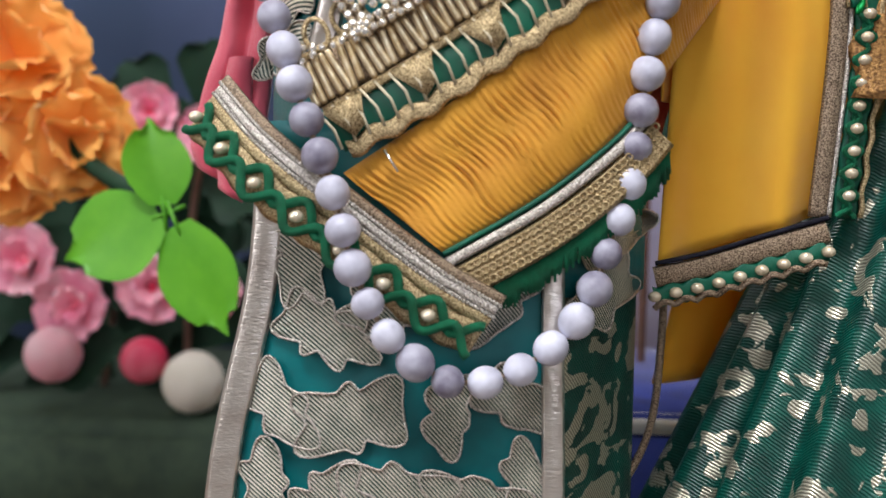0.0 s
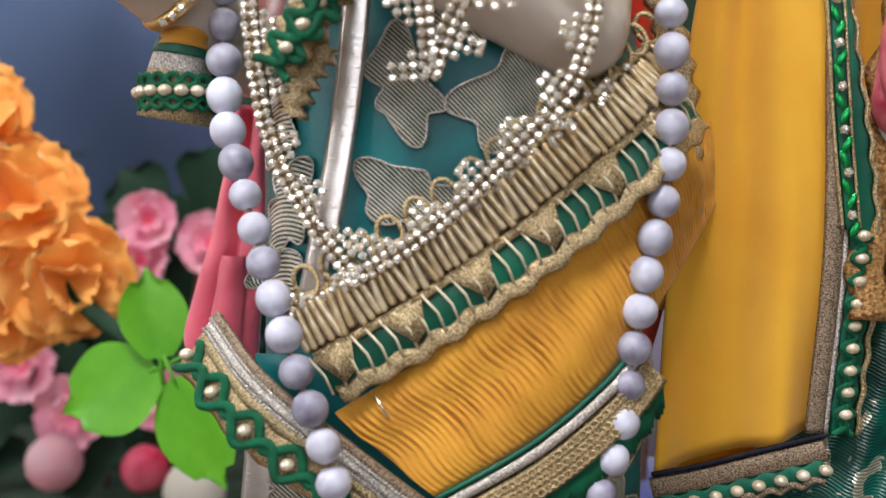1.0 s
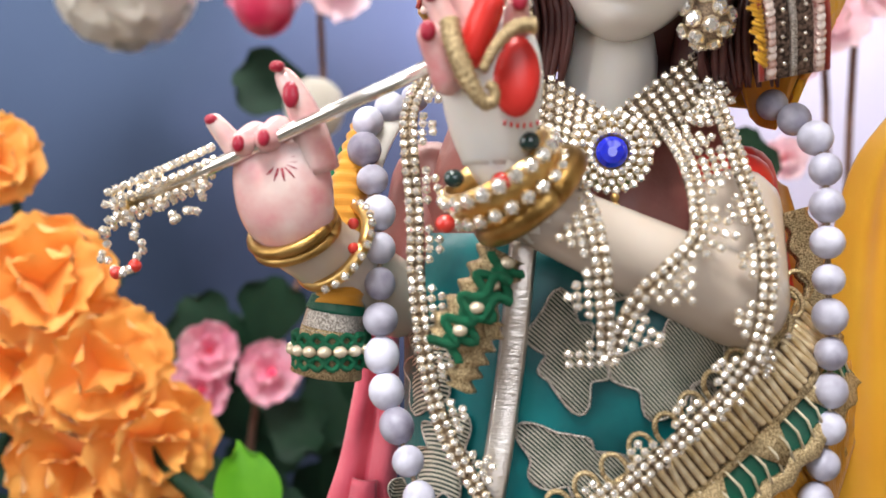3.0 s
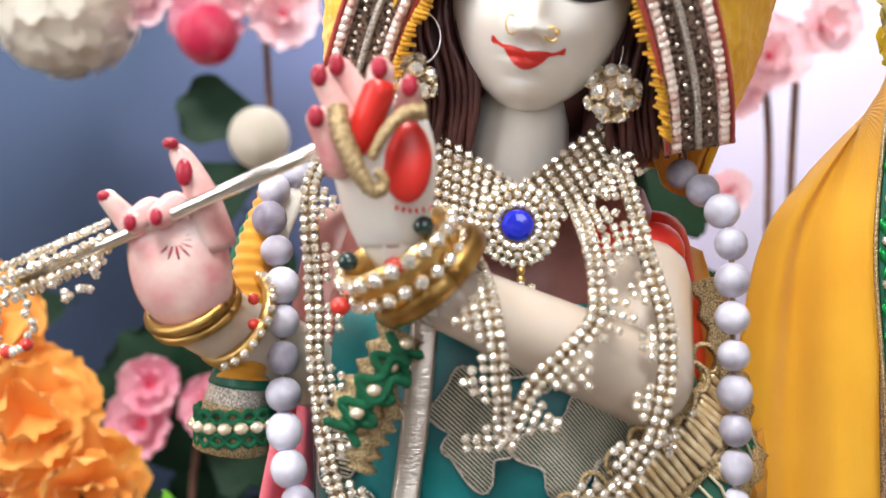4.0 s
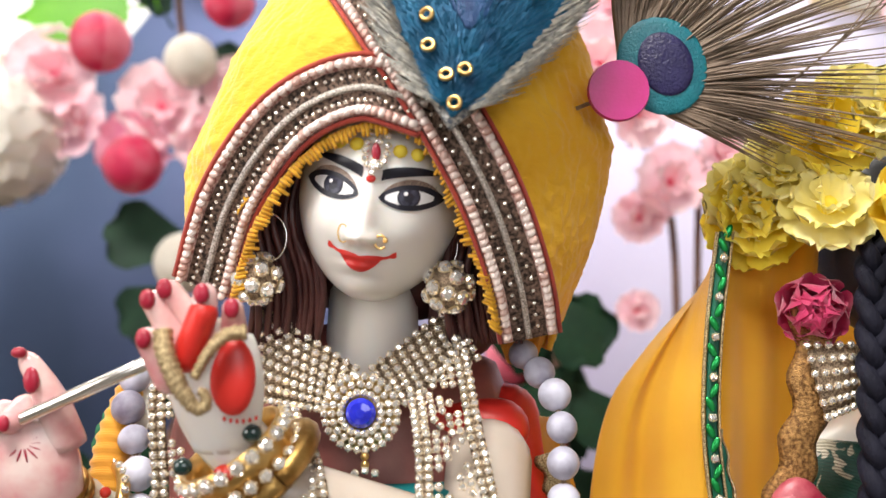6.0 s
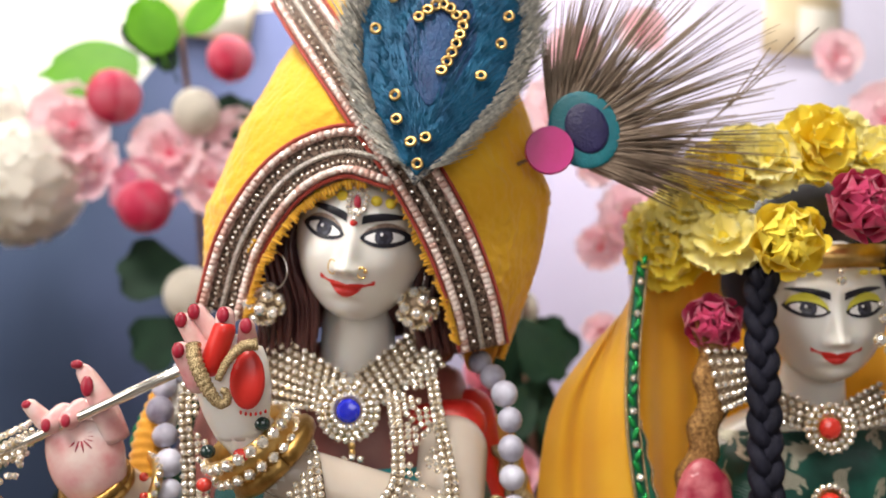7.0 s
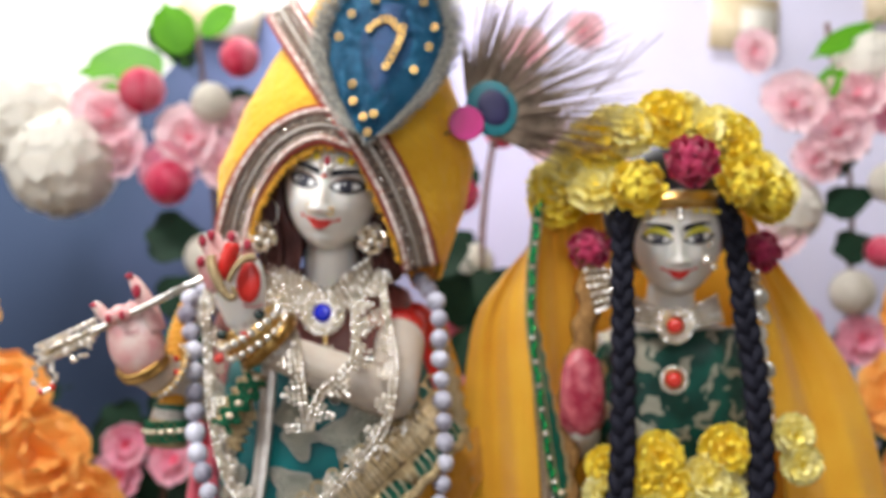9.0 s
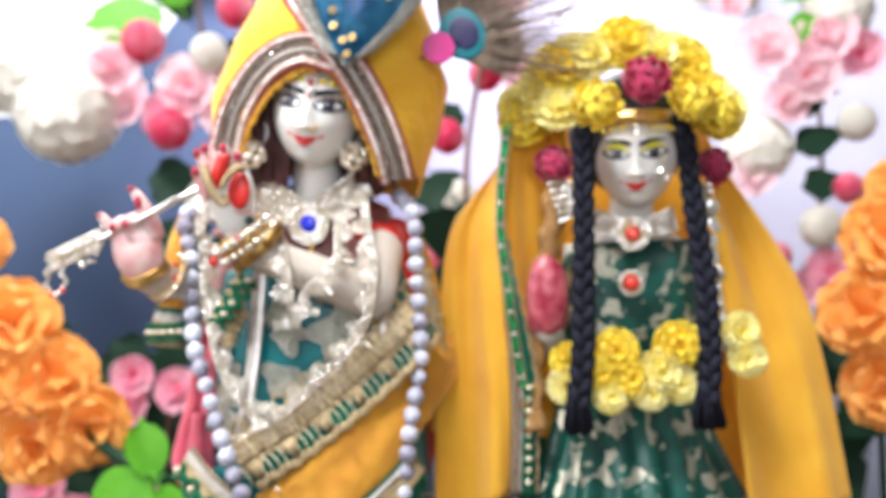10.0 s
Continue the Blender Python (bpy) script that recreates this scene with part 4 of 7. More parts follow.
def robe():
    """Green tunic and skirt with a teal brocade apron, silver ribbons."""
    r = thing("robe", "green and teal brocade robe with silver ribbon edging", "robe")
    bm = bmesh.new()
    rings = [ell(0.008, 0.318, 0.058, 0.060, z, 96, 2.4, 0.02, 11) for z in np.linspace(0.02, 0.24, 14)]
    part("skirt", bm if not loft(bm, rings) else bm, GREEN_BROCADE, r)
    bm = bmesh.new()
    rings = []
    for z in np.linspace(0.225, 0.385, 18):
        rx = 0.063 if z < 0.36 else 0.063 - 0.3 * (z - 0.36)
        rings.append(ell(0.005, 0.315, rx, 0.067 - 0.05 * max(0.0, z - 0.35) * 3, z, 72, 2.6, 0.008, 9))
    loft(bm, rings)
    part("tunic", bm, TEAL_SATIN, r)
    bm = bmesh.new()
    sheet(bm, [(-0.050, 0.2535, 0.275), (-0.050, 0.2535, 0.225), (-0.060, 0.2535, 0.160), (-0.064, 0.255, 0.03)], [(0.036, 0.2535, 0.275), (0.037, 0.252, 0.225), (0.037, 0.250, 0.160), (0.040, 0.250, 0.03)], 40, 30, 0.0012, lambda u, v: 0.007 * math.sin(math.pi * v) + 0.0012 * math.sin(14 * v + 2 * u))
    part("apron", bm, TEAL_SATIN, r, "teal satin apron")
    left_of = lambda z: -0.050 - 0.010 * min(1.3, max(0.0, (0.225 - z) / 0.065))
    across = lambda x, z: min(1.0, max(0.0, (x - left_of(z)) / (0.037 - left_of(z))))
    apron_y = lambda x, z: 0.2518 - 0.0032 * across(x, z) - 0.0072 * math.sin(math.pi * across(x, z))
    tunic_y = lambda x, z: 0.315 - 0.0672 * (1 - min(0.97, abs(x - 0.005) / 0.063) ** 2.6) ** (1 / 2.6)
    rnd = random.Random(5)
    spots = [(apron_y, -0.038, 0.236, 0.011), (apron_y, -0.030, 0.215, 0.012), (apron_y, -0.012, 0.222, 0.010), (apron_y, 0.020, 0.226, 0.011), (apron_y, -0.044, 0.192, 0.011), (apron_y, -0.022, 0.190, 0.014), (apron_y, 0.006, 0.192, 0.009), (apron_y, 0.025, 0.196, 0.010), (apron_y, -0.048, 0.168, 0.010), (apron_y, -0.030, 0.164, 0.012), (apron_y, -0.008, 0.168, 0.013), (apron_y, 0.014, 0.166, 0.012), (apron_y, 0.028, 0.174, 0.008), (apron_y, -0.02, 0.142, 0.013), (apron_y, 0.01, 0.14, 0.013), (apron_y, -0.045, 0.145, 0.012),
             (tunic_y, -0.004, 0.320, 0.0125), (tunic_y, -0.006, 0.352, 0.0120), (tunic_y, 0.026, 0.350, 0.0150), (tunic_y, 0.036, 0.326, 0.0120), (tunic_y, -0.042, 0.318, 0.0110), (tunic_y, -0.046, 0.345, 0.0110), (tunic_y, 0.012, 0.372, 0.0100), (tunic_y, -0.050, 0.298, 0.0100), (tunic_y, 0.050, 0.345, 0.0100), (tunic_y, 0.052, 0.245, 0.0120), (tunic_y, 0.050, 0.225, 0.0110)]
    for f, cx, cz, size in spots:
        size *= 1.12
        lobes, turn, ph = rnd.choice((5, 6, 7)), rnd.uniform(0, 6.28), rnd.uniform(0, 6.28)
        rim = []
        for i in range(64):
            a = 2 * math.pi * i / 64
            q = size * (0.84 + 0.15 * math.sin(lobes * a + ph) + 0.05 * math.sin((lobes + 3) * a)) * (1 + 0.35 * math.cos(2 * (a - turn)))
            x, z = cx + q * math.cos(a), cz + q * math.sin(a)
            rim.append((x, f(x, z) - 0.0009, z))
        bm = bmesh.new()
        rings = []
        for k, u in enumerate((1.0, 0.97, 0.7, 0.4, 0.12)):
            row = []
            for x, y, z in rim:
                px, pz = cx + (x - cx) * u, cz + (z - cz) * u
                row.append((px, f(px, pz) - (0.0002 if k == 0 else 0.0009), pz))
            rings.append(row)
        loft(bm, rings)
        tube(bm, [Vector(p) + Vector((0, -0.0003, 0)) for p in rim + rim[:1]], 0.00042, 5, 1.0, 1)
        part("leaf_motif", bm, [LEAF_THREAD, SILVER_BRAID], r, "woven silver-gold leaf motif")
    for pts, w in (([(-0.0465, 0.2495, 0.265), (-0.0500, 0.2495, 0.225), (-0.0625, 0.2500, 0.160), (-0.066, 0.252, 0.05)], 0.0092), ([(0.0345, 0.2480, 0.250), (0.0355, 0.2465, 0.20), (0.0365, 0.2465, 0.160), (0.038, 0.2475, 0.05)], 0.0066), ([(-0.018, 0.2455, 0.383), (-0.022, 0.2455, 0.345), (-0.027, 0.2425, 0.312), (-0.033, 0.2425, 0.285)], 0.0078)):
        bm = bmesh.new()
        strip(bm, pts, w, 0.0006, 50)
        part("ribbon", bm, SILVER_RIBBON, r, "shiny silver ribbon")
    return r


robe()


# ---- jewellery and trimmings of the first statue ----
def shared(name, bm, mat, smooth=True):
    bmesh.ops.recalc_face_normals(bm, faces=bm.faces)
    me = bpy.data.meshes.new(name)
    bm.to_mesh(me)
    bm.free()
    me.materials.append(mat)
    if smooth:
        me.polygons.foreach_set("use_smooth", [True] * len(me.polygons))
    return me


def sphere_mesh(name, r, mat, u=16, v=10, squash=1.0):
    bm = bmesh.new()
    ball(bm, (0, 0, 0), (r, r, r * squash), 0, u, v)
    return shared(name, bm, mat)


def jitter(deg):
    return pose(0, 0, 0, random.uniform(-deg, deg), random.uniform(0, 90), random.uniform(-deg, deg))


def stones_along(parent, curve, rows=2, pitch=0.0028, size=1.0, motif=0.0, side=1, gap=0.0165):
    """Rows of stones along a curve, with small triangular clusters on one side at even gaps."""
    n = max(2, int(length_of(curve) / pitch))
    C = spline(curve, n)
    for i, p in enumerate(C):
        d = Vector(C[min(i + 1, n)] - C[max(i - 1, 0)]).normalized()
        s = d.cross(Vector((0, -1, 0))).normalized()
        extra = 0
        if motif:
            ph = (i * pitch) % gap
            extra = max(0, int(round((motif - abs(ph - gap / 2) * 1.1) / pitch)))
        for r in range(rows + extra):
            off = (r - (rows - 1) / 2) * pitch * side
            q = Vector(p) + s * off + Vector((random.uniform(-1, 1) * 0.0002, random.uniform(-0.0004, 0.0002), random.uniform(-1, 1) * 0.0002))
            piece("stone", STONE, parent, Matrix.Translation(q) @ jitter(14) @ Matrix.Diagonal((size, size, size, 1)))
    bm = bmesh.new()
    strip(bm, [tuple(p + np.array([0, 0.0012, 0])) for p in C[:: max(1, n // 14)]] + [tuple(C[-1] + np.array([0, 0.0012, 0]))], rows * pitch * 0.9, 0.0006, 50)
    part("setting", bm, BROWN_BRAID, parent, "thin bronze setting")


def panel_of_stones(parent, corners, nu, nv, bulge=0.002):
    tl, tr, br, bl = [np.array(c, float) for c in corners]
    for i in range(nu):
        for j in range(nv):
            u, v = i / (nu - 1), j / (nv - 1)
            p = (tl * (1 - u) + tr * u) * (1 - v) + (bl * (1 - u) + br * u) * v
            p[1] -= bulge * math.sin(math.pi * u) * math.sin(math.pi * v)
            piece("stone", STONE, parent, Matrix.Translation(p) @ jitter(9))
    bm = bmesh.new()
    off = np.array([0, 0.0014, 0])
    sheet(bm, [tuple(tl + off), tuple((tl + bl) / 2 + off), tuple(bl + off)], [tuple(tr + off), tuple((tr + br) / 2 + off), tuple(br + off)], 8, 10, 0.0008, lambda u, v: bulge * math.sin(math.pi * u) * math.sin(math.pi * v))
    part("backing", bm, BROWN_BRAID, parent, "bronze mesh backing")


def gem(parent, name, at, r, mat, halo=((1.55, 14),), drop=0):
    bm = bmesh.new()
    bmesh.ops.create_cone(bm, cap_ends=True, segments=28, radius1=r * halo[-1][0], radius2=r * halo[-1][0], depth=0.001, matrix=Matrix.Translation((at[0], at[1] + 0.0012, at[2])) @ pose(0, 0, 0, 90))
    disc = part("pendant", bm, GOLD, parent, "round stone-set pendant")
    bm = bmesh.new()
    rings = [[(at[0] + q * r * math.cos(a), at[1] + y, at[2] + q * r * math.sin(a)) for a in [2 * math.pi * j / 18 for j in range(18)]] for q, y in ((1, 0.001), (1, -0.0008), (0.72, -0.002), (0.3, -0.0024))]
    loft(bm, rings)
    part(name, bm, mat, disc, name.replace("_", " ") + " in a stone halo", False)
    for q, count in halo:
        for j in range(count):
            a = 2 * math.pi * j / count
            piece("stone", STONE, disc, Matrix.Translation((at[0] + q * r * math.cos(a), at[1] - 0.0002, at[2] + q * r * math.sin(a))) @ jitter(10))


def collar():
    c = thing("collar_necklace", "wide rhinestone collar necklace with a blue gem pendant", "necklace")
    panel_of_stones(c, ((-0.0245, 0.268, 0.4405), (0.0055, 0.265, 0.4215), (0.0010, 0.260, 0.4085), (-0.0225, 0.262, 0.4125)), 11, 8)
    panel_of_stones(c, ((0.0105, 0.265, 0.4215), (0.0350, 0.270, 0.4395), (0.0430, 0.266, 0.4240), (0.0180, 0.260, 0.4095)), 10, 7)
    gem(c, "blue_gem", (0.0075, 0.2585, 0.4085), 0.0046, BLUE_GEM, ((1.35, 18), (1.9, 20), (2.4, 26)))
    bm = bmesh.new()
    for z in (0.3955, 0.3930):
        ball(bm, (0.0085, 0.2585, z), 0.0014, 0, 10, 6)
    part("drop", bm, GOLD, c)
    for dx in (-0.003, 0, 0.003):
        piece("stone", STONE, c, Matrix.Translation((0.0085 + dx, 0.258, 0.3915 - abs(dx) * 0.3)) @ jitter(10))


def long_necklaces():
    a = thing("long_necklace", "long rhinestone necklace hanging over the robe", "necklace")
    stones_along(a, [(-0.046, 0.262, 0.432), (-0.050, 0.246, 0.418), (-0.048, 0.241, 0.390), (-0.047, 0.239, 0.368), (-0.042, 0.238, 0.338), (-0.032, 0.236, 0.318), (-0.018, 0.234, 0.299)], 2, 0.0027, 0.95, 0.0072, -1)
    stones_along(a, [(-0.018, 0.234, 0.299), (0.000, 0.233, 0.310), (0.020, 0.233, 0.328), (0.036, 0.231, 0.345), (0.0425, 0.229, 0.358), (0.0455, 0.234, 0.381), (0.0415, 0.248, 0.404), (0.0385, 0.262, 0.422), (0.036, 0.272, 0.434)], 2, 0.0027, 0.95, 0.0072, -1)
    b = thing("pendant_necklace", "rhinestone necklace with side clusters lying over the forearm", "necklace")
    stones_along(b, [(-0.013, 0.256, 0.409), (-0.004, 0.237, 0.398), (0.000, 0.224, 0.386), (0.002, 0.222, 0.370), (0.003, 0.228, 0.352)], 2, 0.0027, 0.95, 0.0085, 1)
    stones_along(b, [(0.024, 0.258, 0.414), (0.0265, 0.240, 0.402), (0.0265, 0.228, 0.386), (0.018, 0.223, 0.376), (0.010, 0.223, 0.368), (0.004, 0.227, 0.353)], 2, 0.0027, 0.95, 0.0085, -1)


def bead_garland():
    g = thing("bead_garland", "garland of pale lilac-grey stone beads round the statue", "garland")
    path = [(-0.052, 0.285, 0.428), (-0.066, 0.270, 0.417), (-0.0605, 0.260, 0.391), (-0.0585, 0.254, 0.346), (-0.051, 0.246, 0.323), (-0.0365, 0.233, 0.284), (-0.025, 0.230, 0.254), (-0.019, 0.230, 0.233), (-0.009, 0.231, 0.215), (0.008, 0.234, 0.203), (0.027, 0.238, 0.207), (0.043, 0.243, 0.222), (0.050, 0.247, 0.240), (0.056, 0.250, 0.261), (0.061, 0.252, 0.295), (0.068, 0.254, 0.332), (0.0675, 0.255, 0.381), (0.067, 0.261, 0.410), (0.058, 0.278, 0.424)]
    n = int(length_of(path) / 0.0103)
    C = spline(path, n)
    bead = sphere_mesh("bead", 0.0049, LILAC_BEAD, 20, 12)
    for i, p in enumerate(C):
        d = Vector(C[min(i + 1, n)] - C[max(i - 1, 0)])
        q = d.to_track_quat("Z", "Y").to_matrix().to_4x4()
        s = random.uniform(0.92, 1.08)
        piece("bead", bead, g, Matrix.Translation(p) @ q @ Matrix.Diagonal((s, s, s * random.uniform(0.94, 1.1), 1)) @ pose(0, 0, 0, 0, 0, random.uniform(0, 360)))
    bm = bmesh.new()
    tube(bm, C, 0.0008, 6)
    part("string", bm, BROWN_BRAID, g)


def earrings():
    for at, hoop in (((-0.0235, 0.258, 0.4495), 1), ((0.0345, 0.260, 0.4460), -1)):
        e = thing("earring", "round rhinestone cluster earring on a wire hoop", "earring", "earrings of the flute statue")
        bm = bmesh.new()
        ball(bm, at, 0.0068, 0, 16, 10)
        part("ball", bm, BROWN_BRAID, e)
        gold = (1 + math.sqrt(5)) / 2
        for k in range(20):
            y = 1 - 2 * (k + 0.5) / 20
            r = math.sqrt(1 - y * y)
            a = 2 * math.pi * k / gold
            d = Vector((r * math.cos(a), y, r * math.sin(a)))
            if d.y > 0.35:
                continue
            piece("stone", STONE, e, Matrix.Translation(Vector(at) + d * 0.0068) @ (-d).to_track_quat("Y", "Z").to_matrix().to_4x4() @ Matrix.Diagonal((1.95, 1.7, 1.95, 1)))
        bm = bmesh.new()
        c = Vector(at) + Vector((hoop * 0.003, 0.001, 0.0125))
        tube(bm, [c + Vector((0.006 * math.cos(a), 0, 0.0075 * math.sin(a))) for a in np.linspace(-1.4, 3.6, 26)], 0.0004, 6)
        part("hoop", bm, SILVER, e)


def face_ornaments():
    t = thing("forehead_ornament", "drop-shaped rhinestone forehead ornament with yellow dots", "jewel")
    at = lambda x, z, lift: HEAD1 @ Vector((x, head_r(x, z) - lift, z))
    for k in range(12):
        a = 2 * math.pi * k / 12
        r = 0.0044 * (1 + 0.55 * max(0.0, math.sin(a)) ** 3)
        piece("stone", STONE, t, Matrix.Translation(at(r * 0.72 * math.cos(a), 0.0128 + r * math.sin(a), 0.0012)) @ jitter(16) @ Matrix.Diagonal((0.85, 1, 0.85, 1)))
    for z, sc in ((0.0215, 0.8), (0.0070, 0.75), (0.0160, 1.0), (0.0098, 1.0)):
        piece("stone", STONE, t, Matrix.Translation(at(0, z, 0.0010)) @ jitter(8) @ Matrix.Diagonal((sc, sc, sc, 1)))
    bm = bmesh.new()
    ball(bm, at(0, 0.0128, 0.0012), (0.0014, 0.0010, 0.0026), 0, 10, 8)
    part("red_stone", bm, DARK_RED, t, "small dark red stone")
    bm = bmesh.new()
    ball(bm, at(0, 0.0052, 0.0001), (0.0015, 0.0004, 0.0011), 0, 10, 6)
    part("mark", bm, RED_PAINT, t, "red painted mark")
    dot = sphere_mesh("dot", 0.0021, YELLOW_PETAL, 8, 6)
    for x, z in ((-0.0160, 0.0135), (-0.0112, 0.0140), (-0.0062, 0.0142), (0.0064, 0.0142), (0.0112, 0.0140)):
        piece("dot", dot, t, Matrix.Translation(at(x, z, 0.0003)) @ Matrix.Diagonal((1.05, 0.6, 0.95, 1)))
    n = thing("nose_ring", "tiny gold nose ring", "jewel")
    bm = bmesh.new()
    c = HEAD1 @ Vector((0.0058, head_r(0.0050, -0.0118) - 0.0004, -0.0120))
    tube(bm, [c + Vector((0.0016 * math.cos(a), 0, 0.0019 * math.sin(a))) for a in np.linspace(0, 5.6, 18)], 0.0004, 6)
    ball(bm, c + Vector((0.0014, -0.0004, 0.0004)), 0.0008, 0, 8, 6)
    part("ring", bm, GOLD, n)
    n = thing("nose_ring", "thin wire nose ring", "jewel")
    bm = bmesh.new()
    c = HEAD1 @ Vector((-0.0052, head_r(-0.0048, -0.0116) - 0.0002, -0.0114))
    tube(bm, [c + Vector((0.0014 * math.cos(a), 0, 0.0026 * math.sin(a))) for a in np.linspace(0.8, 5.4, 18)], 0.00025, 6)
    part("ring", bm, GOLD, n)


def torus(bm, centre, axis, R, r, squash=1.0, n=40, seg=10, arc=(0, 2 * math.pi)):
    q = Vector(axis).to_track_quat("Z", "Y").to_matrix()
    pts = [Vector(centre) + q @ Vector((R * math.cos(a), R * squash * math.sin(a), 0)) for a in np.linspace(arc[0], arc[1], n)]
    tube(bm, pts, r, seg)


def bracelets():
    b = thing("bracelet", "gold bracelet set with clear, red and dark green stones", "bracelet")
    axis = Vector((-0.50, -0.28, 0.82))
    q = axis.to_track_quat("Z", "Y").to_matrix()
    c = Vector((-0.0235, 0.2335, 0.4000))
    bm = bmesh.new()
    rings = []
    for a in np.linspace(0, 2 * math.pi, 48, endpoint=False):
        d = Vector((math.cos(a), math.sin(a), 0))
        rings.append([c + q @ (d * R + Vector((0, 0, h))) for R, h in ((0.0150, -0.005), (0.0160, -0.005), (0.0160, 0.005), (0.0150, 0.005))])
    loft(bm, rings + [rings[0]], True, False)
    part("band", bm, GOLD, b)
    big = {0: BLACK_GEM, 5: RED_GEM, 10: BLACK_GEM, 15: RED_GEM}
    for k in range(22):
        a = 2 * math.pi * k / 22
        d = q @ Vector((math.cos(a), math.sin(a), 0))
        if d.y > 0.4:
            continue
        for h, s in ((0.0030, 1.75), (-0.0034, 1.55)):
            piece("stone", STONE, b, Matrix.Translation(c + d * 0.0166 + axis.normalized() * h) @ (-d).to_track_quat("Y", "Z").to_matrix().to_4x4() @ Matrix.Diagonal((s, s, s, 1)))
    for x, y, z, mat, nm in ((-0.0362, 0.2225, 0.3995, BLACK_GEM, "dark_green_gem"), (-0.0240, 0.2175, 0.3985, RED_GEM, "red_gem"), (-0.0170, 0.2190, 0.4085, BLACK_GEM, "dark_green_gem"), (-0.0385, 0.2260, 0.3880, RED_GEM, "red_gem")):
        bm = bmesh.new()
        ball(bm, (x, y, z), (0.0027, 0.0018, 0.0024), 0, 14, 8)
        part(nm, bm, mat, b, nm.replace("_", " "))
    g = thing("bangle", "thick worn gold bangle on the forearm", "bangle")
    bm = bmesh.new()
    torus(bm, (-0.0165, 0.2375, 0.3955), (-0.62, -0.25, 0.70), 0.0150, 0.0036)
    part("ring", bm, BRASS, g)
    g = thing("bangle", "thin gold bangles on the raised wrist", "bangle")
    for c2, r in (((-0.0835, 0.247, 0.3870), 0.0018), ((-0.0822, 0.2485, 0.3845), 0.0016)):
        bm = bmesh.new()
        torus(bm, c2, (-0.25, -0.55, 0.8), 0.0118, r)
        part("ring", bm, BRASS, g)
    g = thing("bracelet", "gold bracelet with small stones on the far wrist", "bracelet")
    bm = bmesh.new()
    torus(bm, (-0.0735, 0.2580, 0.3815), (-0.55, -0.65, 0.5), 0.0132, 0.0020)
    part("band", bm, GOLD, g)
    for k in range(14):
        a = -1.2 + 0.25 * k
        qq = Vector((-0.55, -0.65, 0.5)).to_track_quat("Z", "Y").to_matrix()
        piece("stone", STONE, g, Matrix.Translation(Vector((-0.0735, 0.2560, 0.3815)) + qq @ Vector((0.0150 * math.cos(a), 0.0150 * math.sin(a), 0))) @ jitter(20))
    for z in (0.388, 0.381):
        bm = bmesh.new()
        ball(bm, (-0.0660, 0.2480, z), 0.0017, 0, 10, 6)
        part("red_gem", bm, RED_GEM, g, "red gem")
    h = thing("hand_ornament", "curled gold bead ornament in the palm", "jewel")
    bm = bmesh.new()
    C = spline([(-0.0362, 0.2060, 0.4360), (-0.0352, 0.2045, 0.4305), (-0.0318, 0.2050, 0.4220), (-0.0282, 0.2060, 0.4168), (-0.0258, 0.2065, 0.4172), (-0.0258, 0.2060, 0.4200), (-0.0274, 0.2055, 0.4210)], 48)
    tube(bm, C, [(0.0025 if i < 22 else 0.0025 - 0.0013 * (i - 22) / 26) * (1 + 0.10 * math.sin(i * 2.1)) for i in range(49)], 10)
    C = spline([(-0.0160, 0.2085, 0.4352), (-0.0208, 0.2070, 0.4345), (-0.0252, 0.2060, 0.4300), (-0.0285, 0.2058, 0.4240)], 24)
    tube(bm, C, [(0.0021 - 0.0009 * i / 24) * (1 + 0.12 * math.sin(i * 2.3)) for i in range(25)], 10)
    part("ornament", bm, GOLD_LACE, h)


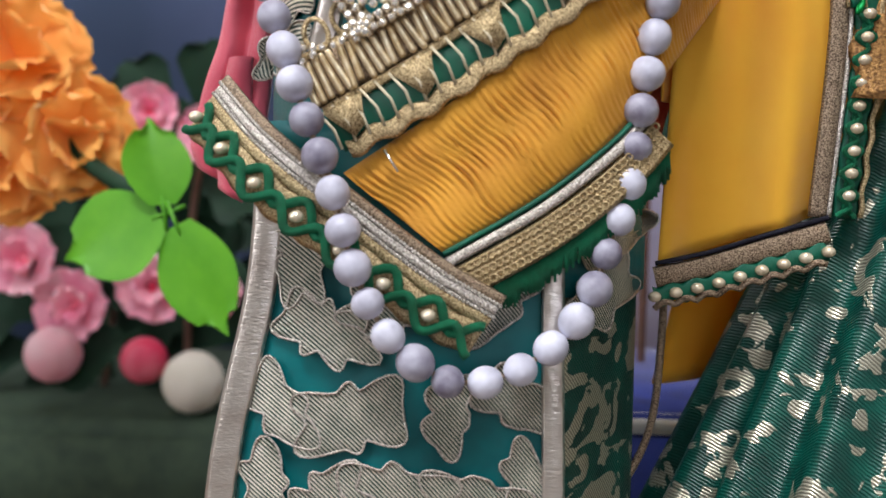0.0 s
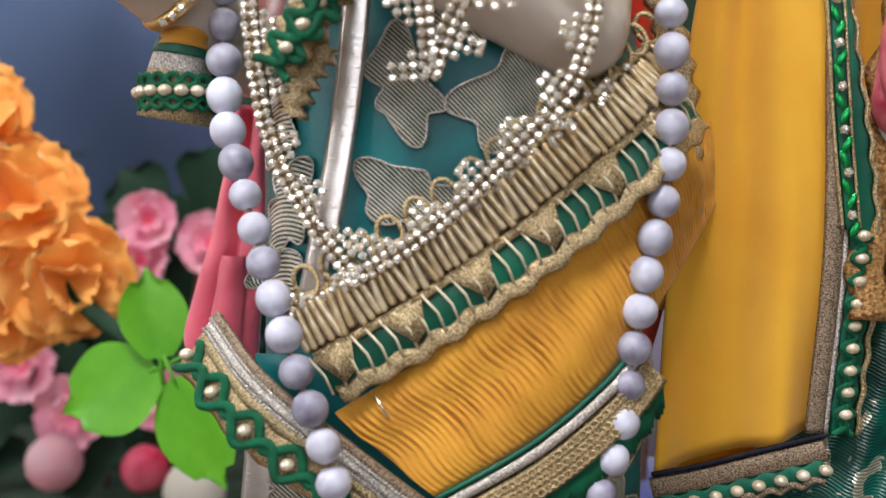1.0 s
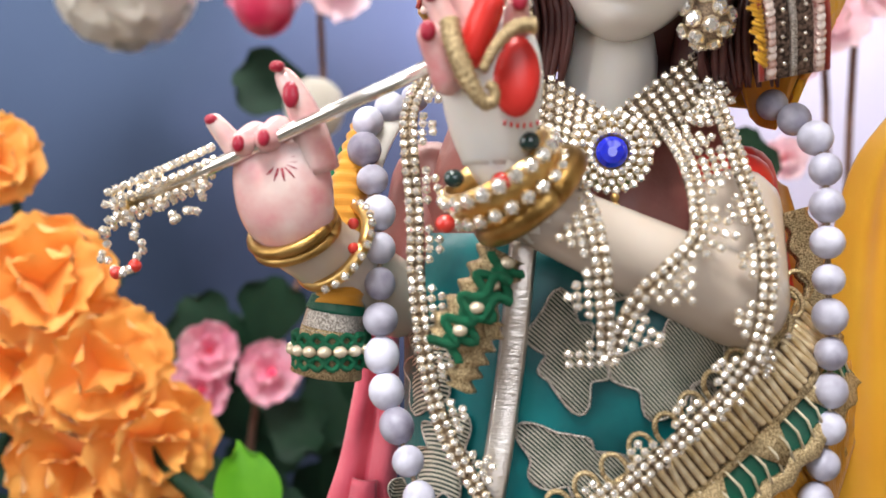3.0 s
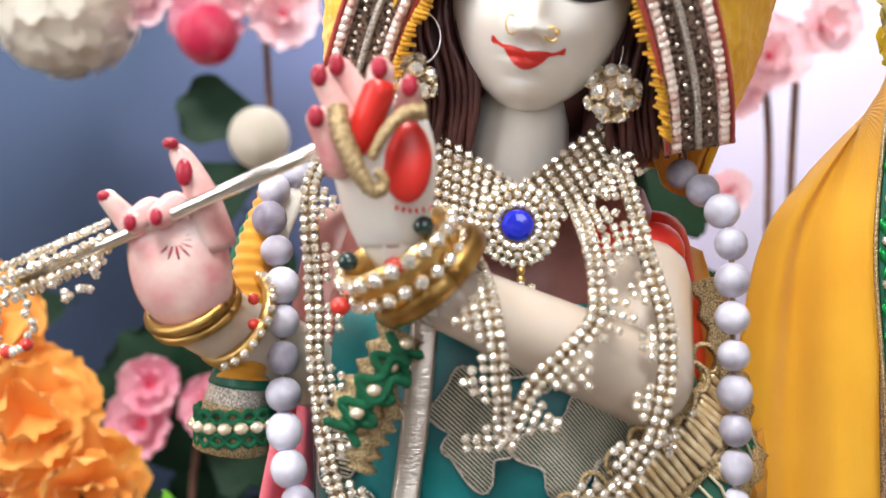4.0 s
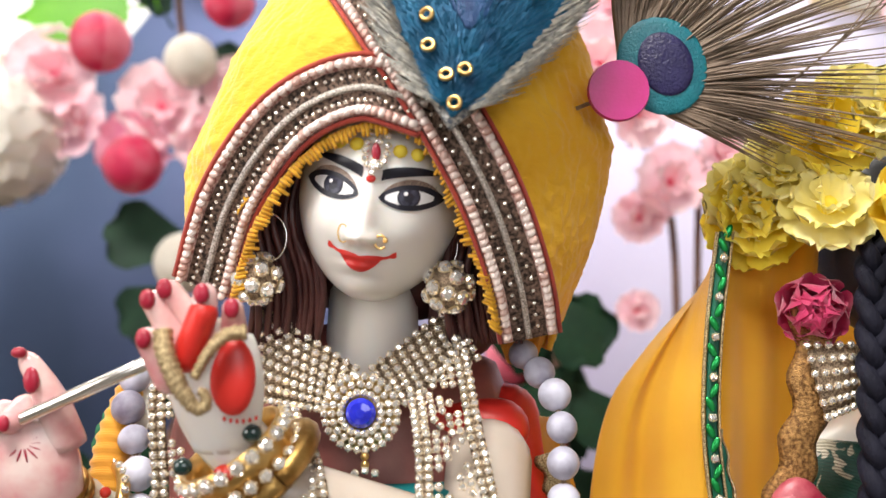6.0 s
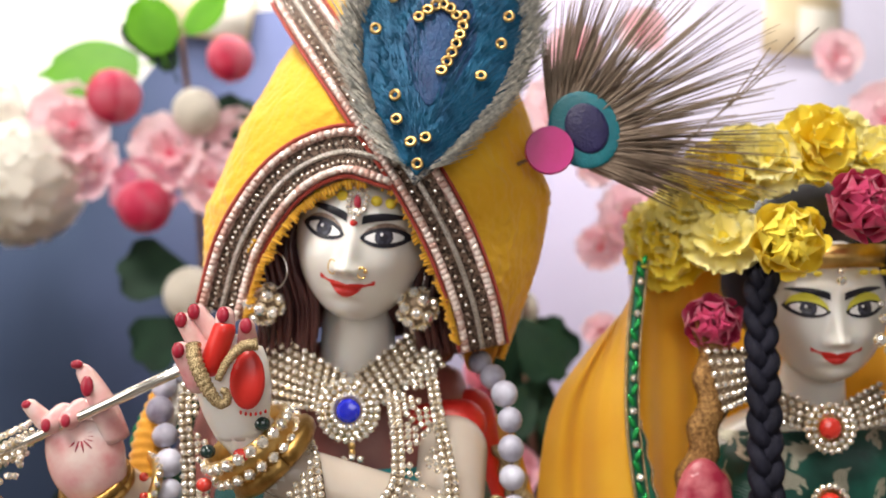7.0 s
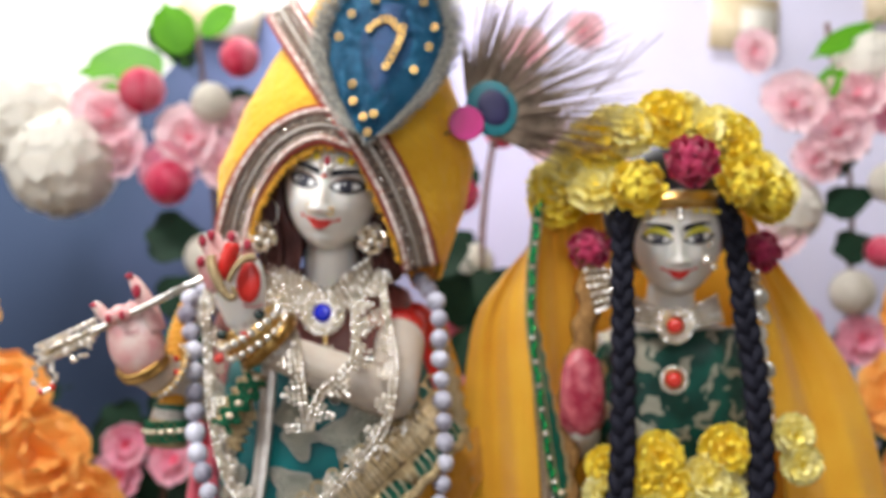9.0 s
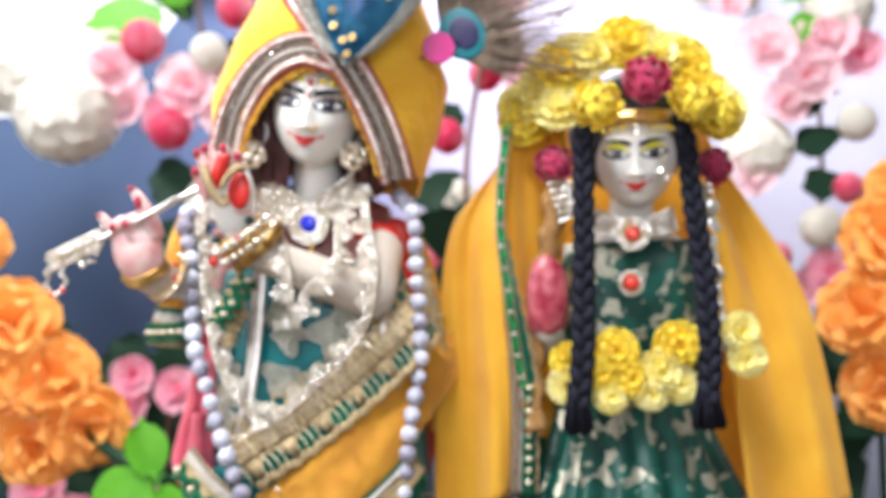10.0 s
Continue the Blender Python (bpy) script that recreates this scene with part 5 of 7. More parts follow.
def flute():
    f = thing("flute", "thin silver flute held in both hands", "flute")
    a, b = Vector((-0.130, 0.2415, 0.3925)), Vector((-0.030, 0.2230, 0.4335))
    bm = bmesh.new()
    tube(bm, [a, a.lerp(b, 0.3), a.lerp(b, 0.6), b], 0.0019, 14)
    part("pipe", bm, SILVER, f)
    for u in (0.0, 0.97):
        bm = bmesh.new()
        tube(bm, [a.lerp(b, u), a.lerp(b, u + 0.025)], 0.0023, 14)
        part("collar", bm, GOLD, f)
    t = thing("flute_tassel", "rhinestone chain wound round the flute's end", "tassel")
    for k in range(90):
        u = k / 89
        p = Vector((-0.104 - 0.030 * u, 0.2400 - 0.001 * u, 0.4045 - 0.013 * u)) + Vector((0, -0.0045 * math.cos(k * 0.9), 0.0052 * math.sin(k * 0.9)))
        piece("stone", STONE, t, Matrix.Translation(p) @ jitter(30) @ Matrix.Diagonal((0.9, 0.9, 0.9, 1)))
    for pts in ([(-0.1180, 0.2370, 0.4020), (-0.1270, 0.2360, 0.3950), (-0.1325, 0.2360, 0.3870), (-0.1330, 0.2360, 0.3790), (-0.1295, 0.2360, 0.3750)], [(-0.1295, 0.2360, 0.3750), (-0.1240, 0.2360, 0.3775), (-0.1245, 0.2365, 0.3850), (-0.1275, 0.2370, 0.3900)], [(-0.1050, 0.2370, 0.4010), (-0.1075, 0.2360, 0.3925), (-0.1135, 0.2360, 0.3900), (-0.1185, 0.2370, 0.3950)]):
        for p in spline(pts, int(length_of(pts) / 0.0017)):
            piece("stone", STONE, t, Matrix.Translation(Vector(p) + Vector((random.uniform(-1, 1) * 0.0014, random.uniform(-1, 1) * 0.001, random.uniform(-1, 1) * 0.0014))) @ jitter(40) @ Matrix.Diagonal((0.95, 0.95, 0.95, 1)))
    for x, z in ((-0.1300, 0.3745), (-0.1248, 0.3765)):
        bm = bmesh.new()
        ball(bm, (x, 0.236, z), 0.0019, 0, 10, 6)
        part("red_gem", bm, RED_GEM, t, "red gem")


def wavy_lace(parent, centre, waves, amp, radius, label="green wavy cord"):
    """Two crossing wavy cords on a lace with a bead in each eye."""
    n = waves * 12
    C = spline(centre, n)
    for sign in (1, -1):
        pts = []
        for i, p in enumerate(C):
            d = Vector(C[min(i + 1, n)] - C[max(i - 1, 0)]).normalized()
            s = d.cross(Vector((0, -1, 0))).normalized()
            pts.append(Vector(p) + s * (sign * amp * (0.35 + 0.65 * math.cos(2 * math.pi * i / 12) )) + Vector((0, -0.0012 * (1 + sign * 0.4), 0)))
        bm = bmesh.new()
        tube(bm, pts, radius, 7)
        part("cord", bm, GREEN_CORD, parent, label)
    for k in range(waves):
        p = C[min(n, k * 12)]
        piece("bead", LACE_BEAD, parent, Matrix.Translation(Vector(p) + Vector((0, -0.0016, 0))))


LACE_BEAD = sphere_mesh("bead", 0.0022, PEARL, 12, 8, 0.8)


def sash():
    s = thing("sash", "pleated mustard sash with silver and gold lace border", "sash")
    up = [(-0.025, torso_y(-0.025, 0.26, 0.004), 0.2600), (0.010, torso_y(0.01, 0.28, 0.005), 0.2830), (0.038, torso_y(0.038, 0.30, 0.005), 0.3045), (0.062, torso_y(0.062, 0.32, 0.006), 0.3270), (0.086, 0.288, 0.345)]
    lo = [(0.004, torso_y(0.004, 0.242, 0.006), 0.2385), (0.030, torso_y(0.03, 0.252, 0.006), 0.2540), (0.050, torso_y(0.05, 0.268, 0.007), 0.2700), (0.068, torso_y(0.066, 0.29, 0.008), 0.2920), (0.088, 0.290, 0.318)]
    bm = bmesh.new()
    sheet(bm, up, lo, 320, 14, 0.0015, lambda u, v: 0.0014 * math.sin(math.pi * v) + 0.00100 * (0.25 + 1.6 * abs(noise.noise((u * 34, v * 3.0, 1.7)))) * math.sin(2 * math.pi * 72 * u + 2.5 * noise.noise((u * 20, v * 4, 5.0)) + 3 * math.sin(9 * v)) * (0.4 + 0.6 * math.sin(math.pi * v)) + 0.0008 * math.sin(9 * v + 4 * u))
    part("cloth", bm, SASH_CLOTH, s)

    def follow(off_z, off_y):
        return [(x + off_z * 0.45, y - off_y, z - off_z * 0.9) for x, y, z in lo[:3] + [(0.0605, torso_y(0.0605, 0.28, 0.008), 0.2815)]]

    for off, w, mat, label in ((0.0006, 0.0016, GREEN_CLOTH, "green piping"), (0.0032, 0.0034, SILVER_BRAID, "silver braid"), (0.0100, 0.0098, GOLD_LACE, "gold eyelet lace")):
        bm = bmesh.new()
        strip(bm, follow(off, 0.0004), w, 0.0010, 80)
        part("border", bm, mat, s, label)
    # eyelets in the gold lace
    hole = bmesh.new()
    torus(hole, (0, 0, 0), (0, 1, 0), 0.00105, 0.00035, 1, 12, 5)
    hole = shared("eyelet", hole, GOLD_LACE)
    for row in range(3):
        C = spline(follow(0.0070 + 0.0030 * row, 0.0016), 34)
        for i, p in enumerate(C[:-1]):
            piece("eyelet", hole, s, Matrix.Translation(p if row % 2 else (p + C[i + 1]) / 2))
    bm = bmesh.new()
    C = spline(follow(0.0152, -0.0006), 240)
    for p in C:
        tube(bm, [p, p + np.array([random.uniform(-1, 1) * 0.001, 0.0, -random.uniform(0.005, 0.0085)])], [0.0006, 0.0004], 4)
    part("fringe", bm, GREEN_CORD, s, "green thread fringe")
    # pin
    bm = bmesh.new()
    tube(bm, [(-0.0125, 0.2385, 0.2665), (-0.0085, 0.2375, 0.2605)], 0.0004, 6)
    part("pin", bm, SILVER, s, "small steel pin")


def hip_lace():
    h = thing("hip_lace", "bronze braid and green wavy lace with cream beads", "lace")
    base = [(-0.060, 0.250, 0.288), (-0.043, 0.239, 0.272), (-0.020, 0.2375, 0.2545), (0.004, 0.2375, 0.2370), (0.022, 0.2390, 0.2265)]

    def shift(k, y=0.0):
        return [(x - 0.55 * k, yy - y, z - 0.83 * k) for x, yy, z in base]

    for k, w, mat, label in ((0.0015, 0.0034, BROWN_BRAID, "bronze braid"), (0.0048, 0.0030, SILVER_BRAID, "silver braid"), (0.0085, 0.0044, GOLD_LACE, "gold braid"), (0.0150, 0.0110, GOLD_LACE, "gold net")):
        bm = bmesh.new()
        strip(bm, shift(k), w, 0.0011, 70, 0.0006 if k > 0.012 else 0.0, 9)
        part("braid", bm, mat, h, label)
    wavy_lace(h, shift(0.0150, 0.0014), 7, 0.0048, 0.00140)
    for k in (0.0030, 0.0067):
        C = spline(shift(k, 0.0010), 90)
        bm = bmesh.new()
        for p in C:
            ball(bm, p, (0.0007, 0.0006, 0.0007), 0, 6, 4)
        tagged(part("bead_row", bm, SILVER_BRAID, h, "row of tiny silver beads"), label="row of tiny silver beads", kind="stuff")


def belt():
    b = thing("belt", "gold coil belt with rhinestone clusters and loops", "belt")
    mid = [(-0.034, 0.2385, 0.2835), (-0.010, 0.2375, 0.2970), (0.015, 0.2385, 0.3140), (0.038, 0.2430, 0.3320), (0.058, 0.2520, 0.3500), (0.068, 0.2650, 0.3600)]
    bm = bmesh.new()
    limb(bm, (0, 0, -0.0056), (0, 0, 0.0056), 0.00105, 0.00105, 0, 8, 1.0, 2)
    bar = shared("bar", bm, PALE_GOLD)
    n = 54
    C = spline(mid, n)
    for i, p in enumerate(C):
        d = Vector(C[min(i + 1, n)] - C[max(i - 1, 0)]).normalized()
        ang = math.degrees(math.atan2(d.z, d.x))
        piece("bar", bar, b, Matrix.Translation(Vector(p) + Vector((0, random.uniform(-0.0004, 0.0004), 0))) @ pose(0, 0, 0, 0, -ang + random.uniform(-8, 8), 0) @ Matrix.Diagonal((1, 1, random.uniform(0.85, 1.1), 1)))
    for k, w, mat in ((0.0, 0.0135, BROWN_BRAID), (-0.0080, 0.0030, GOLD_LACE), (0.0075, 0.0026, GOLD_LACE)):
        bm = bmesh.new()
        strip(bm, [(x - 0.55 * k, y + 0.0012, z + 0.83 * k) for x, y, z in mid], w, 0.0008, 60)
        part("backing", bm, mat, b)
    loop = bmesh.new()
    torus(loop, (0, 0, 0), (0, 1, 0), 0.0033, 0.0008, 1.35, 18, 6)
    loop = shared("loop", loop, GOLD_LACE)
    C = spline([(x - 0.0055, y, z + 0.0098) for x, y, z in mid], 15)
    for p in C:
        piece("loop", loop, b, Matrix.Translation(p) @ pose(0, 0, 0, 0, random.uniform(-35, -15), 0))
    C = spline([(x - 0.0035, y - 0.0022, z + 0.0058) for x, y, z in mid[:5]], 40)
    for i, p in enumerate(C):
        for _ in range(5 if i % 5 in (1, 2) else 1 if i % 5 in (0, 3) else 0):
            q = Vector(p) + Vector((random.uniform(-1, 1) * 0.0022, random.uniform(-0.001, 0.0003), random.uniform(-1, 1) * 0.0030))
            piece("stone", STONE, b, Matrix.Translation(q) @ jitter(30) @ Matrix.Diagonal((0.85, 0.85, 0.85, 1)))
    # crochet net between belt and sash
    bm = bmesh.new()
    strip(bm, [(x + 0.0075, y + 0.0022, z - 0.0125) for x, y, z in mid], 0.0120, 0.0006, 50)
    part("under_strip", bm, GREEN_CLOTH, b, "green cloth strip")
    bm = bmesh.new()
    C = spline([(x + 0.0068, y + 0.0006, z - 0.0118) for x, y, z in mid], 30)
    for i, p in enumerate(C):
        tube(bm, [p + np.array([-0.0040, 0, 0.0048]), p + np.array([0.0008, -0.0008, 0]), p + np.array([0.0030, 0, -0.0052])], 0.00045, 5)
    part("net", bm, THREAD_WHITE, b, "pale crochet threads")
    # lace triangles between the open green gaps
    C = spline([(x + 0.0075, y - 0.0004, z - 0.0125) for x, y, z in mid], 12)
    for i in range(0, 12, 2):
        a, c = Vector(C[i]), Vector(C[i + 1])
        d = (c - a).normalized()
        up = d.cross(Vector((0, -1, 0))).normalized() * 0.0062
        apex = (a + c) / 2
        bm = bmesh.new()
        loft(bm, [[q + Vector((0, y, 0)) for q in (a - d * 0.0006 - up, c + d * 0.0006 - up, apex + d * 0.0030 + up * 0.3, apex - d * 0.0008 + up * 0.6)] for y in (0.0012, 0.0)])
        part("lace_patch", bm, GOLD_LACE, b, "gold lace triangle")
    bm = bmesh.new()
    strip(bm, [(x + 0.0115, y + 0.0012, z - 0.0170) for x, y, z in mid], 0.0052, 0.0006, 70, 0.0008, 12)
    part("crochet", bm, GOLD_LACE, b, "gold crochet edge")


def sleeve():
    s = thing("sleeve", "yellow pleated sleeve with a green lace cuff", "sleeve")
    C = spline([(-0.0665, 0.276, 0.418), (-0.0705, 0.268, 0.400), (-0.0710, 0.262, 0.380), (-0.0725, 0.260, 0.364)], 60)
    bm = bmesh.new()
    tube(bm, C, [0.0044 + 0.0030 * (i / 60) + 0.0005 * math.sin(i * 1.6) for i in range(61)], 16)
    part("cloth", bm, SASH_CLOTH, s)
    for z0, z1, r, mat, label in ((0.366, 0.362, 0.0080, GREEN_CLOTH, "green piping"), (0.363, 0.356, 0.0085, SILVER_BRAID, "silver braid"), (0.357, 0.343, 0.0096, GOLD_LACE, "gold net")):
        bm = bmesh.new()
        tube(bm, [(-0.0730 - (0.366 - z) * 0.16, 0.262, z) for z in np.linspace(z0, z1, 5)], [r + 0.0012 * k / 4 for k in range(5)], 20)
        part("cuff", bm, mat, s, label)
    for z in (0.354, 0.3475):
        for ph in (0, math.pi):
            pts = []
            for a in np.linspace(0, 2 * math.pi, 70):
                pts.append((-0.0750 + 0.0112 * math.cos(a), 0.262 + 0.0112 * math.sin(a), z + 0.0018 * math.sin(8 * a + ph)))
            bm = bmesh.new()
            tube(bm, pts, 0.0009, 6)
            part("cord", bm, GREEN_CORD, s, "green wavy cord")
    for k in range(9):
        a = math.pi + math.pi * k / 8
        piece("bead", LACE_BEAD, s, Matrix.Translation((-0.0750 + 0.0116 * math.cos(a), 0.262 + 0.0116 * math.sin(a), 0.351)))
    u = thing("shoulder_cloth", "green edged cream cloth on the shoulder", "cloth")
    bm = bmesh.new()
    sheet(bm, [(-0.060, 0.285, 0.428), (-0.071, 0.278, 0.415), (-0.078, 0.276, 0.398)], [(-0.052, 0.280, 0.425), (-0.060, 0.272, 0.408), (-0.066, 0.270, 0.385)], 24, 8, 0.002, lambda u, v: 0.003 * math.sin(3 * v))
    part("cloth", bm, WHITE_PETAL, u)
    bm = bmesh.new()
    tube(bm, spline([(-0.0715, 0.2755, 0.412), (-0.0765, 0.272, 0.398), (-0.0705, 0.270, 0.386), (-0.064, 0.270, 0.380)], 30), [0.0045 + 0.0006 * math.sin(k * 1.7) for k in range(31)], 9, 0.5)
    part("edge", bm, GREEN_CORD, u, "bunched green edge")
    k2 = thing("waist_knot", "bunched green and gold lace at the waist", "lace")
    for pts, w in (([(-0.0235, 0.2400, 0.380), (-0.0300, 0.2365, 0.3680), (-0.0390, 0.2370, 0.3560)], 0.0130), ([(-0.0260, 0.2410, 0.362), (-0.0310, 0.2390, 0.3540), (-0.0360, 0.2400, 0.3430)], 0.0080)):
        bm = bmesh.new()
        strip(bm, pts, w, 0.0030, 50, 0.0012, 5)
        part("net", bm, GOLD_LACE, k2, "bunched gold lace")
    wavy_lace(k2, [(-0.0225, 0.2365, 0.3775), (-0.0300, 0.2325, 0.3665), (-0.0395, 0.2330, 0.3540)], 4, 0.0052, 0.0013)
    for dz in (0.0, -0.0055):
        bm = bmesh.new()
        tube(bm, spline([(-0.0215, 0.2330, 0.3725 + dz), (-0.0255, 0.2315, 0.3740 + dz), (-0.0285, 0.2310, 0.3690 + dz), (-0.0330, 0.2310, 0.3680 + dz), (-0.0345, 0.2320, 0.3620 + dz)], 26), 0.0014, 8)
        part("cord", bm, GREEN_CORD, k2, "green cord")


def pink_drape():
    p = thing("pink_drape", "folded pink satin cloth end beside the robe", "cloth")
    bm = bmesh.new()
    sheet(bm, [(-0.072, 0.312, 0.352), (-0.080, 0.312, 0.310), (-0.0905, 0.312, 0.275), (-0.0885, 0.312, 0.262)], [(-0.060, 0.310, 0.352), (-0.060, 0.308, 0.310), (-0.064, 0.308, 0.265), (-0.066, 0.310, 0.250)], 40, 24, 0.002, lambda u, v: 0.0055 * abs(math.sin(5.2 * v + 0.6)) + 0.0007 * math.sin(22 * u + 5 * v))
    part("fold", bm, PINK_CLOTH, p)
    bm = bmesh.new()
    sheet(bm, [(-0.076, 0.305, 0.300), (-0.080, 0.304, 0.275), (-0.080, 0.305, 0.255)], [(-0.067, 0.302, 0.300), (-0.068, 0.302, 0.275), (-0.071, 0.303, 0.250)], 24, 12, 0.002, lambda u, v: 0.003 * math.sin(math.pi * v) + 0.0006 * math.sin(18 * u))
    part("fold", bm, PINK_CLOTH, p)


def red_panel():
    r = thing("red_drape", "red cloth end hanging behind the robe", "cloth")
    bm = bmesh.new()
    sheet(bm, [(0.058, 0.300, 0.36), (0.060, 0.300, 0.31), (0.062, 0.305, 0.255)], [(0.078, 0.305, 0.345), (0.078, 0.305, 0.30), (0.066, 0.305, 0.25)], 24, 8, 0.002, lambda u, v: 0.002 * math.sin(6 * v))
    part("cloth", bm, RED_PIPING, r)


def side_scarf():
    s = thing("side_scarf", "mustard and gold scarf end behind the beads", "scarf")
    bm = bmesh.new()
    sheet(bm, [(0.058, 0.292, 0.404), (0.064, 0.288, 0.370), (0.068, 0.288, 0.330), (0.070, 0.290, 0.285)], [(0.070, 0.300, 0.400), (0.078, 0.298, 0.370), (0.084, 0.298, 0.330), (0.086, 0.300, 0.285)], 40, 12, 0.0015, lambda u, v: 0.003 * math.sin(5 * v + 3 * u))
    part("cloth", bm, SASH_CLOTH, s)
    bm = bmesh.new()
    strip(bm, [(0.066, 0.282, 0.392), (0.073, 0.280, 0.365), (0.0765, 0.280, 0.340), (0.077, 0.281, 0.315)], 0.0095, 0.0012, 50, 0.001, 9)
    part("border", bm, GOLD_LACE, s, "gold lace border")


side_scarf()
collar(), long_necklaces(), bead_garland(), earrings(), face_ornaments(), bracelets(), flute()
sash(), hip_lace(), belt(), sleeve(), pink_drape(), red_panel()


def turban_crest():
    c = thing("turban_crest", "blue felt feather crest with silver fringe and sequins", "crest")
    tip, top = Vector((0.0360, 0.2240, 0.4875)), Vector((0.0570, 0.2440, 0.5940))
    ax = top - tip
    side = Vector((1, 0.1, -0.13)).normalized()
    half = lambda u: 0.0400 * (math.sin(math.pi * min(1.0, u * 0.86 + 0.0)) ** 1.1) * (1 - 0.15 * u)
    nrm = Vector((0, -1, 0.2)).normalized()

    def leaf(name, s0, s1, lift, mat, label):
        bm = bmesh.new()
        rings = []
        for i in range(31):
            u = s0 + (s1 - s0) * i / 30
            w = half((u - s0) / (s1 - s0)) * (s1 - s0) * 1.0 + 0.0004
            mid = tip + ax * u
            up = [mid + side * w * t + nrm * (lift - 0.004 * t * t * w / 0.03) for t in np.linspace(-1, 1, 13)]
            dn = [q - nrm * 0.0012 for q in reversed(up)]
            rings.append(up + dn)
        loft(bm, rings)
        part(name, bm, mat, c, label)

    leaf("felt", 0.0, 0.92, 0.0015, FEATHER_NET, "grey net outer felt")
    leaf("felt", 0.03, 0.86, 0.0024, FEATHER_BLUE, "teal blue felt")
    leaf("felt", 0.26, 0.70, 0.0030, DEEP_BLUE, "dark blue eye of felt")
    bm = bmesh.new()
    for k in range(950):
        u = 0.05 + 0.93 * k / 950
        for sg in (-1, 1):
            w = half(u / 0.93 if u < 0.93 else 1.0) * 0.93
            a = tip + ax * u + side * sg * w * random.uniform(0.80, 1.0) + nrm * 0.0026
            d = (side * sg * (1.0 - 0.5 * u) + ax.normalized() * (0.35 + 1.1 * u)).normalized()
            b = a + d * random.uniform(0.006, 0.0105) * (1.3 if k % 9 < 4 else 0.75) + nrm * random.uniform(-0.001, 0.001)
            tube(bm, [a, b], [0.00030, 0.00010], 3)
    tagged(part("fringe", bm, FEATHER_GREY, c, "spiky silver-grey thread fringe"), kind="stuff")
    bm = bmesh.new()
    for k in range(2600):
        u = 0.05 + 0.83 * random.random()
        t = random.uniform(-0.85, 0.85)
        a = tip + ax * u + side * t * half(u) * 0.85 + nrm * 0.0026
        d = (side * t * 1.1 + ax.normalized() * (0.5 + u)).normalized()
        tube(bm, [a, a + d * random.uniform(0.003, 0.006) + nrm * random.uniform(0.0001, 0.0005)], [0.00019, 0.00006], 3)
    tagged(part("nap", bm, FEATHER_BLUE, c, "raised teal thread nap"), kind="stuff")
    ring = bmesh.new()
    torus(ring, (0, 0, 0), (0, 1, 0), 0.0016, 0.0007, 1, 14, 6)
    ring = shared("sequin", ring, GOLD)
    spots = [(0.06, 0.0), (0.13, -0.35), (0.15, 0.1), (0.20, -0.62), (0.28, -0.55), (0.50, -0.75), (0.62, -0.62), (0.70, -0.30), (0.74, 0.05), (0.72, 0.55), (0.50, 0.72), (0.38, 0.62), (0.60, 0.75)]
    for k in range(6):
        spots.append((0.56 + 0.055 * math.sin(k * 0.55), -0.28 + 0.085 * k))
    for k in range(7):
        spots.append((0.58 - 0.033 * k, 0.24 - 0.004 * k * k))
    for u, t in spots:
        q = tip + ax * u + side * (t * half(u) * 0.85) + nrm * 0.0040
        piece("sequin", ring, c, Matrix.Translation(q) @ pose(0, 0, 0, -10 + random.uniform(-15, 15), 0, random.uniform(-15, 15)))
    f = thing("peacock_feather", "peacock feather with a magenta foil disc at its base", "feather")
    base = Vector((0.088, 0.2520, 0.5030))
    d0 = Vector((0.93, 0.0, 0.36)).normalized()
    s0 = Vector((-0.36, 0, 0.93))
    for name, off, ra, rb, y, mat in (("teal_eye", 0.0118, 0.0132, 0.0150, -0.0012, TEAL_FEATHER), ("navy_eye", 0.0128, 0.0080, 0.0098, -0.0022, NAVY_FEATHER)):
        bm = bmesh.new()
        m = Matrix.Translation(base + d0 * off + Vector((0, y, 0.0030))) @ pose(0, 0, 0, 0, -21, 0) @ Matrix.Diagonal((ra, 0.0012, rb, 1))
        bmesh.ops.create_uvsphere(bm, u_segments=28, v_segments=12, radius=1, matrix=m)
        part(name, bm, mat, f)
    bm = bmesh.new()
    for k in range(520):
        a = math.radians(random.uniform(-48, 74))
        d = d0 * math.cos(a) + s0 * math.sin(a)
        L = random.uniform(0.030, 0.050)
        bend = Vector((0.2, 0, -0.3)) * 0.006
        y = random.uniform(-0.0005, 0.003)
        tube(bm, spline([base + d * 0.004 + Vector((0, y, 0)), base + d * L * 0.6 + Vector((0, y, 0)), base + d * L + bend + Vector((0, y, 0))], 4), [0.0005, 0.0005, 0.00045, 0.0003, 0.0001], 4)
    for k in range(230):
        t = k / 229
        a = math.radians(-34 + 100 * t + random.uniform(-3, 3))
        d = (d0 * math.cos(a) + s0 * math.sin(a))
        L = random.uniform(0.055, 0.098) * (1 - 0.35 * abs(t - 0.45))
        st = base + d * random.uniform(0.010, 0.030)
        bend = Vector((0.25, 0, -0.55 + 0.5 * t)) * random.uniform(0.006, 0.016)
        yy = random.uniform(-0.004, 0.004)
        P = [st, base + d * L * 0.6 + Vector((0, yy, 0)) + bend * 0.3, base + d * L + Vector((0, yy * 2, 0)) + bend]
        tube(bm, spline(P, 6), [0.00035, 0.00034, 0.0003, 0.00028, 0.00025, 0.0002, 0.0001], 4)
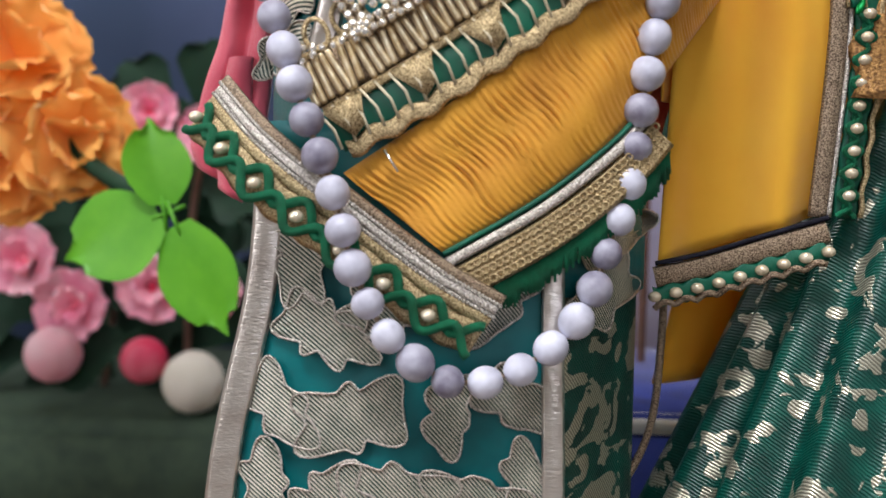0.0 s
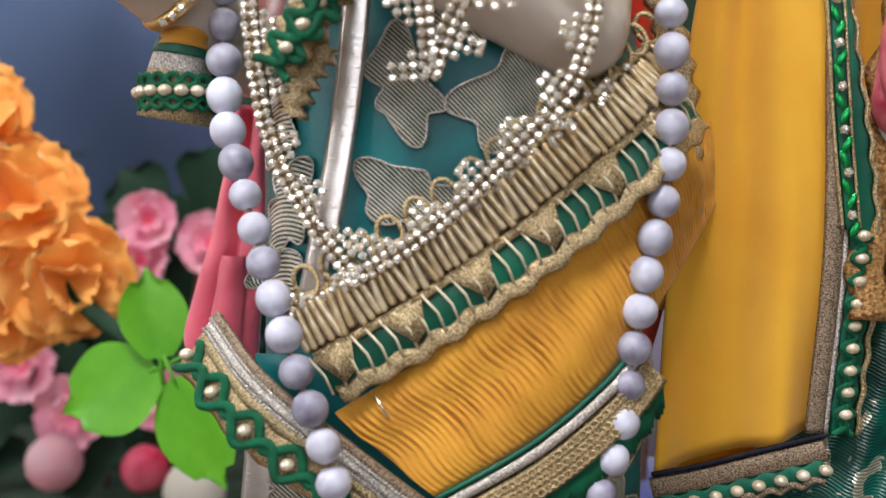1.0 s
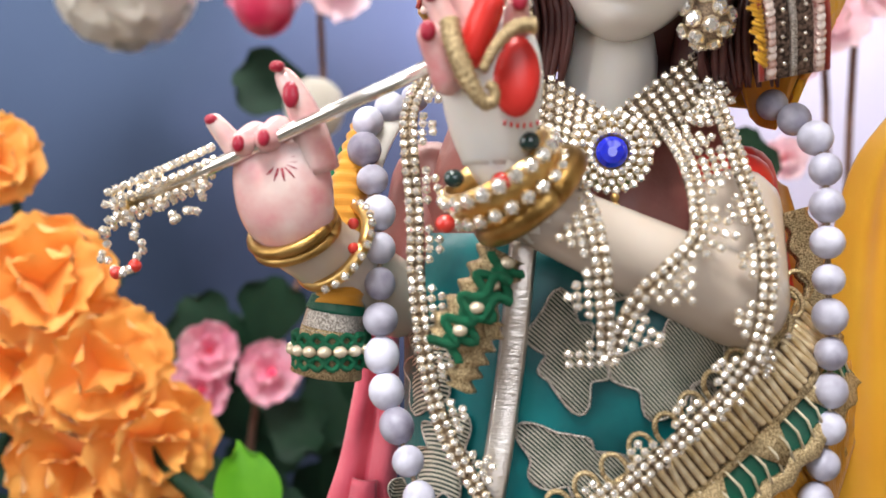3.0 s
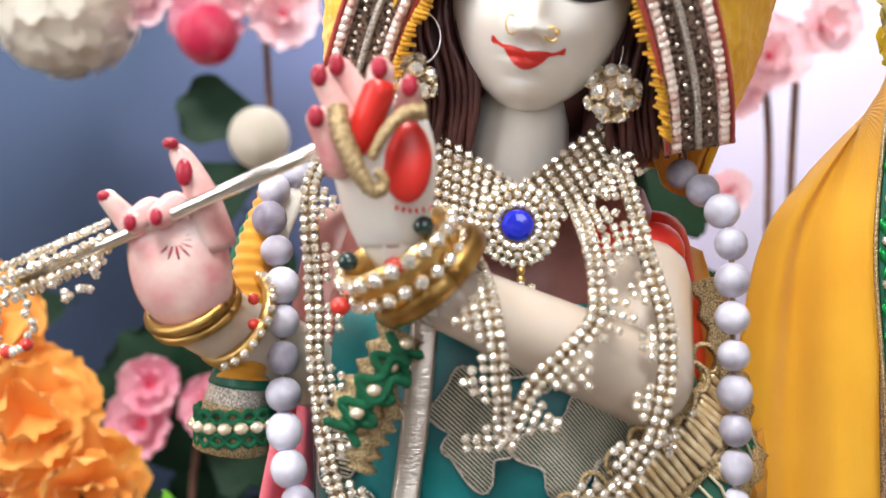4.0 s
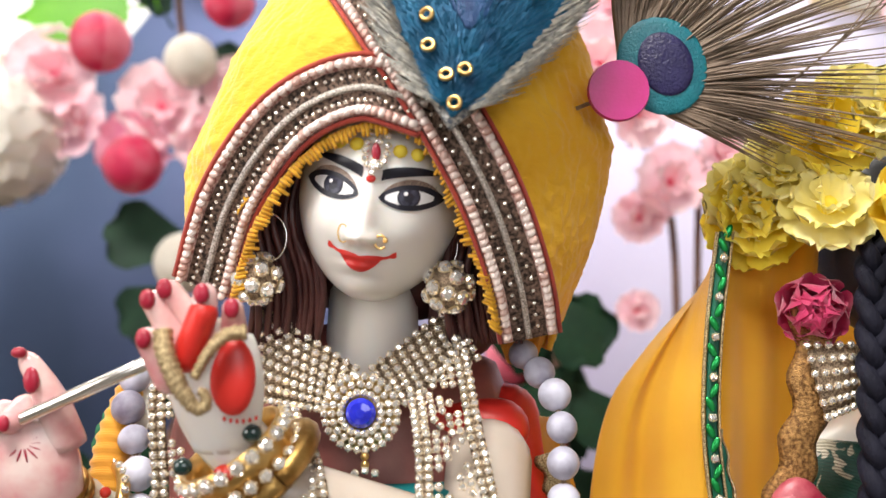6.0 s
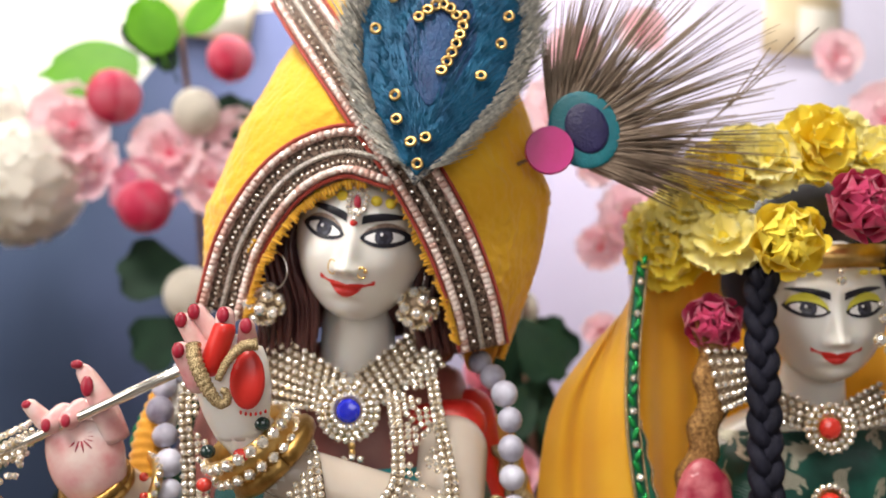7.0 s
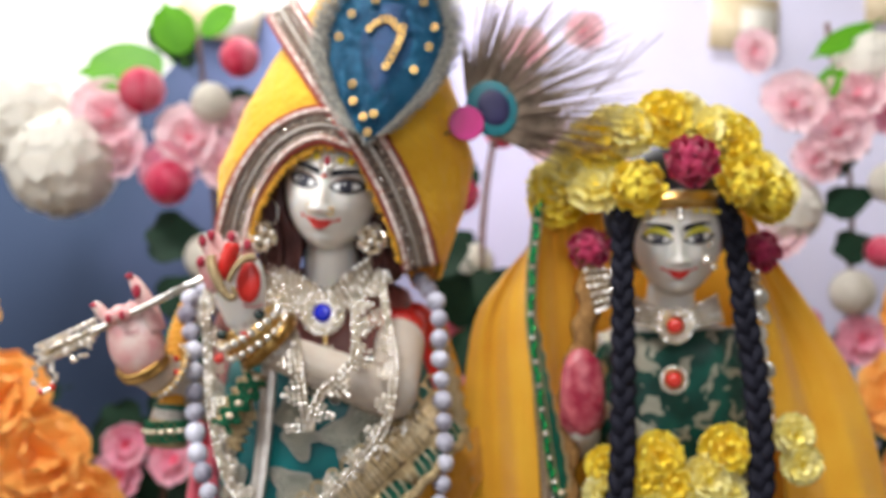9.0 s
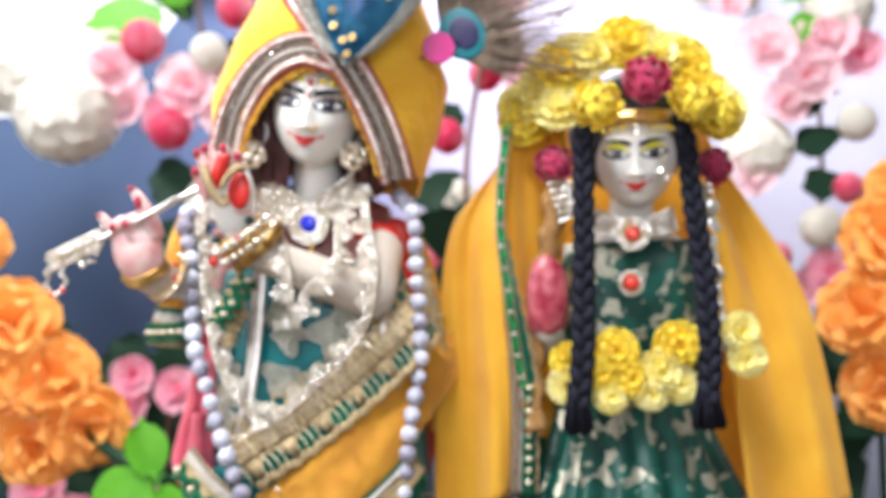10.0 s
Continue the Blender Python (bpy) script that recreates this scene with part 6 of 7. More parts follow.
    for k in range(3):
        a = -0.6 - 0.09 * k
        d = d0 * math.cos(a) + s0 * math.sin(a)
        tube(bm, spline([base, base + d * 0.03, base + d0 * 0.06 - s0 * 0.012, base + d0 * (0.09 + 0.01 * k) + s0 * 0.004], 16), 0.0003, 4)
    tagged(part("vane", bm, BARB_BROWN, f, "long loose brown barbs"), kind="stuff")
    bm = bmesh.new()
    tube(bm, [base + Vector((-0.014, 0.004, -0.004)), base + d0 * 0.03], 0.0007, 6)
    part("quill", bm, BARB_BROWN, f)
    bm = bmesh.new()
    bmesh.ops.create_cone(bm, cap_ends=True, segments=26, radius1=0.0092, radius2=0.0088, depth=0.0016, matrix=Matrix.Translation((0.0855, 0.2475, 0.5025)) @ pose(0, 0, 0, 90))
    part("foil_disc", bm, MAGENTA, f, "magenta foil disc", False)


turban_crest()


# ---- flowers: petals, blooms, buds, leaves ----
def petal_mesh(name, mat, w, l, cup, curl, ruffle=0.0, seed=0, point=0.0):
    rnd = random.Random(seed)
    ph = rnd.uniform(0, 6)
    bm = bmesh.new()
    nu, nv = (8, 8) if not point else (12, 6)
    rows = []
    for i in range(nu + 1):
        u = i / nu
        row = []
        for j in range(nv + 1):
            v = 2 * j / nv - 1
            if point:
                width = w * (0.10 + 0.90 * math.sin(math.pi * (0.10 + 0.89 * u)))
            else:
                width = w * (0.25 + 0.75 * min(1.0, 1.6 * u)) * max(0.0, 1 - max(0.0, (u - 0.62) / 0.40) ** 2.2) ** 0.5
            z = cup * v * v * u + curl * u * u + ruffle * math.sin(5.5 * v + ph + 4 * u) * u * u
            row.append((v * width, u * l * (1 - 0.10 * v * v * (u > 0.9)) + ruffle * 0.6 * math.sin(7 * v + ph) * u, z))
        rows.append(row)
    top = loft(bm, rows, False)
    return shared(name, bm, mat)


def facing(at, way, roll=0.0):
    return Matrix.Translation(at) @ Vector(way).to_track_quat("Z", "Y").to_matrix().to_4x4() @ pose(0, 0, 0, 0, 0, roll)


def bloom(name, label, category, group, petals, rings, core=None, core_mat=None, core_r=0.0):
    """A flower at the origin that opens towards +z. rings: how many petals, their lean from the axis, their size."""
    f = thing(name, label, category, group)
    k = 0
    for count, lean, size, lift in rings:
        for i in range(count):
            a = 360 * i / count + 31 * k + random.uniform(-9, 9)
            piece("petal", petals[(k + i) % len(petals)], f, Matrix.Translation((0, 0, lift)) @ pose(0, 0, 0, 0, 0, a) @ pose(0, 0, 0, 90 - lean + random.uniform(-8, 8), 0, 0) @ Matrix.Diagonal((size, size, size, 1)))
        k += 1
    if core_r:
        bm = bmesh.new()
        ball(bm, (0, 0, core_r * 0.5), core_r, 0, 12, 8)
        part("centre", bm, core_mat, f)
    return f


def fit_to_view(p):
    """The side garlands, well behind the statues, before the sheet: a plan spot scaled about camera positions to fit
    the camera's view, and its scale.
    """
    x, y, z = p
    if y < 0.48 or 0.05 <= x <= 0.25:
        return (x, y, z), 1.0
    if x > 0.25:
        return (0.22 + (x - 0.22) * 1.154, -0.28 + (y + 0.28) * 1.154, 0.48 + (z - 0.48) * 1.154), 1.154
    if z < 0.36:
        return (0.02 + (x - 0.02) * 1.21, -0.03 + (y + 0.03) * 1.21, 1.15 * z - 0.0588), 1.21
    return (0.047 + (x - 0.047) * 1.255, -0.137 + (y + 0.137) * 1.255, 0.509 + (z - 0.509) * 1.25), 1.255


def scatter(first, places, base_r):
    """Copies of a bloom: places are (x, y, z, radius, facing)."""
    for k, (x, y, z, r, way) in enumerate(places):
        (x, y, z), grow = fit_to_view((x, y, z))
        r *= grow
        m = facing((x, y, z), way, random.uniform(0, 360)) @ Matrix.Scale(r / base_r, 4)
        if k == 0:
            first.matrix_world = m
        else:
            c = copy_thing(first, Matrix.Identity(4))
            c.matrix_world = m


def orange_flowers():
    P = [petal_mesh("petal", ORANGE_PETAL, 0.0165, 0.025, 0.002, 0.002, 0.0018, s) for s in range(3)]
    f = bloom("marigold", "ruffled orange cloth marigold beside the statues", "flower", "orange marigolds", P, ((6, 84, 1.05, 0), (5, 62, 0.92, 0.001), (3, 36, 0.75, 0.002)))
    scatter(f, [(-0.252, 0.440, 0.358, 0.036, (0.5, -1, 0.3)), (-0.224, 0.440, 0.316, 0.036, (0.6, -1, 0.2)), (-0.200, 0.446, 0.279, 0.033, (0.7, -1, -0.2)), (-0.268, 0.446, 0.318, 0.036, (0.2, -1, 0.1)), (-0.240, 0.452, 0.268, 0.036, (0.3, -1, -0.3)), (-0.283, 0.450, 0.420, 0.025, (0.6, -1, 0.2)),
                (0.408, 0.440, 0.392, 0.036, (-0.5, -1, 0.2)), (0.386, 0.440, 0.338, 0.034, (-0.6, -1, 0.1)), (0.402, 0.446, 0.284, 0.034, (-0.4, -1, -0.1)), (0.420, 0.452, 0.432, 0.022, (-0.4, -1, 0.4))], 0.026)


def leaves():
    L = petal_mesh("blade", LEAF, 0.016, 0.036, 0.003, -0.004, 0.001, 5, 1.0)
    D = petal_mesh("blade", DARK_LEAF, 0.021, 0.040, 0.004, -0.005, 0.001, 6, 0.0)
    B = petal_mesh("blade", LEAF, 0.019, 0.040, 0.003, -0.004, 0.001, 7, 1.0)

    def sprig(blade, mat, spots, label, joint=None):
        for k, (at, to, size, tilt) in enumerate(spots):
            f = thing("leaf", label, "leaf", label.split(" ")[0] + " leaves", at=(0, 0, 0))
            (at, grow), (to, _) = fit_to_view(at), fit_to_view(to)
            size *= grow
            d = Vector(to) - Vector(at)
            y = d.normalized()
            n = Vector((tilt, -1, 0.25))
            n = (n - y * n.dot(y)).normalized()
            x = y.cross(n)
            m = Matrix((x, y, n)).transposed().to_4x4()
            piece("blade", blade, f, Matrix.Translation(at) @ m @ Matrix.Diagonal((size, d.length / 0.038, 1, 1)))
            bm = bmesh.new()
            tube(bm, [Vector(at) - y * 0.012, Vector(at), Vector(at) + d * 0.10], [0.0012, 0.001, 0.0004], 6)
            part("stalk", bm, mat, f)

    sprig(L, LEAF, [((-0.137, 0.406, 0.246), (-0.147, 0.416, 0.290), 1.0, 0.6)], "bright green upright artificial leaf near the robe")
    sprig(B, LEAF, [((-0.138, 0.406, 0.241), (-0.180, 0.400, 0.222), 1.15, 0.0), ((-0.130, 0.404, 0.237), (-0.107, 0.398, 0.190), 1.0, -0.2)], "bright green rounded artificial leaf near the robe")
    sprig(B, LEAF, [((-0.150, 0.50, 0.628), (-0.210, 0.49, 0.622), 1.1, 0.0), ((-0.135, 0.50, 0.635), (-0.145, 0.49, 0.672), 0.9, 0.2), ((-0.120, 0.50, 0.65), (-0.09, 0.49, 0.668), 0.6, 0.2), ((0.40, 0.50, 0.60), (0.372, 0.49, 0.565), 0.5, 0), ((0.425, 0.50, 0.63), (0.375, 0.49, 0.605), 0.5, 0)], "bright green artificial leaf in the flower garland")
    # random near-black filler leaves, added to darken the gaps behind the blossoms
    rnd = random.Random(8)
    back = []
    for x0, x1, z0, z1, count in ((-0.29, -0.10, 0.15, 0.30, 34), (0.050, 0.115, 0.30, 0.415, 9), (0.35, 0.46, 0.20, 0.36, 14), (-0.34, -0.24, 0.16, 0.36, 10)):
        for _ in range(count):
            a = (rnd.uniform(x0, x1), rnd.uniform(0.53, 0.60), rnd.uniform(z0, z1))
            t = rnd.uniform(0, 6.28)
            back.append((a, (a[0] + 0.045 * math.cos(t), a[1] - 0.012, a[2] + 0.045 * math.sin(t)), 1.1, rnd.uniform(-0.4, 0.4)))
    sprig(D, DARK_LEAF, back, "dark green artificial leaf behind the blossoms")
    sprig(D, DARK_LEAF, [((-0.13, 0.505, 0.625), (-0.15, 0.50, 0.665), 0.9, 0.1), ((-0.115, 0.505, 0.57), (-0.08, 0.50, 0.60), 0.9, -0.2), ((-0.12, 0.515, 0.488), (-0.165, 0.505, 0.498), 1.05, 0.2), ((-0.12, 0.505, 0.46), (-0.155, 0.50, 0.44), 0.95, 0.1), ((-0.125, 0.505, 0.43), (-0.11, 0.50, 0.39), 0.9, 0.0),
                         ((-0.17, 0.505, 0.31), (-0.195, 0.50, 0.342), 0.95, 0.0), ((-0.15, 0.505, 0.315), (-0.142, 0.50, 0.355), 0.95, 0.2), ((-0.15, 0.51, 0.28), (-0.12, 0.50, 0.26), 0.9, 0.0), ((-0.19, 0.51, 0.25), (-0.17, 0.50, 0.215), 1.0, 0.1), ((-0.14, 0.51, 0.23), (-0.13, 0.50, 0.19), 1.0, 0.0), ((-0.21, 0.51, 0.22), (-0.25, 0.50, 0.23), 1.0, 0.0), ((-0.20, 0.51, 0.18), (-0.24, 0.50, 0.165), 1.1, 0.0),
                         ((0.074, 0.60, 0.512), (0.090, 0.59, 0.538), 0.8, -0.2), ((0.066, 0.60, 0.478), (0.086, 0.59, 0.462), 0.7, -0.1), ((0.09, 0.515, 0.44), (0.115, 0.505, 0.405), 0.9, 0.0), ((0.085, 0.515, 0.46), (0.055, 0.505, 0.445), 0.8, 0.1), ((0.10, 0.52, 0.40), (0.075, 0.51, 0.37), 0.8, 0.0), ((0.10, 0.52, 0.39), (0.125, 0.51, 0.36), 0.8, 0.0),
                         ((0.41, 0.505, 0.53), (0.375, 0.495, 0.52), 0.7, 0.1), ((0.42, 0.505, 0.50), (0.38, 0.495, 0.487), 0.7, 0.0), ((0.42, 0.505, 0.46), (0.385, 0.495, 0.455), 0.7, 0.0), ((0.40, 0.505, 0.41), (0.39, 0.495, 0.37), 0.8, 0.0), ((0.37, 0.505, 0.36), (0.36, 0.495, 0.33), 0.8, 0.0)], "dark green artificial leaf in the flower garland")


def blossoms():
    A = [petal_mesh("petal", PINK_PETAL, 0.0125, 0.024, 0.003, 0.004, 0.0012, s) for s in (11, 12)]
    f = bloom("blossom", "deep pink artificial cherry blossom", "flower", "pink blossoms", A, ((5, 70, 1.0, 0), (4, 40, 0.75, 0.001)), None, RED_BUD, 0.004)
    scatter(f, [(-0.225, 0.505, 0.200, 0.026, (0.1, -1, 0.1)), (-0.180, 0.505, 0.212, 0.024, (0.2, -1, 0)), (-0.185, 0.505, 0.290, 0.024, (0, -1, 0.2)), (-0.180, 0.500, 0.314, 0.020, (0.3, -1, 0.2)), (-0.145, 0.505, 0.300, 0.022, (-0.1, -1, 0.3)), (-0.255, 0.505, 0.225, 0.026, (0.1, -1, 0.3)), (-0.145, 0.500, 0.545, 0.026, (0.1, -1, -0.2)), (0.085, 0.53, 0.345, 0.020, (0, -1, 0)), (0.400, 0.500, 0.385, 0.024, (-0.2, -1, 0.1)), (0.375, 0.505, 0.372, 0.020, (-0.3, -1, 0)), (0.425, 0.50, 0.36, 0.026, (-0.2, -1, 0)), (-0.14, 0.50, 0.205, 0.018, (0, -1, 0.4)), (0.435, 0.50, 0.56, 0.024, (-0.3, -1, 0))], 0.025)
    B = [petal_mesh("petal", PALE_PINK_PETAL, 0.0125, 0.024, 0.003, 0.004, 0.0012, s) for s in (21, 22)]
    f = bloom("blossom", "pale pink artificial cherry blossom", "flower", "pale pink blossoms", B, ((5, 72, 1.0, 0), (4, 42, 0.75, 0.001)), None, RED_BUD, 0.003)
    scatter(f, [(-0.130, 0.500, 0.568, 0.030, (0.1, -1, 0.1)), (-0.192, 0.500, 0.588, 0.032, (0.2, -1, 0.1)), (-0.180, 0.505, 0.560, 0.026, (-0.2, -1, 0)), (-0.105, 0.505, 0.548, 0.026, (0.2, -1, 0)), (-0.090, 0.505, 0.578, 0.022, (0.2, -1, 0.3)), (0.180, 0.610, 0.515, 0.030, (0, -1, 0.1)), (0.160, 0.612, 0.492, 0.022, (-0.2, -1, 0)), (0.215, 0.612, 0.535, 0.026, (0.2, -1, 0)), (0.126, 0.550, 0.580, 0.032, (0, -1, 0.1)), (0.150, 0.560, 0.552, 0.026, (0.2, -1, 0)), (0.14, 0.57, 0.625, 0.026, (0, -1, 0.2)), (0.195, 0.60, 0.65, 0.022, (0, -1, 0)),
                (0.360, 0.500, 0.568, 0.030, (-0.2, -1, 0.1)), (0.392, 0.500, 0.545, 0.030, (-0.1, -1, 0)), (0.372, 0.500, 0.525, 0.024, (0.1, -1, 0)), (0.410, 0.500, 0.575, 0.030, (-0.3, -1, 0.2)), (0.345, 0.510, 0.470, 0.024, (0, -1, 0)), (0.16, 0.63, 0.43, 0.018, (0, -1, 0)), (0.34, 0.53, 0.62, 0.022, (0, -1, 0))], 0.025)
    W = [petal_mesh("petal", WHITE_PETAL, 0.0105, 0.016, 0.001, -0.003, 0.0008, s) for s in (31, 32)]
    f = thing("hydrangea", "large soft cream artificial hydrangea", "flower", "cream hydrangeas")
    bm = bmesh.new()
    ball(bm, (0, 0, 0), 0.0275, 0, 20, 14)
    part("core", bm, WHITE_PETAL, f)
    for k in range(64):
        y = 1 - 2 * (k + 0.5) / 64
        r = math.sqrt(1 - y * y)
        a = 2.39996 * k
        d = Vector((r * math.cos(a), y, r * math.sin(a)))
        for q in range(2):
            piece("petal", W[q], f, Matrix.Translation(d * 0.0275) @ d.to_track_quat("Z", "Y").to_matrix().to_4x4() @ pose(0, 0, 0, 0, 0, random.uniform(0, 360)) @ pose(0, -0.004, 0, 14) @ Matrix.Scale(0.75, 4))
    scatter(f, [(-0.228, 0.500, 0.553, 0.044, (0.2, -1, 0)), (-0.265, 0.510, 0.592, 0.044, (0.3, -1, 0.1)), (0.355, 0.515, 0.490, 0.030, (0, -1, 0)), (0.425, 0.51, 0.60, 0.030, (-0.3, -1, 0))], 0.032)


def buds():
    for x, y, z, r, mat, label in ((-0.163, 0.49, 0.605, 0.0165, RED_BUD, "round coral artificial bud"), (-0.091, 0.50, 0.630, 0.0145, RED_BUD, "round coral artificial bud"), (-0.111, 0.49, 0.593, 0.0145, WHITE_PETAL, "round cream artificial bud"), (-0.143, 0.485, 0.533, 0.0160, RED_BUD, "round coral artificial bud"), (-0.117, 0.495, 0.477, 0.0165, WHITE_PETAL, "round cream artificial bud"),
                                   (-0.152, 0.49, 0.158, 0.0165, WHITE_PETAL, "round cream artificial bud"), (-0.180, 0.49, 0.170, 0.0125, RED_BUD, "round coral artificial bud"), (-0.232, 0.49, 0.172, 0.0150, PALE_PINK_PETAL, "round pale pink artificial bud"), (0.089, 0.55, 0.447, 0.0165, WHITE_PETAL, "round cream artificial bud"), (0.073, 0.59, 0.404, 0.0185, RED_BUD, "round coral artificial bud"), (0.081, 0.60, 0.512, 0.016, RED_BUD, "round coral artificial bud"), (0.119, 0.60, 0.568, 0.016, RED_BUD, "round coral artificial bud"),
                                   (0.394, 0.495, 0.422, 0.0165, WHITE_PETAL, "round cream artificial bud"), (0.428, 0.495, 0.505, 0.015, WHITE_PETAL, "round cream artificial bud"), (0.418, 0.495, 0.452, 0.012, RED_BUD, "round coral artificial bud"), (0.36, 0.50, 0.40, 0.011, RED_BUD, "round coral artificial bud")):
        b = thing("flower_bud", label, "bud", "round buds", at=(0, 0, 0))
        (x, y, z), grow = fit_to_view((x, y, z))
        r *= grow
        for k in range(3):
            bm = bmesh.new()
            m = pose(0, 0, 0, 0, 0, 120 * k)
            ring = []
            for i in range(11):
                t = math.pi * i / 10
                row = []
                for j in range(9):
                    a = math.radians(-75 + 150 * j / 8)
                    q = r * (1 + 0.05 * math.cos(a * 1.2))
                    row.append(Vector((x, y, z)) + m @ Vector((q * math.sin(t) * math.cos(a), q * math.sin(t) * math.sin(a), q * 1.02 * math.cos(t))))
                ring.append(row)
            loft(bm, ring, False)
            bmesh.ops.solidify(bm, geom=list(bm.faces), thickness=r * 0.08)
            part("petal", bm, mat, b)
    # stems of the garlands
    for k, pts in enumerate(([(-0.17, 0.53, 0.145), (-0.16, 0.525, 0.28), (-0.12, 0.525, 0.42), (-0.12, 0.525, 0.55), (-0.13, 0.525, 0.66)], [(-0.22, 0.53, 0.145), (-0.21, 0.53, 0.22), (-0.19, 0.53, 0.32)], [(0.10, 0.55, 0.0), (0.10, 0.54, 0.3), (0.095, 0.535, 0.44), (0.11, 0.57, 0.55), (0.14, 0.585, 0.64)], [(0.182, 0.63, 0.0), (0.184, 0.625, 0.3), (0.186, 0.625, 0.46), (0.18, 0.625, 0.52)], [(0.205, 0.63, 0.145), (0.20, 0.625, 0.4), (0.205, 0.625, 0.54)], [(0.40, 0.54, 0.145), (0.40, 0.53, 0.36), (0.41, 0.525, 0.50), (0.40, 0.525, 0.64)], [(-0.31, 0.485, 0.0), (-0.305, 0.482, 0.2), (-0.275, 0.475, 0.32), (-0.283, 0.47, 0.41)], [(0.405, 0.475, 0.0), (0.405, 0.47, 0.25), (0.415, 0.465, 0.43)], [(-0.24, 0.475, 0.31), (-0.19, 0.44, 0.268), (-0.136, 0.409, 0.243)])):
        s = thing("wired_branch", "thin wired branch carrying the artificial flowers", "branch", "wired branches")
        bm = bmesh.new()
        tube(bm, spline([fit_to_view(p)[0] for p in pts], 30), 0.0026 if k < 8 else 0.0045, 8)
        part("wire", bm, STEM if k < 6 else DARK_LEAF, s)


# ---- the second statue ----
HEAD2 = Matrix.Translation((0.1975, 0.2860, 0.4415)) @ pose(0, 0, 0, 6, 1.5, -9)


def second_statue():
    bm = bmesh.new()
    head_mesh(bm, HEAD2, 0.92, 0.0034)
    limb(bm, (0.196, 0.298, 0.418), (0.195, 0.302, 0.395), 0.0125, 0.0145)
    loft(bm, [ell(0.192, 0.322, 0.040, 0.034, 0.0), ell(0.192, 0.322, 0.036, 0.033, 0.30), ell(0.193, 0.318, 0.044, 0.032, 0.36), ell(0.194, 0.314, 0.044, 0.028, 0.388), ell(0.195, 0.312, 0.015, 0.014, 0.402)], True, True, 0)
    for sx in (-1, 1):
        limb(bm, (0.194 + sx * 0.044, 0.312, 0.382), (0.194 + sx * 0.052, 0.300, 0.335), 0.013, 0.0115)
    limb(bm, (0.142, 0.300, 0.335), (0.141, 0.278, 0.345), 0.0115, 0.0095)
    # raised palm
    limb(bm, (0.141, 0.274, 0.350), (0.1415, 0.270, 0.372), 0.0125, 0.0110, 9, flat=0.5)
    ball(bm, (0.1410, 0.2690, 0.3625), (0.0118, 0.0058, 0.0230), 9, 20, 14)
    for k in range(14):
        a = k * 2.4
        r = 0.0020 * math.sqrt(k + 0.5)
        ball(bm, (0.1413 + r * math.cos(a), 0.2636 + 0.00010 * k, 0.361 + 1.6 * r * math.sin(a)), (0.0014, 0.0003, 0.0016), 7, 8, 6)
    # painted hair
    ball(bm, (0.197, 0.300, 0.458), (0.037, 0.030, 0.037), 8)
    box(bm, (0.12, 0.26, 0.0), (0.27, 0.40, 0.03), 0.006)
    mats = [MARBLE, RED_PAINT, BLACK_PAINT, GREY_IRIS, EYE_WHITE, YELLOW_EYE, PINK_SKIN, DARK_RED, BLACK_PAINT, HENNA]
    tagged(finish("statue", bm, mats), "white marble statue with painted features and a raised palm", "statue")


def second_dress():
    d = thing("dress", "green brocade dress with a pleated skirt", "dress")
    bm = bmesh.new()
    rings = []
    for z in np.linspace(0.012, 0.315, 22):
        u = (0.315 - z) / 0.30
        rings.append(ell(0.186, 0.318, min(0.125, 0.036 + 0.130 * u), 0.040 + 0.050 * u ** 0.8, z, 160, 2.1, 0.035 + 0.02 * u, 21))
    loft(bm, rings)
    part("skirt", bm, GREEN_BROCADE, d, "pleated green brocade skirt with silver leaves")
    bm = bmesh.new()
    loft(bm, [ell(0.192, 0.318, 0.044, 0.040, 0.305, 48), ell(0.193, 0.316, 0.046, 0.040, 0.345, 48), ell(0.194, 0.314, 0.047, 0.037, 0.372, 48), ell(0.194, 0.314, 0.040, 0.030, 0.392, 48)])
    part("blouse", bm, GREEN_BROCADE, d, "green brocade blouse")


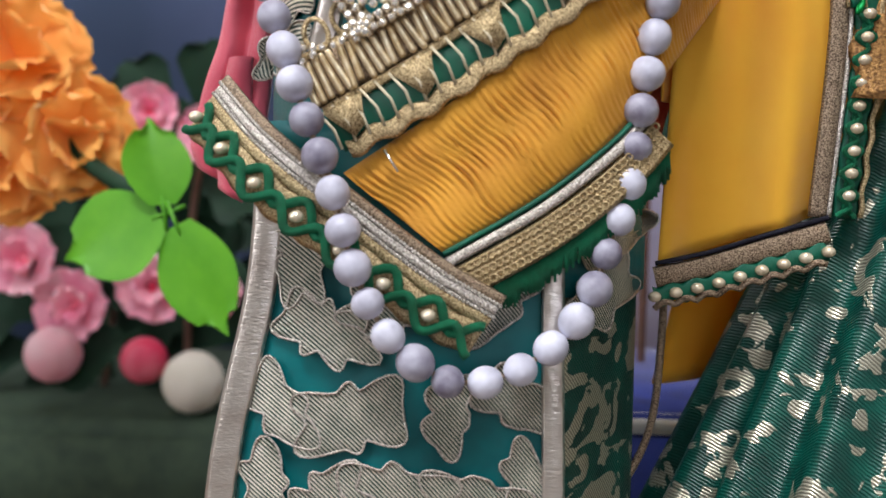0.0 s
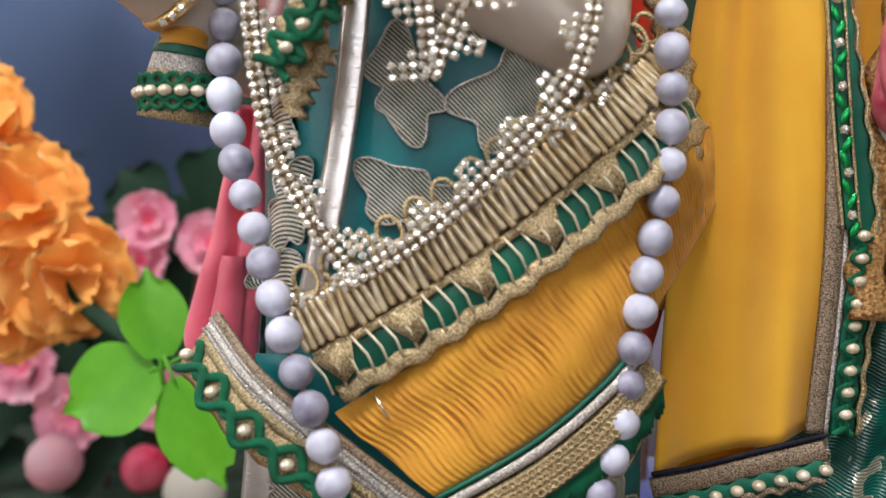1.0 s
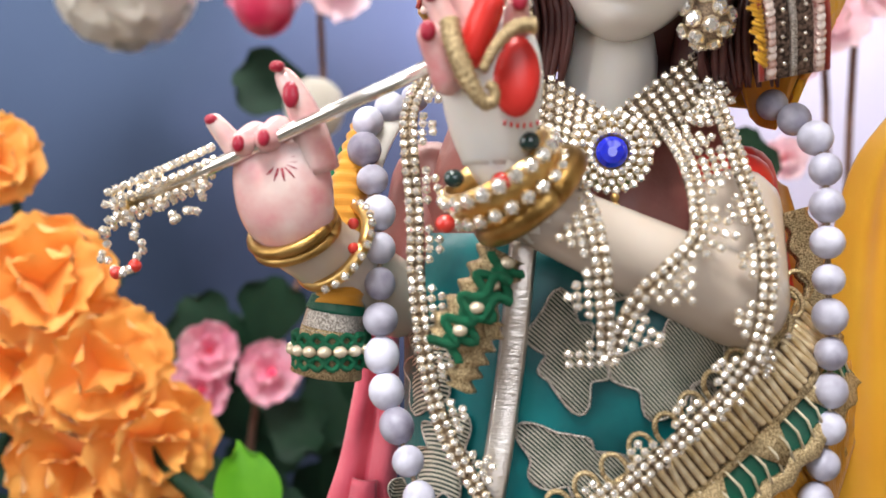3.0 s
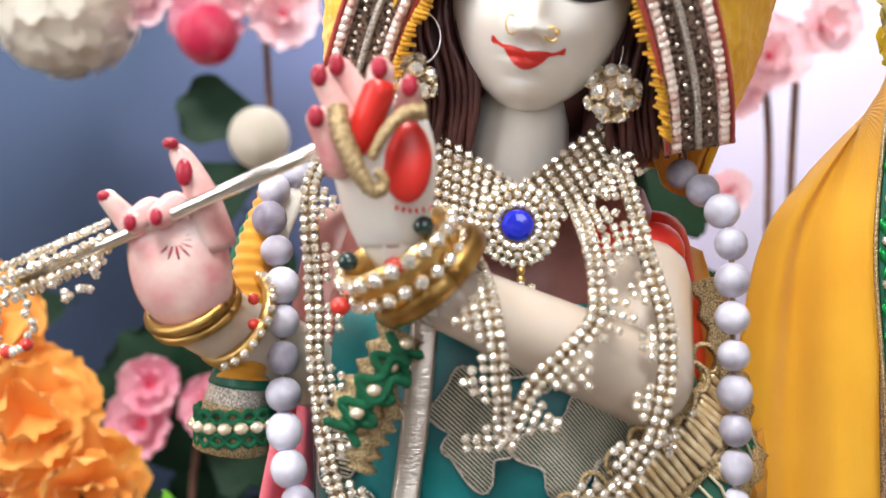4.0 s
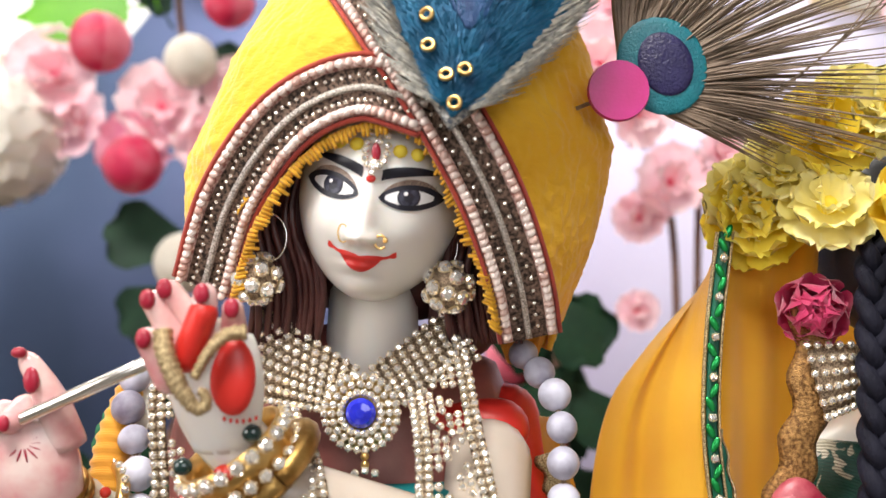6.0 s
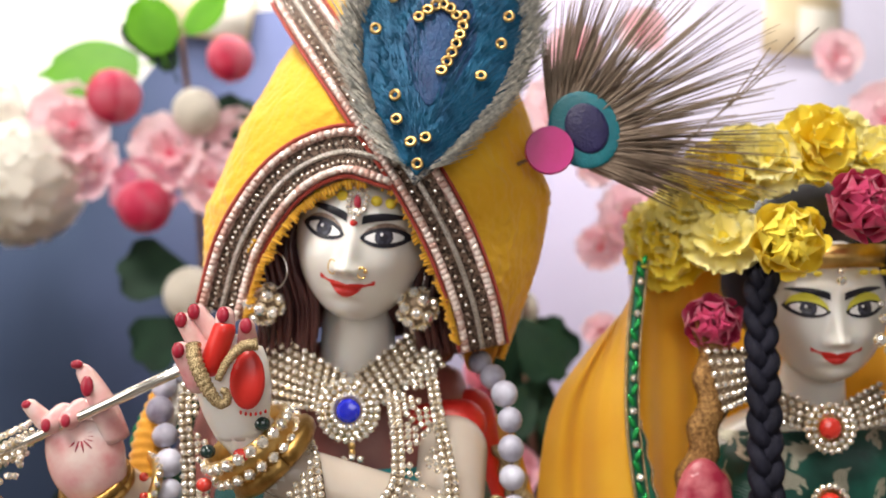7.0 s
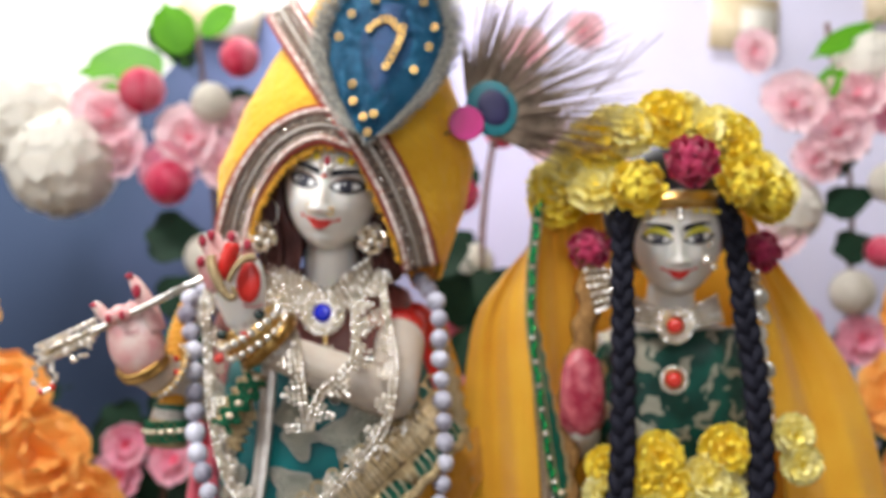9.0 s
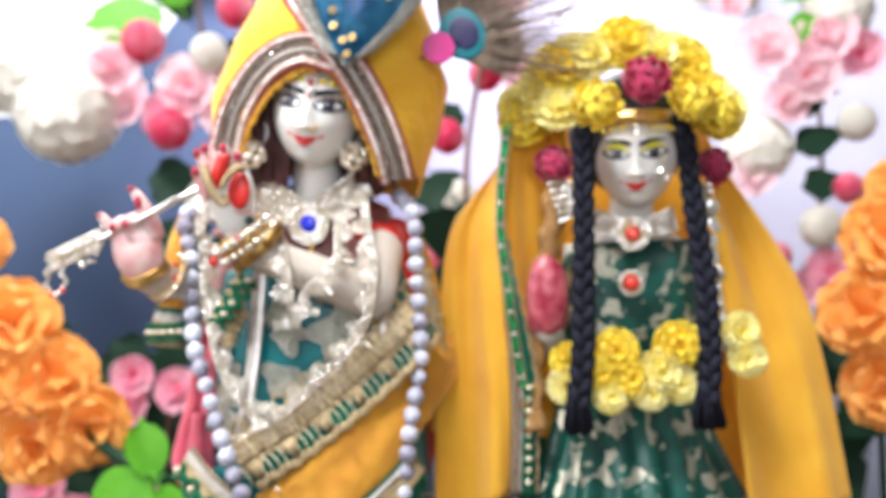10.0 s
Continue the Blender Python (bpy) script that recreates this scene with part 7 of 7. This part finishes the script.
def shawl():
    s = thing("shawl", "yellow cotton shawl with gold and green lace edges", "shawl")
    fold = lambda f, a: (lambda u, v: a * (0.3 + 0.7 * u) * math.sin(f * v + 1.5 * u) + 0.0012 * math.sin(17 * v - 5 * u))
    outer = [(0.158, 0.308, 0.490), (0.131, 0.300, 0.455), (0.101, 0.296, 0.424), (0.0855, 0.294, 0.400), (0.0775, 0.294, 0.352), (0.0735, 0.294, 0.297), (0.0700, 0.292, 0.232)]
    inner = [(0.152, 0.290, 0.492), (0.1235, 0.280, 0.462), (0.1185, 0.278, 0.430), (0.1165, 0.277, 0.400), (0.1175, 0.277, 0.365), (0.121, 0.280, 0.310), (0.118, 0.284, 0.249)]
    bm = bmesh.new()
    sheet(bm, outer, inner, 60, 36, 0.0015, fold(8.5, 0.0042))
    part("side_panel", bm, YELLOW_CLOTH, s)
    # the back fall, seen between the side panel and the dress
    bm = bmesh.new()
    sheet(bm, [(0.160, 0.335, 0.49), (0.138, 0.350, 0.42), (0.105, 0.352, 0.30), (0.078, 0.350, 0.182)], [(0.240, 0.345, 0.49), (0.262, 0.360, 0.42), (0.280, 0.365, 0.30), (0.285, 0.370, 0.20)], 50, 40, 0.002, fold(15.0, 0.004))
    part("back_fall", bm, YELLOW_CLOTH, s)
    bm = bmesh.new()
    sheet(bm, [(0.122, 0.284, 0.462), (0.118, 0.284, 0.41), (0.118, 0.288, 0.35), (0.122, 0.298, 0.26)], [(0.158, 0.288, 0.462), (0.156, 0.298, 0.41), (0.150, 0.304, 0.35), (0.146, 0.306, 0.26)], 40, 16, 0.0015, fold(8.0, 0.003))
    part("inner_fold", bm, YELLOW_CLOTH, s)
    outer2 = [(0.236, 0.315, 0.480), (0.256, 0.305, 0.432), (0.278, 0.300, 0.393), (0.296, 0.298, 0.355), (0.307, 0.296, 0.300), (0.316, 0.295, 0.235)]
    inner2 = [(0.230, 0.300, 0.480), (0.238, 0.292, 0.432), (0.243, 0.290, 0.393), (0.245, 0.288, 0.355), (0.248, 0.288, 0.300), (0.252, 0.288, 0.225)]
    bm = bmesh.new()
    sheet(bm, inner2, outer2, 60, 24, 0.0015, fold(9.0, 0.0045))
    part("side_panel", bm, YELLOW_CLOTH, s)
    # lace down the inner edge and along the hem
    edge = [(x + 0.006, y - 0.004, z) for x, y, z in inner[3:]]
    for k, w, mat, label in ((-0.0068, 0.0060, BROWN_BRAID, "bronze braid"), (-0.0035, 0.0016, SILVER_BRAID, "silver beading"), (0.0010, 0.0078, GREEN_CLOTH, "green net"), (0.0058, 0.0020, GOLD_LACE, "gold edge")):
        bm = bmesh.new()
        strip(bm, [(x + k * q - 0.006 * (1 - q), y, z) for (x, y, z), q in zip(edge, (0.25, 0.6, 1.0, 1.0))], lambda u, w=w: w * min(1.0, 0.25 + 1.4 * u), 0.0010, 80, 0.0005 if k > 0 else 0.0, 14)
        part("lace", bm, mat, s, label)
    wavy_lace(s, [(x + 0.001, y - 0.001, z) for x, y, z in edge[2:]], 9, 0.0028, 0.0009)
    # higher up the lace turns edge-on: a narrow green trim with bright foil leaves
    trim = [(x - 0.0005, y - 0.005, z) for x, y, z in inner[1:4]] + [(0.1180, 0.272, 0.372), (0.1210, 0.273, 0.340), (0.1245, 0.274, 0.312)]
    for k, w, mat, label in ((0.0, 0.0038, GREEN_CLOTH, "narrow green trim"), (-0.0026, 0.0012, GOLD_LACE, "gold edge"), (0.0024, 0.0010, GOLD_LACE, "gold edge")):
        bm = bmesh.new()
        strip(bm, [(x + k, y, z) for x, y, z in trim], w, 0.0009, 80)
        part("lace", bm, mat, s, label)
    C = spline(trim, 36)
    foil = sphere_mesh("foil_leaf", 0.0016, GREEN_FOIL, 8, 6)
    for i, p in enumerate(C):
        if i % 3 == 2:
            piece("sequin", STONE, s, Matrix.Translation(Vector(p) + Vector((0, -0.0018, 0))) @ jitter(30) @ Matrix.Diagonal((1.1, 1, 1.1, 1)))
        else:
            piece("foil_leaf", foil, s, Matrix.Translation(Vector(p) + Vector((0.0006 * (-1) ** i, -0.0013, 0))) @ pose(0, 0, 0, 0, 25 * (-1) ** i, 0) @ Matrix.Diagonal((0.75, 0.5, 1.6, 1)))
    hem = [(0.069, 0.288, 0.2330), (0.085, 0.2865, 0.2370), (0.102, 0.2830, 0.2430), (0.120, 0.2800, 0.2490)]
    for k, w, mat, label in ((0.0, 0.0016, BLACK_HAIR, "dark piping"), (-0.0045, 0.0070, BROWN_BRAID, "bronze braid"), (-0.0105, 0.0065, GREEN_CLOTH, "green net")):
        bm = bmesh.new()
        strip(bm, [(x, y - 0.002, z + k) for x, y, z in hem], w, 0.0010, 50, 0.0008 if k < -0.008 else 0.0, 7)
        part("lace", bm, mat, s, label)
    C = spline([(x, y - 0.0035, z - 0.0105) for x, y, z in hem], 8)
    for p in C:
        piece("bead", LACE_BEAD, s, Matrix.Translation(p))
    bm = bmesh.new()
    C = spline([(x, y - 0.0030, z - 0.0145) for x, y, z in hem], 60)
    tube(bm, [p + np.array([0, 0, 0.0016 * abs(math.sin(i * 0.42))]) for i, p in enumerate(C)], 0.0011, 6)
    part("scallop", bm, BROWN_BRAID, s, "bronze scalloped edge")
    bm = bmesh.new()
    C = spline([(0.0745, 0.300, 0.245), (0.0735, 0.298, 0.205), (0.0700, 0.297, 0.175), (0.058, 0.295, 0.150)], 40)
    tube(bm, C, 0.0013, 8)
    part("edging", bm, BROWN_BRAID, s, "bronze edging")
    # gold embroidered border by the raised palm
    bm = bmesh.new()
    strip(bm, [(0.148, 0.270, 0.440), (0.146, 0.272, 0.405), (0.138, 0.277, 0.370), (0.132, 0.278, 0.330), (0.130, 0.274, 0.285)], 0.0125, 0.0016, 60, 0.0015, 8)
    part("border", bm, EMBROIDERY, s, "brown-gold embroidered border")


def braids():
    for pts in ([(0.172, 0.272, 0.466), (0.1655, 0.264, 0.452), (0.1625, 0.258, 0.410), (0.1600, 0.254, 0.367), (0.1570, 0.252, 0.325), (0.1530, 0.252, 0.300)], [(0.218, 0.276, 0.464), (0.2235, 0.270, 0.450), (0.2250, 0.264, 0.410), (0.2275, 0.258, 0.367), (0.2270, 0.254, 0.325), (0.2240, 0.253, 0.300)]):
        b = thing("braid", "long black plaited yarn braid with a flared end", "braid", "braids")
        for k in range(3):
            n = 150
            C = spline(pts, n)
            P = []
            for i, p in enumerate(C):
                a = 2 * math.pi * i / 26 + 2 * math.pi * k / 3
                P.append(p + np.array([0.0036 * math.sin(a), 0.0022 * math.sin(2 * a), 0.0]))
            bm = bmesh.new()
            tube(bm, P, [0.0026 + 0.0011 * (i / n) for i in range(n + 1)], 8)
            part("strand", bm, BLACK_HAIR, b)
        bm = bmesh.new()
        e = Vector(pts[-1])
        for k in range(70):
            a = random.uniform(0, 6.28)
            r = random.uniform(0, 1)
            tube(bm, [e + Vector((0.003 * math.cos(a), 0.002 * math.sin(a), 0.014)), e + Vector((0.006 * r * math.cos(a), 0.004 * r * math.sin(a), 0.004)), e + Vector((0.0095 * r * math.cos(a), 0.006 * r * math.sin(a), -0.011 - 0.004 * random.random()))], 0.0010, 5)
        part("tuft", bm, BLACK_HAIR, b, "flared yarn tuft")


def second_jewels():
    n = thing("collar_necklace", "rhinestone collar with a red stone pendant", "necklace")
    panel_of_stones(n, ((0.171, 0.282, 0.4120), (0.191, 0.276, 0.4010), (0.1880, 0.272, 0.3930), (0.170, 0.277, 0.3985)), 8, 5)
    panel_of_stones(n, ((0.194, 0.276, 0.4010), (0.217, 0.284, 0.4100), (0.2180, 0.279, 0.3970), (0.1960, 0.272, 0.3930)), 8, 5)
    gem(n, "red_gem", (0.1910, 0.2700, 0.3950), 0.0042, RED_GEM, ((1.5, 14), (2.1, 20)))
    gem(n, "red_gem", (0.1885, 0.2680, 0.3670), 0.0042, RED_GEM, ((1.55, 16),))
    p = thing("side_ornament", "white rhinestone net ornament beside the face", "jewel", "side ornaments")
    panel_of_stones(p, ((0.145, 0.268, 0.4260), (0.162, 0.268, 0.4260), (0.1600, 0.266, 0.4080), (0.150, 0.266, 0.4040)), 6, 6)
    p = thing("side_ornament", "white rhinestone net ornament beside the face", "jewel", "side ornaments")
    panel_of_stones(p, ((0.226, 0.276, 0.4220), (0.238, 0.278, 0.4220), (0.2400, 0.276, 0.3980), (0.230, 0.274, 0.3980)), 4, 7)
    r = thing("nose_ornament", "large clear rhinestone nose ornament", "jewel")
    for dx, dz, sc in ((0, 0, 2.0), (0.002, 0.008, 1.5), (0.003, -0.004, 1.4), (0.0015, 0.0135, 1.0)):
        piece("stone", STONE, r, Matrix.Translation((0.2065 + dx, 0.2570, 0.4285 + dz)) @ jitter(20) @ Matrix.Diagonal((sc, sc, sc, 1)))
    h = thing("headband", "gold headband with tiny yellow stones", "headband")
    bm = bmesh.new()
    C = [(0.1965 + 0.0260 * math.sin(a), 0.2880 - 0.0290 * math.cos(a), 0.4600) for a in np.linspace(-1.35, 1.35, 30)]
    rings = [[Vector(p) + Vector((0, 0, -0.004)), Vector(p) + Vector((0, 0, 0.005)), Vector(p) * 1.0 + Vector((0, 0.0015, 0.005)), Vector(p) + Vector((0, 0.0015, -0.004))] for p in C]
    loft(bm, rings)
    part("band", bm, GOLD, h)
    dot = sphere_mesh("dot", 0.0014, YELLOW_PETAL, 8, 6)
    for a in (-0.85, -0.62, -0.40, 0.25, 0.45, 0.68, 0.9):
        piece("dot", dot, h, Matrix.Translation((0.1965 + 0.0262 * math.sin(a), 0.2870 - 0.0292 * math.cos(a), 0.4540)) @ Matrix.Diagonal((1.3, 0.7, 0.8, 1)))
    for sc, dz in ((1.5, 0.0), (1.0, 0.0035)):
        piece("stone", STONE, h, Matrix.Translation((0.1935, 0.2565, 0.4510 + dz)) @ Matrix.Diagonal((sc, sc, sc, 1)))
    c = thing("silver_tassel", "hanging strip of silver foil discs", "ornament")
    for k in range(7):
        bm = bmesh.new()
        ball(bm, (0.2365 + 0.0012 * math.sin(k * 2), 0.270, 0.408 - 0.0095 * k), (0.0045, 0.0012, 0.0052), 0, 10, 6, pose(0, 0, 0, random.uniform(-20, 20), 0, random.uniform(-30, 30)))
        part("disc", bm, SILVER, c)


def second_flowers():
    Y = [petal_mesh("petal", YELLOW_PETAL, 0.0064, 0.0110, 0.001, 0.0015, 0.0006, s) for s in (41, 42)]
    PY = [petal_mesh("petal", PALE_YELLOW_PETAL, 0.0058, 0.0110, 0.001, 0.0012, 0.0008, s) for s in (43, 44)]
    R = [petal_mesh("petal", ROSE_PETAL, 0.0098, 0.0115, 0.0052, 0.0028, 0.0003, s) for s in (45, 46)]
    YR = [petal_mesh("petal", YELLOW_PETAL, 0.0098, 0.0115, 0.0052, 0.0028, 0.0003, s) for s in (47, 48)]
    rose_rings = ((6, 78, 1.0, 0), (6, 60, 0.95, 0.001), (5, 42, 0.85, 0.002), (5, 24, 0.75, 0.003), (4, 8, 0.62, 0.004))
    f = bloom("rose", "magenta cloth rose in the flower crown", "flower", "magenta roses", R, rose_rings)
    scatter(f, [(0.1985, 0.250, 0.4760, 0.0150, (0, -1, 0.2)), (0.1495, 0.276, 0.4370, 0.0125, (-0.2, -1, 0)), (0.2405, 0.286, 0.4330, 0.0120, (0.3, -1, 0))], 0.0125)
    f = bloom("rose", "bright yellow cloth rose in the flower crown", "flower", "yellow roses", YR, rose_rings)
    scatter(f, [(0.1715, 0.254, 0.4655, 0.0155, (-0.1, -1, 0.1)), (0.2245, 0.258, 0.4660, 0.0145, (0.1, -1, 0.1)), (0.240, 0.264, 0.4600, 0.0130, (0.3, -1, 0))], 0.0125)
    f = bloom("chrysanthemum", "yellow cloth chrysanthemum in the flower crown", "flower", "yellow chrysanthemums", Y, ((8, 85, 1.1, 0), (7, 64, 0.95, 0.001), (5, 38, 0.75, 0.002)))
    arc = [(0.140, 0.282, 0.466), (0.147, 0.278, 0.481), (0.160, 0.272, 0.492), (0.178, 0.268, 0.500), (0.196, 0.266, 0.503), (0.214, 0.268, 0.499), (0.231, 0.272, 0.490), (0.245, 0.278, 0.476), (0.249, 0.282, 0.460), (0.158, 0.268, 0.470), (0.236, 0.270, 0.474)]
    scatter(f, [(x - 0.006, y, z, 0.0165, (random.uniform(-0.5, 0.5), -1, random.uniform(0, 0.6))) for x, y, z in arc[::2]], 0.0115)
    g = bloom("chrysanthemum", "pale yellow cloth chrysanthemum in the flower crown", "flower", "pale yellow chrysanthemums", PY, ((8, 85, 1.1, 0), (7, 64, 0.95, 0.001), (5, 38, 0.75, 0.002)), None, YELLOW_PETAL, 0.003)
    scatter(g, [(x - 0.005, y, z - 0.002, 0.0152, (random.uniform(-0.5, 0.5), -1, random.uniform(0, 0.6))) for x, y, z in arc[1::2] + [(0.137, 0.284, 0.474), (0.152, 0.280, 0.490), (0.206, 0.272, 0.507), (0.225, 0.275, 0.499), (0.254, 0.284, 0.468), (0.170, 0.274, 0.502)]], 0.0115)
    w = copy_thing(f, Matrix.Identity(4))
    tagged(w, "yellow cloth chrysanthemum in the waist garland", "", "waist garland flowers")
    scatter(w, [(0.176, 0.258, 0.3300, 0.0130, (0, -1, 0)), (0.184, 0.258, 0.3150, 0.0125, (0, -1, 0)), (0.210, 0.258, 0.3320, 0.0140, (0, -1, 0)), (0.150, 0.262, 0.3250, 0.0110, (0, -1, 0)), (0.168, 0.258, 0.3180, 0.0100, (0, -1, 0))], 0.0115)
    w = copy_thing(g, Matrix.Identity(4))
    tagged(w, "pale yellow cloth chrysanthemum in the waist garland", "", "waist garland flowers")
    scatter(w, [(0.200, 0.256, 0.3180, 0.0130, (0, -1, 0)), (0.194, 0.256, 0.3070, 0.0110, (0, -1, -0.2)), (0.148, 0.260, 0.3120, 0.0110, (0, -1, 0)), (0.172, 0.257, 0.3050, 0.0100, (0, -1, 0)), (0.210, 0.257, 0.3100, 0.0110, (0, -1, 0)), (0.246, 0.262, 0.3380, 0.0110, (0, -1, 0)), (0.249, 0.262, 0.3230, 0.0110, (0, -1, 0))], 0.0115)


second_statue(), second_dress(), shawl(), braids(), second_jewels(), second_flowers()
orange_flowers(), leaves(), blossoms(), buds()
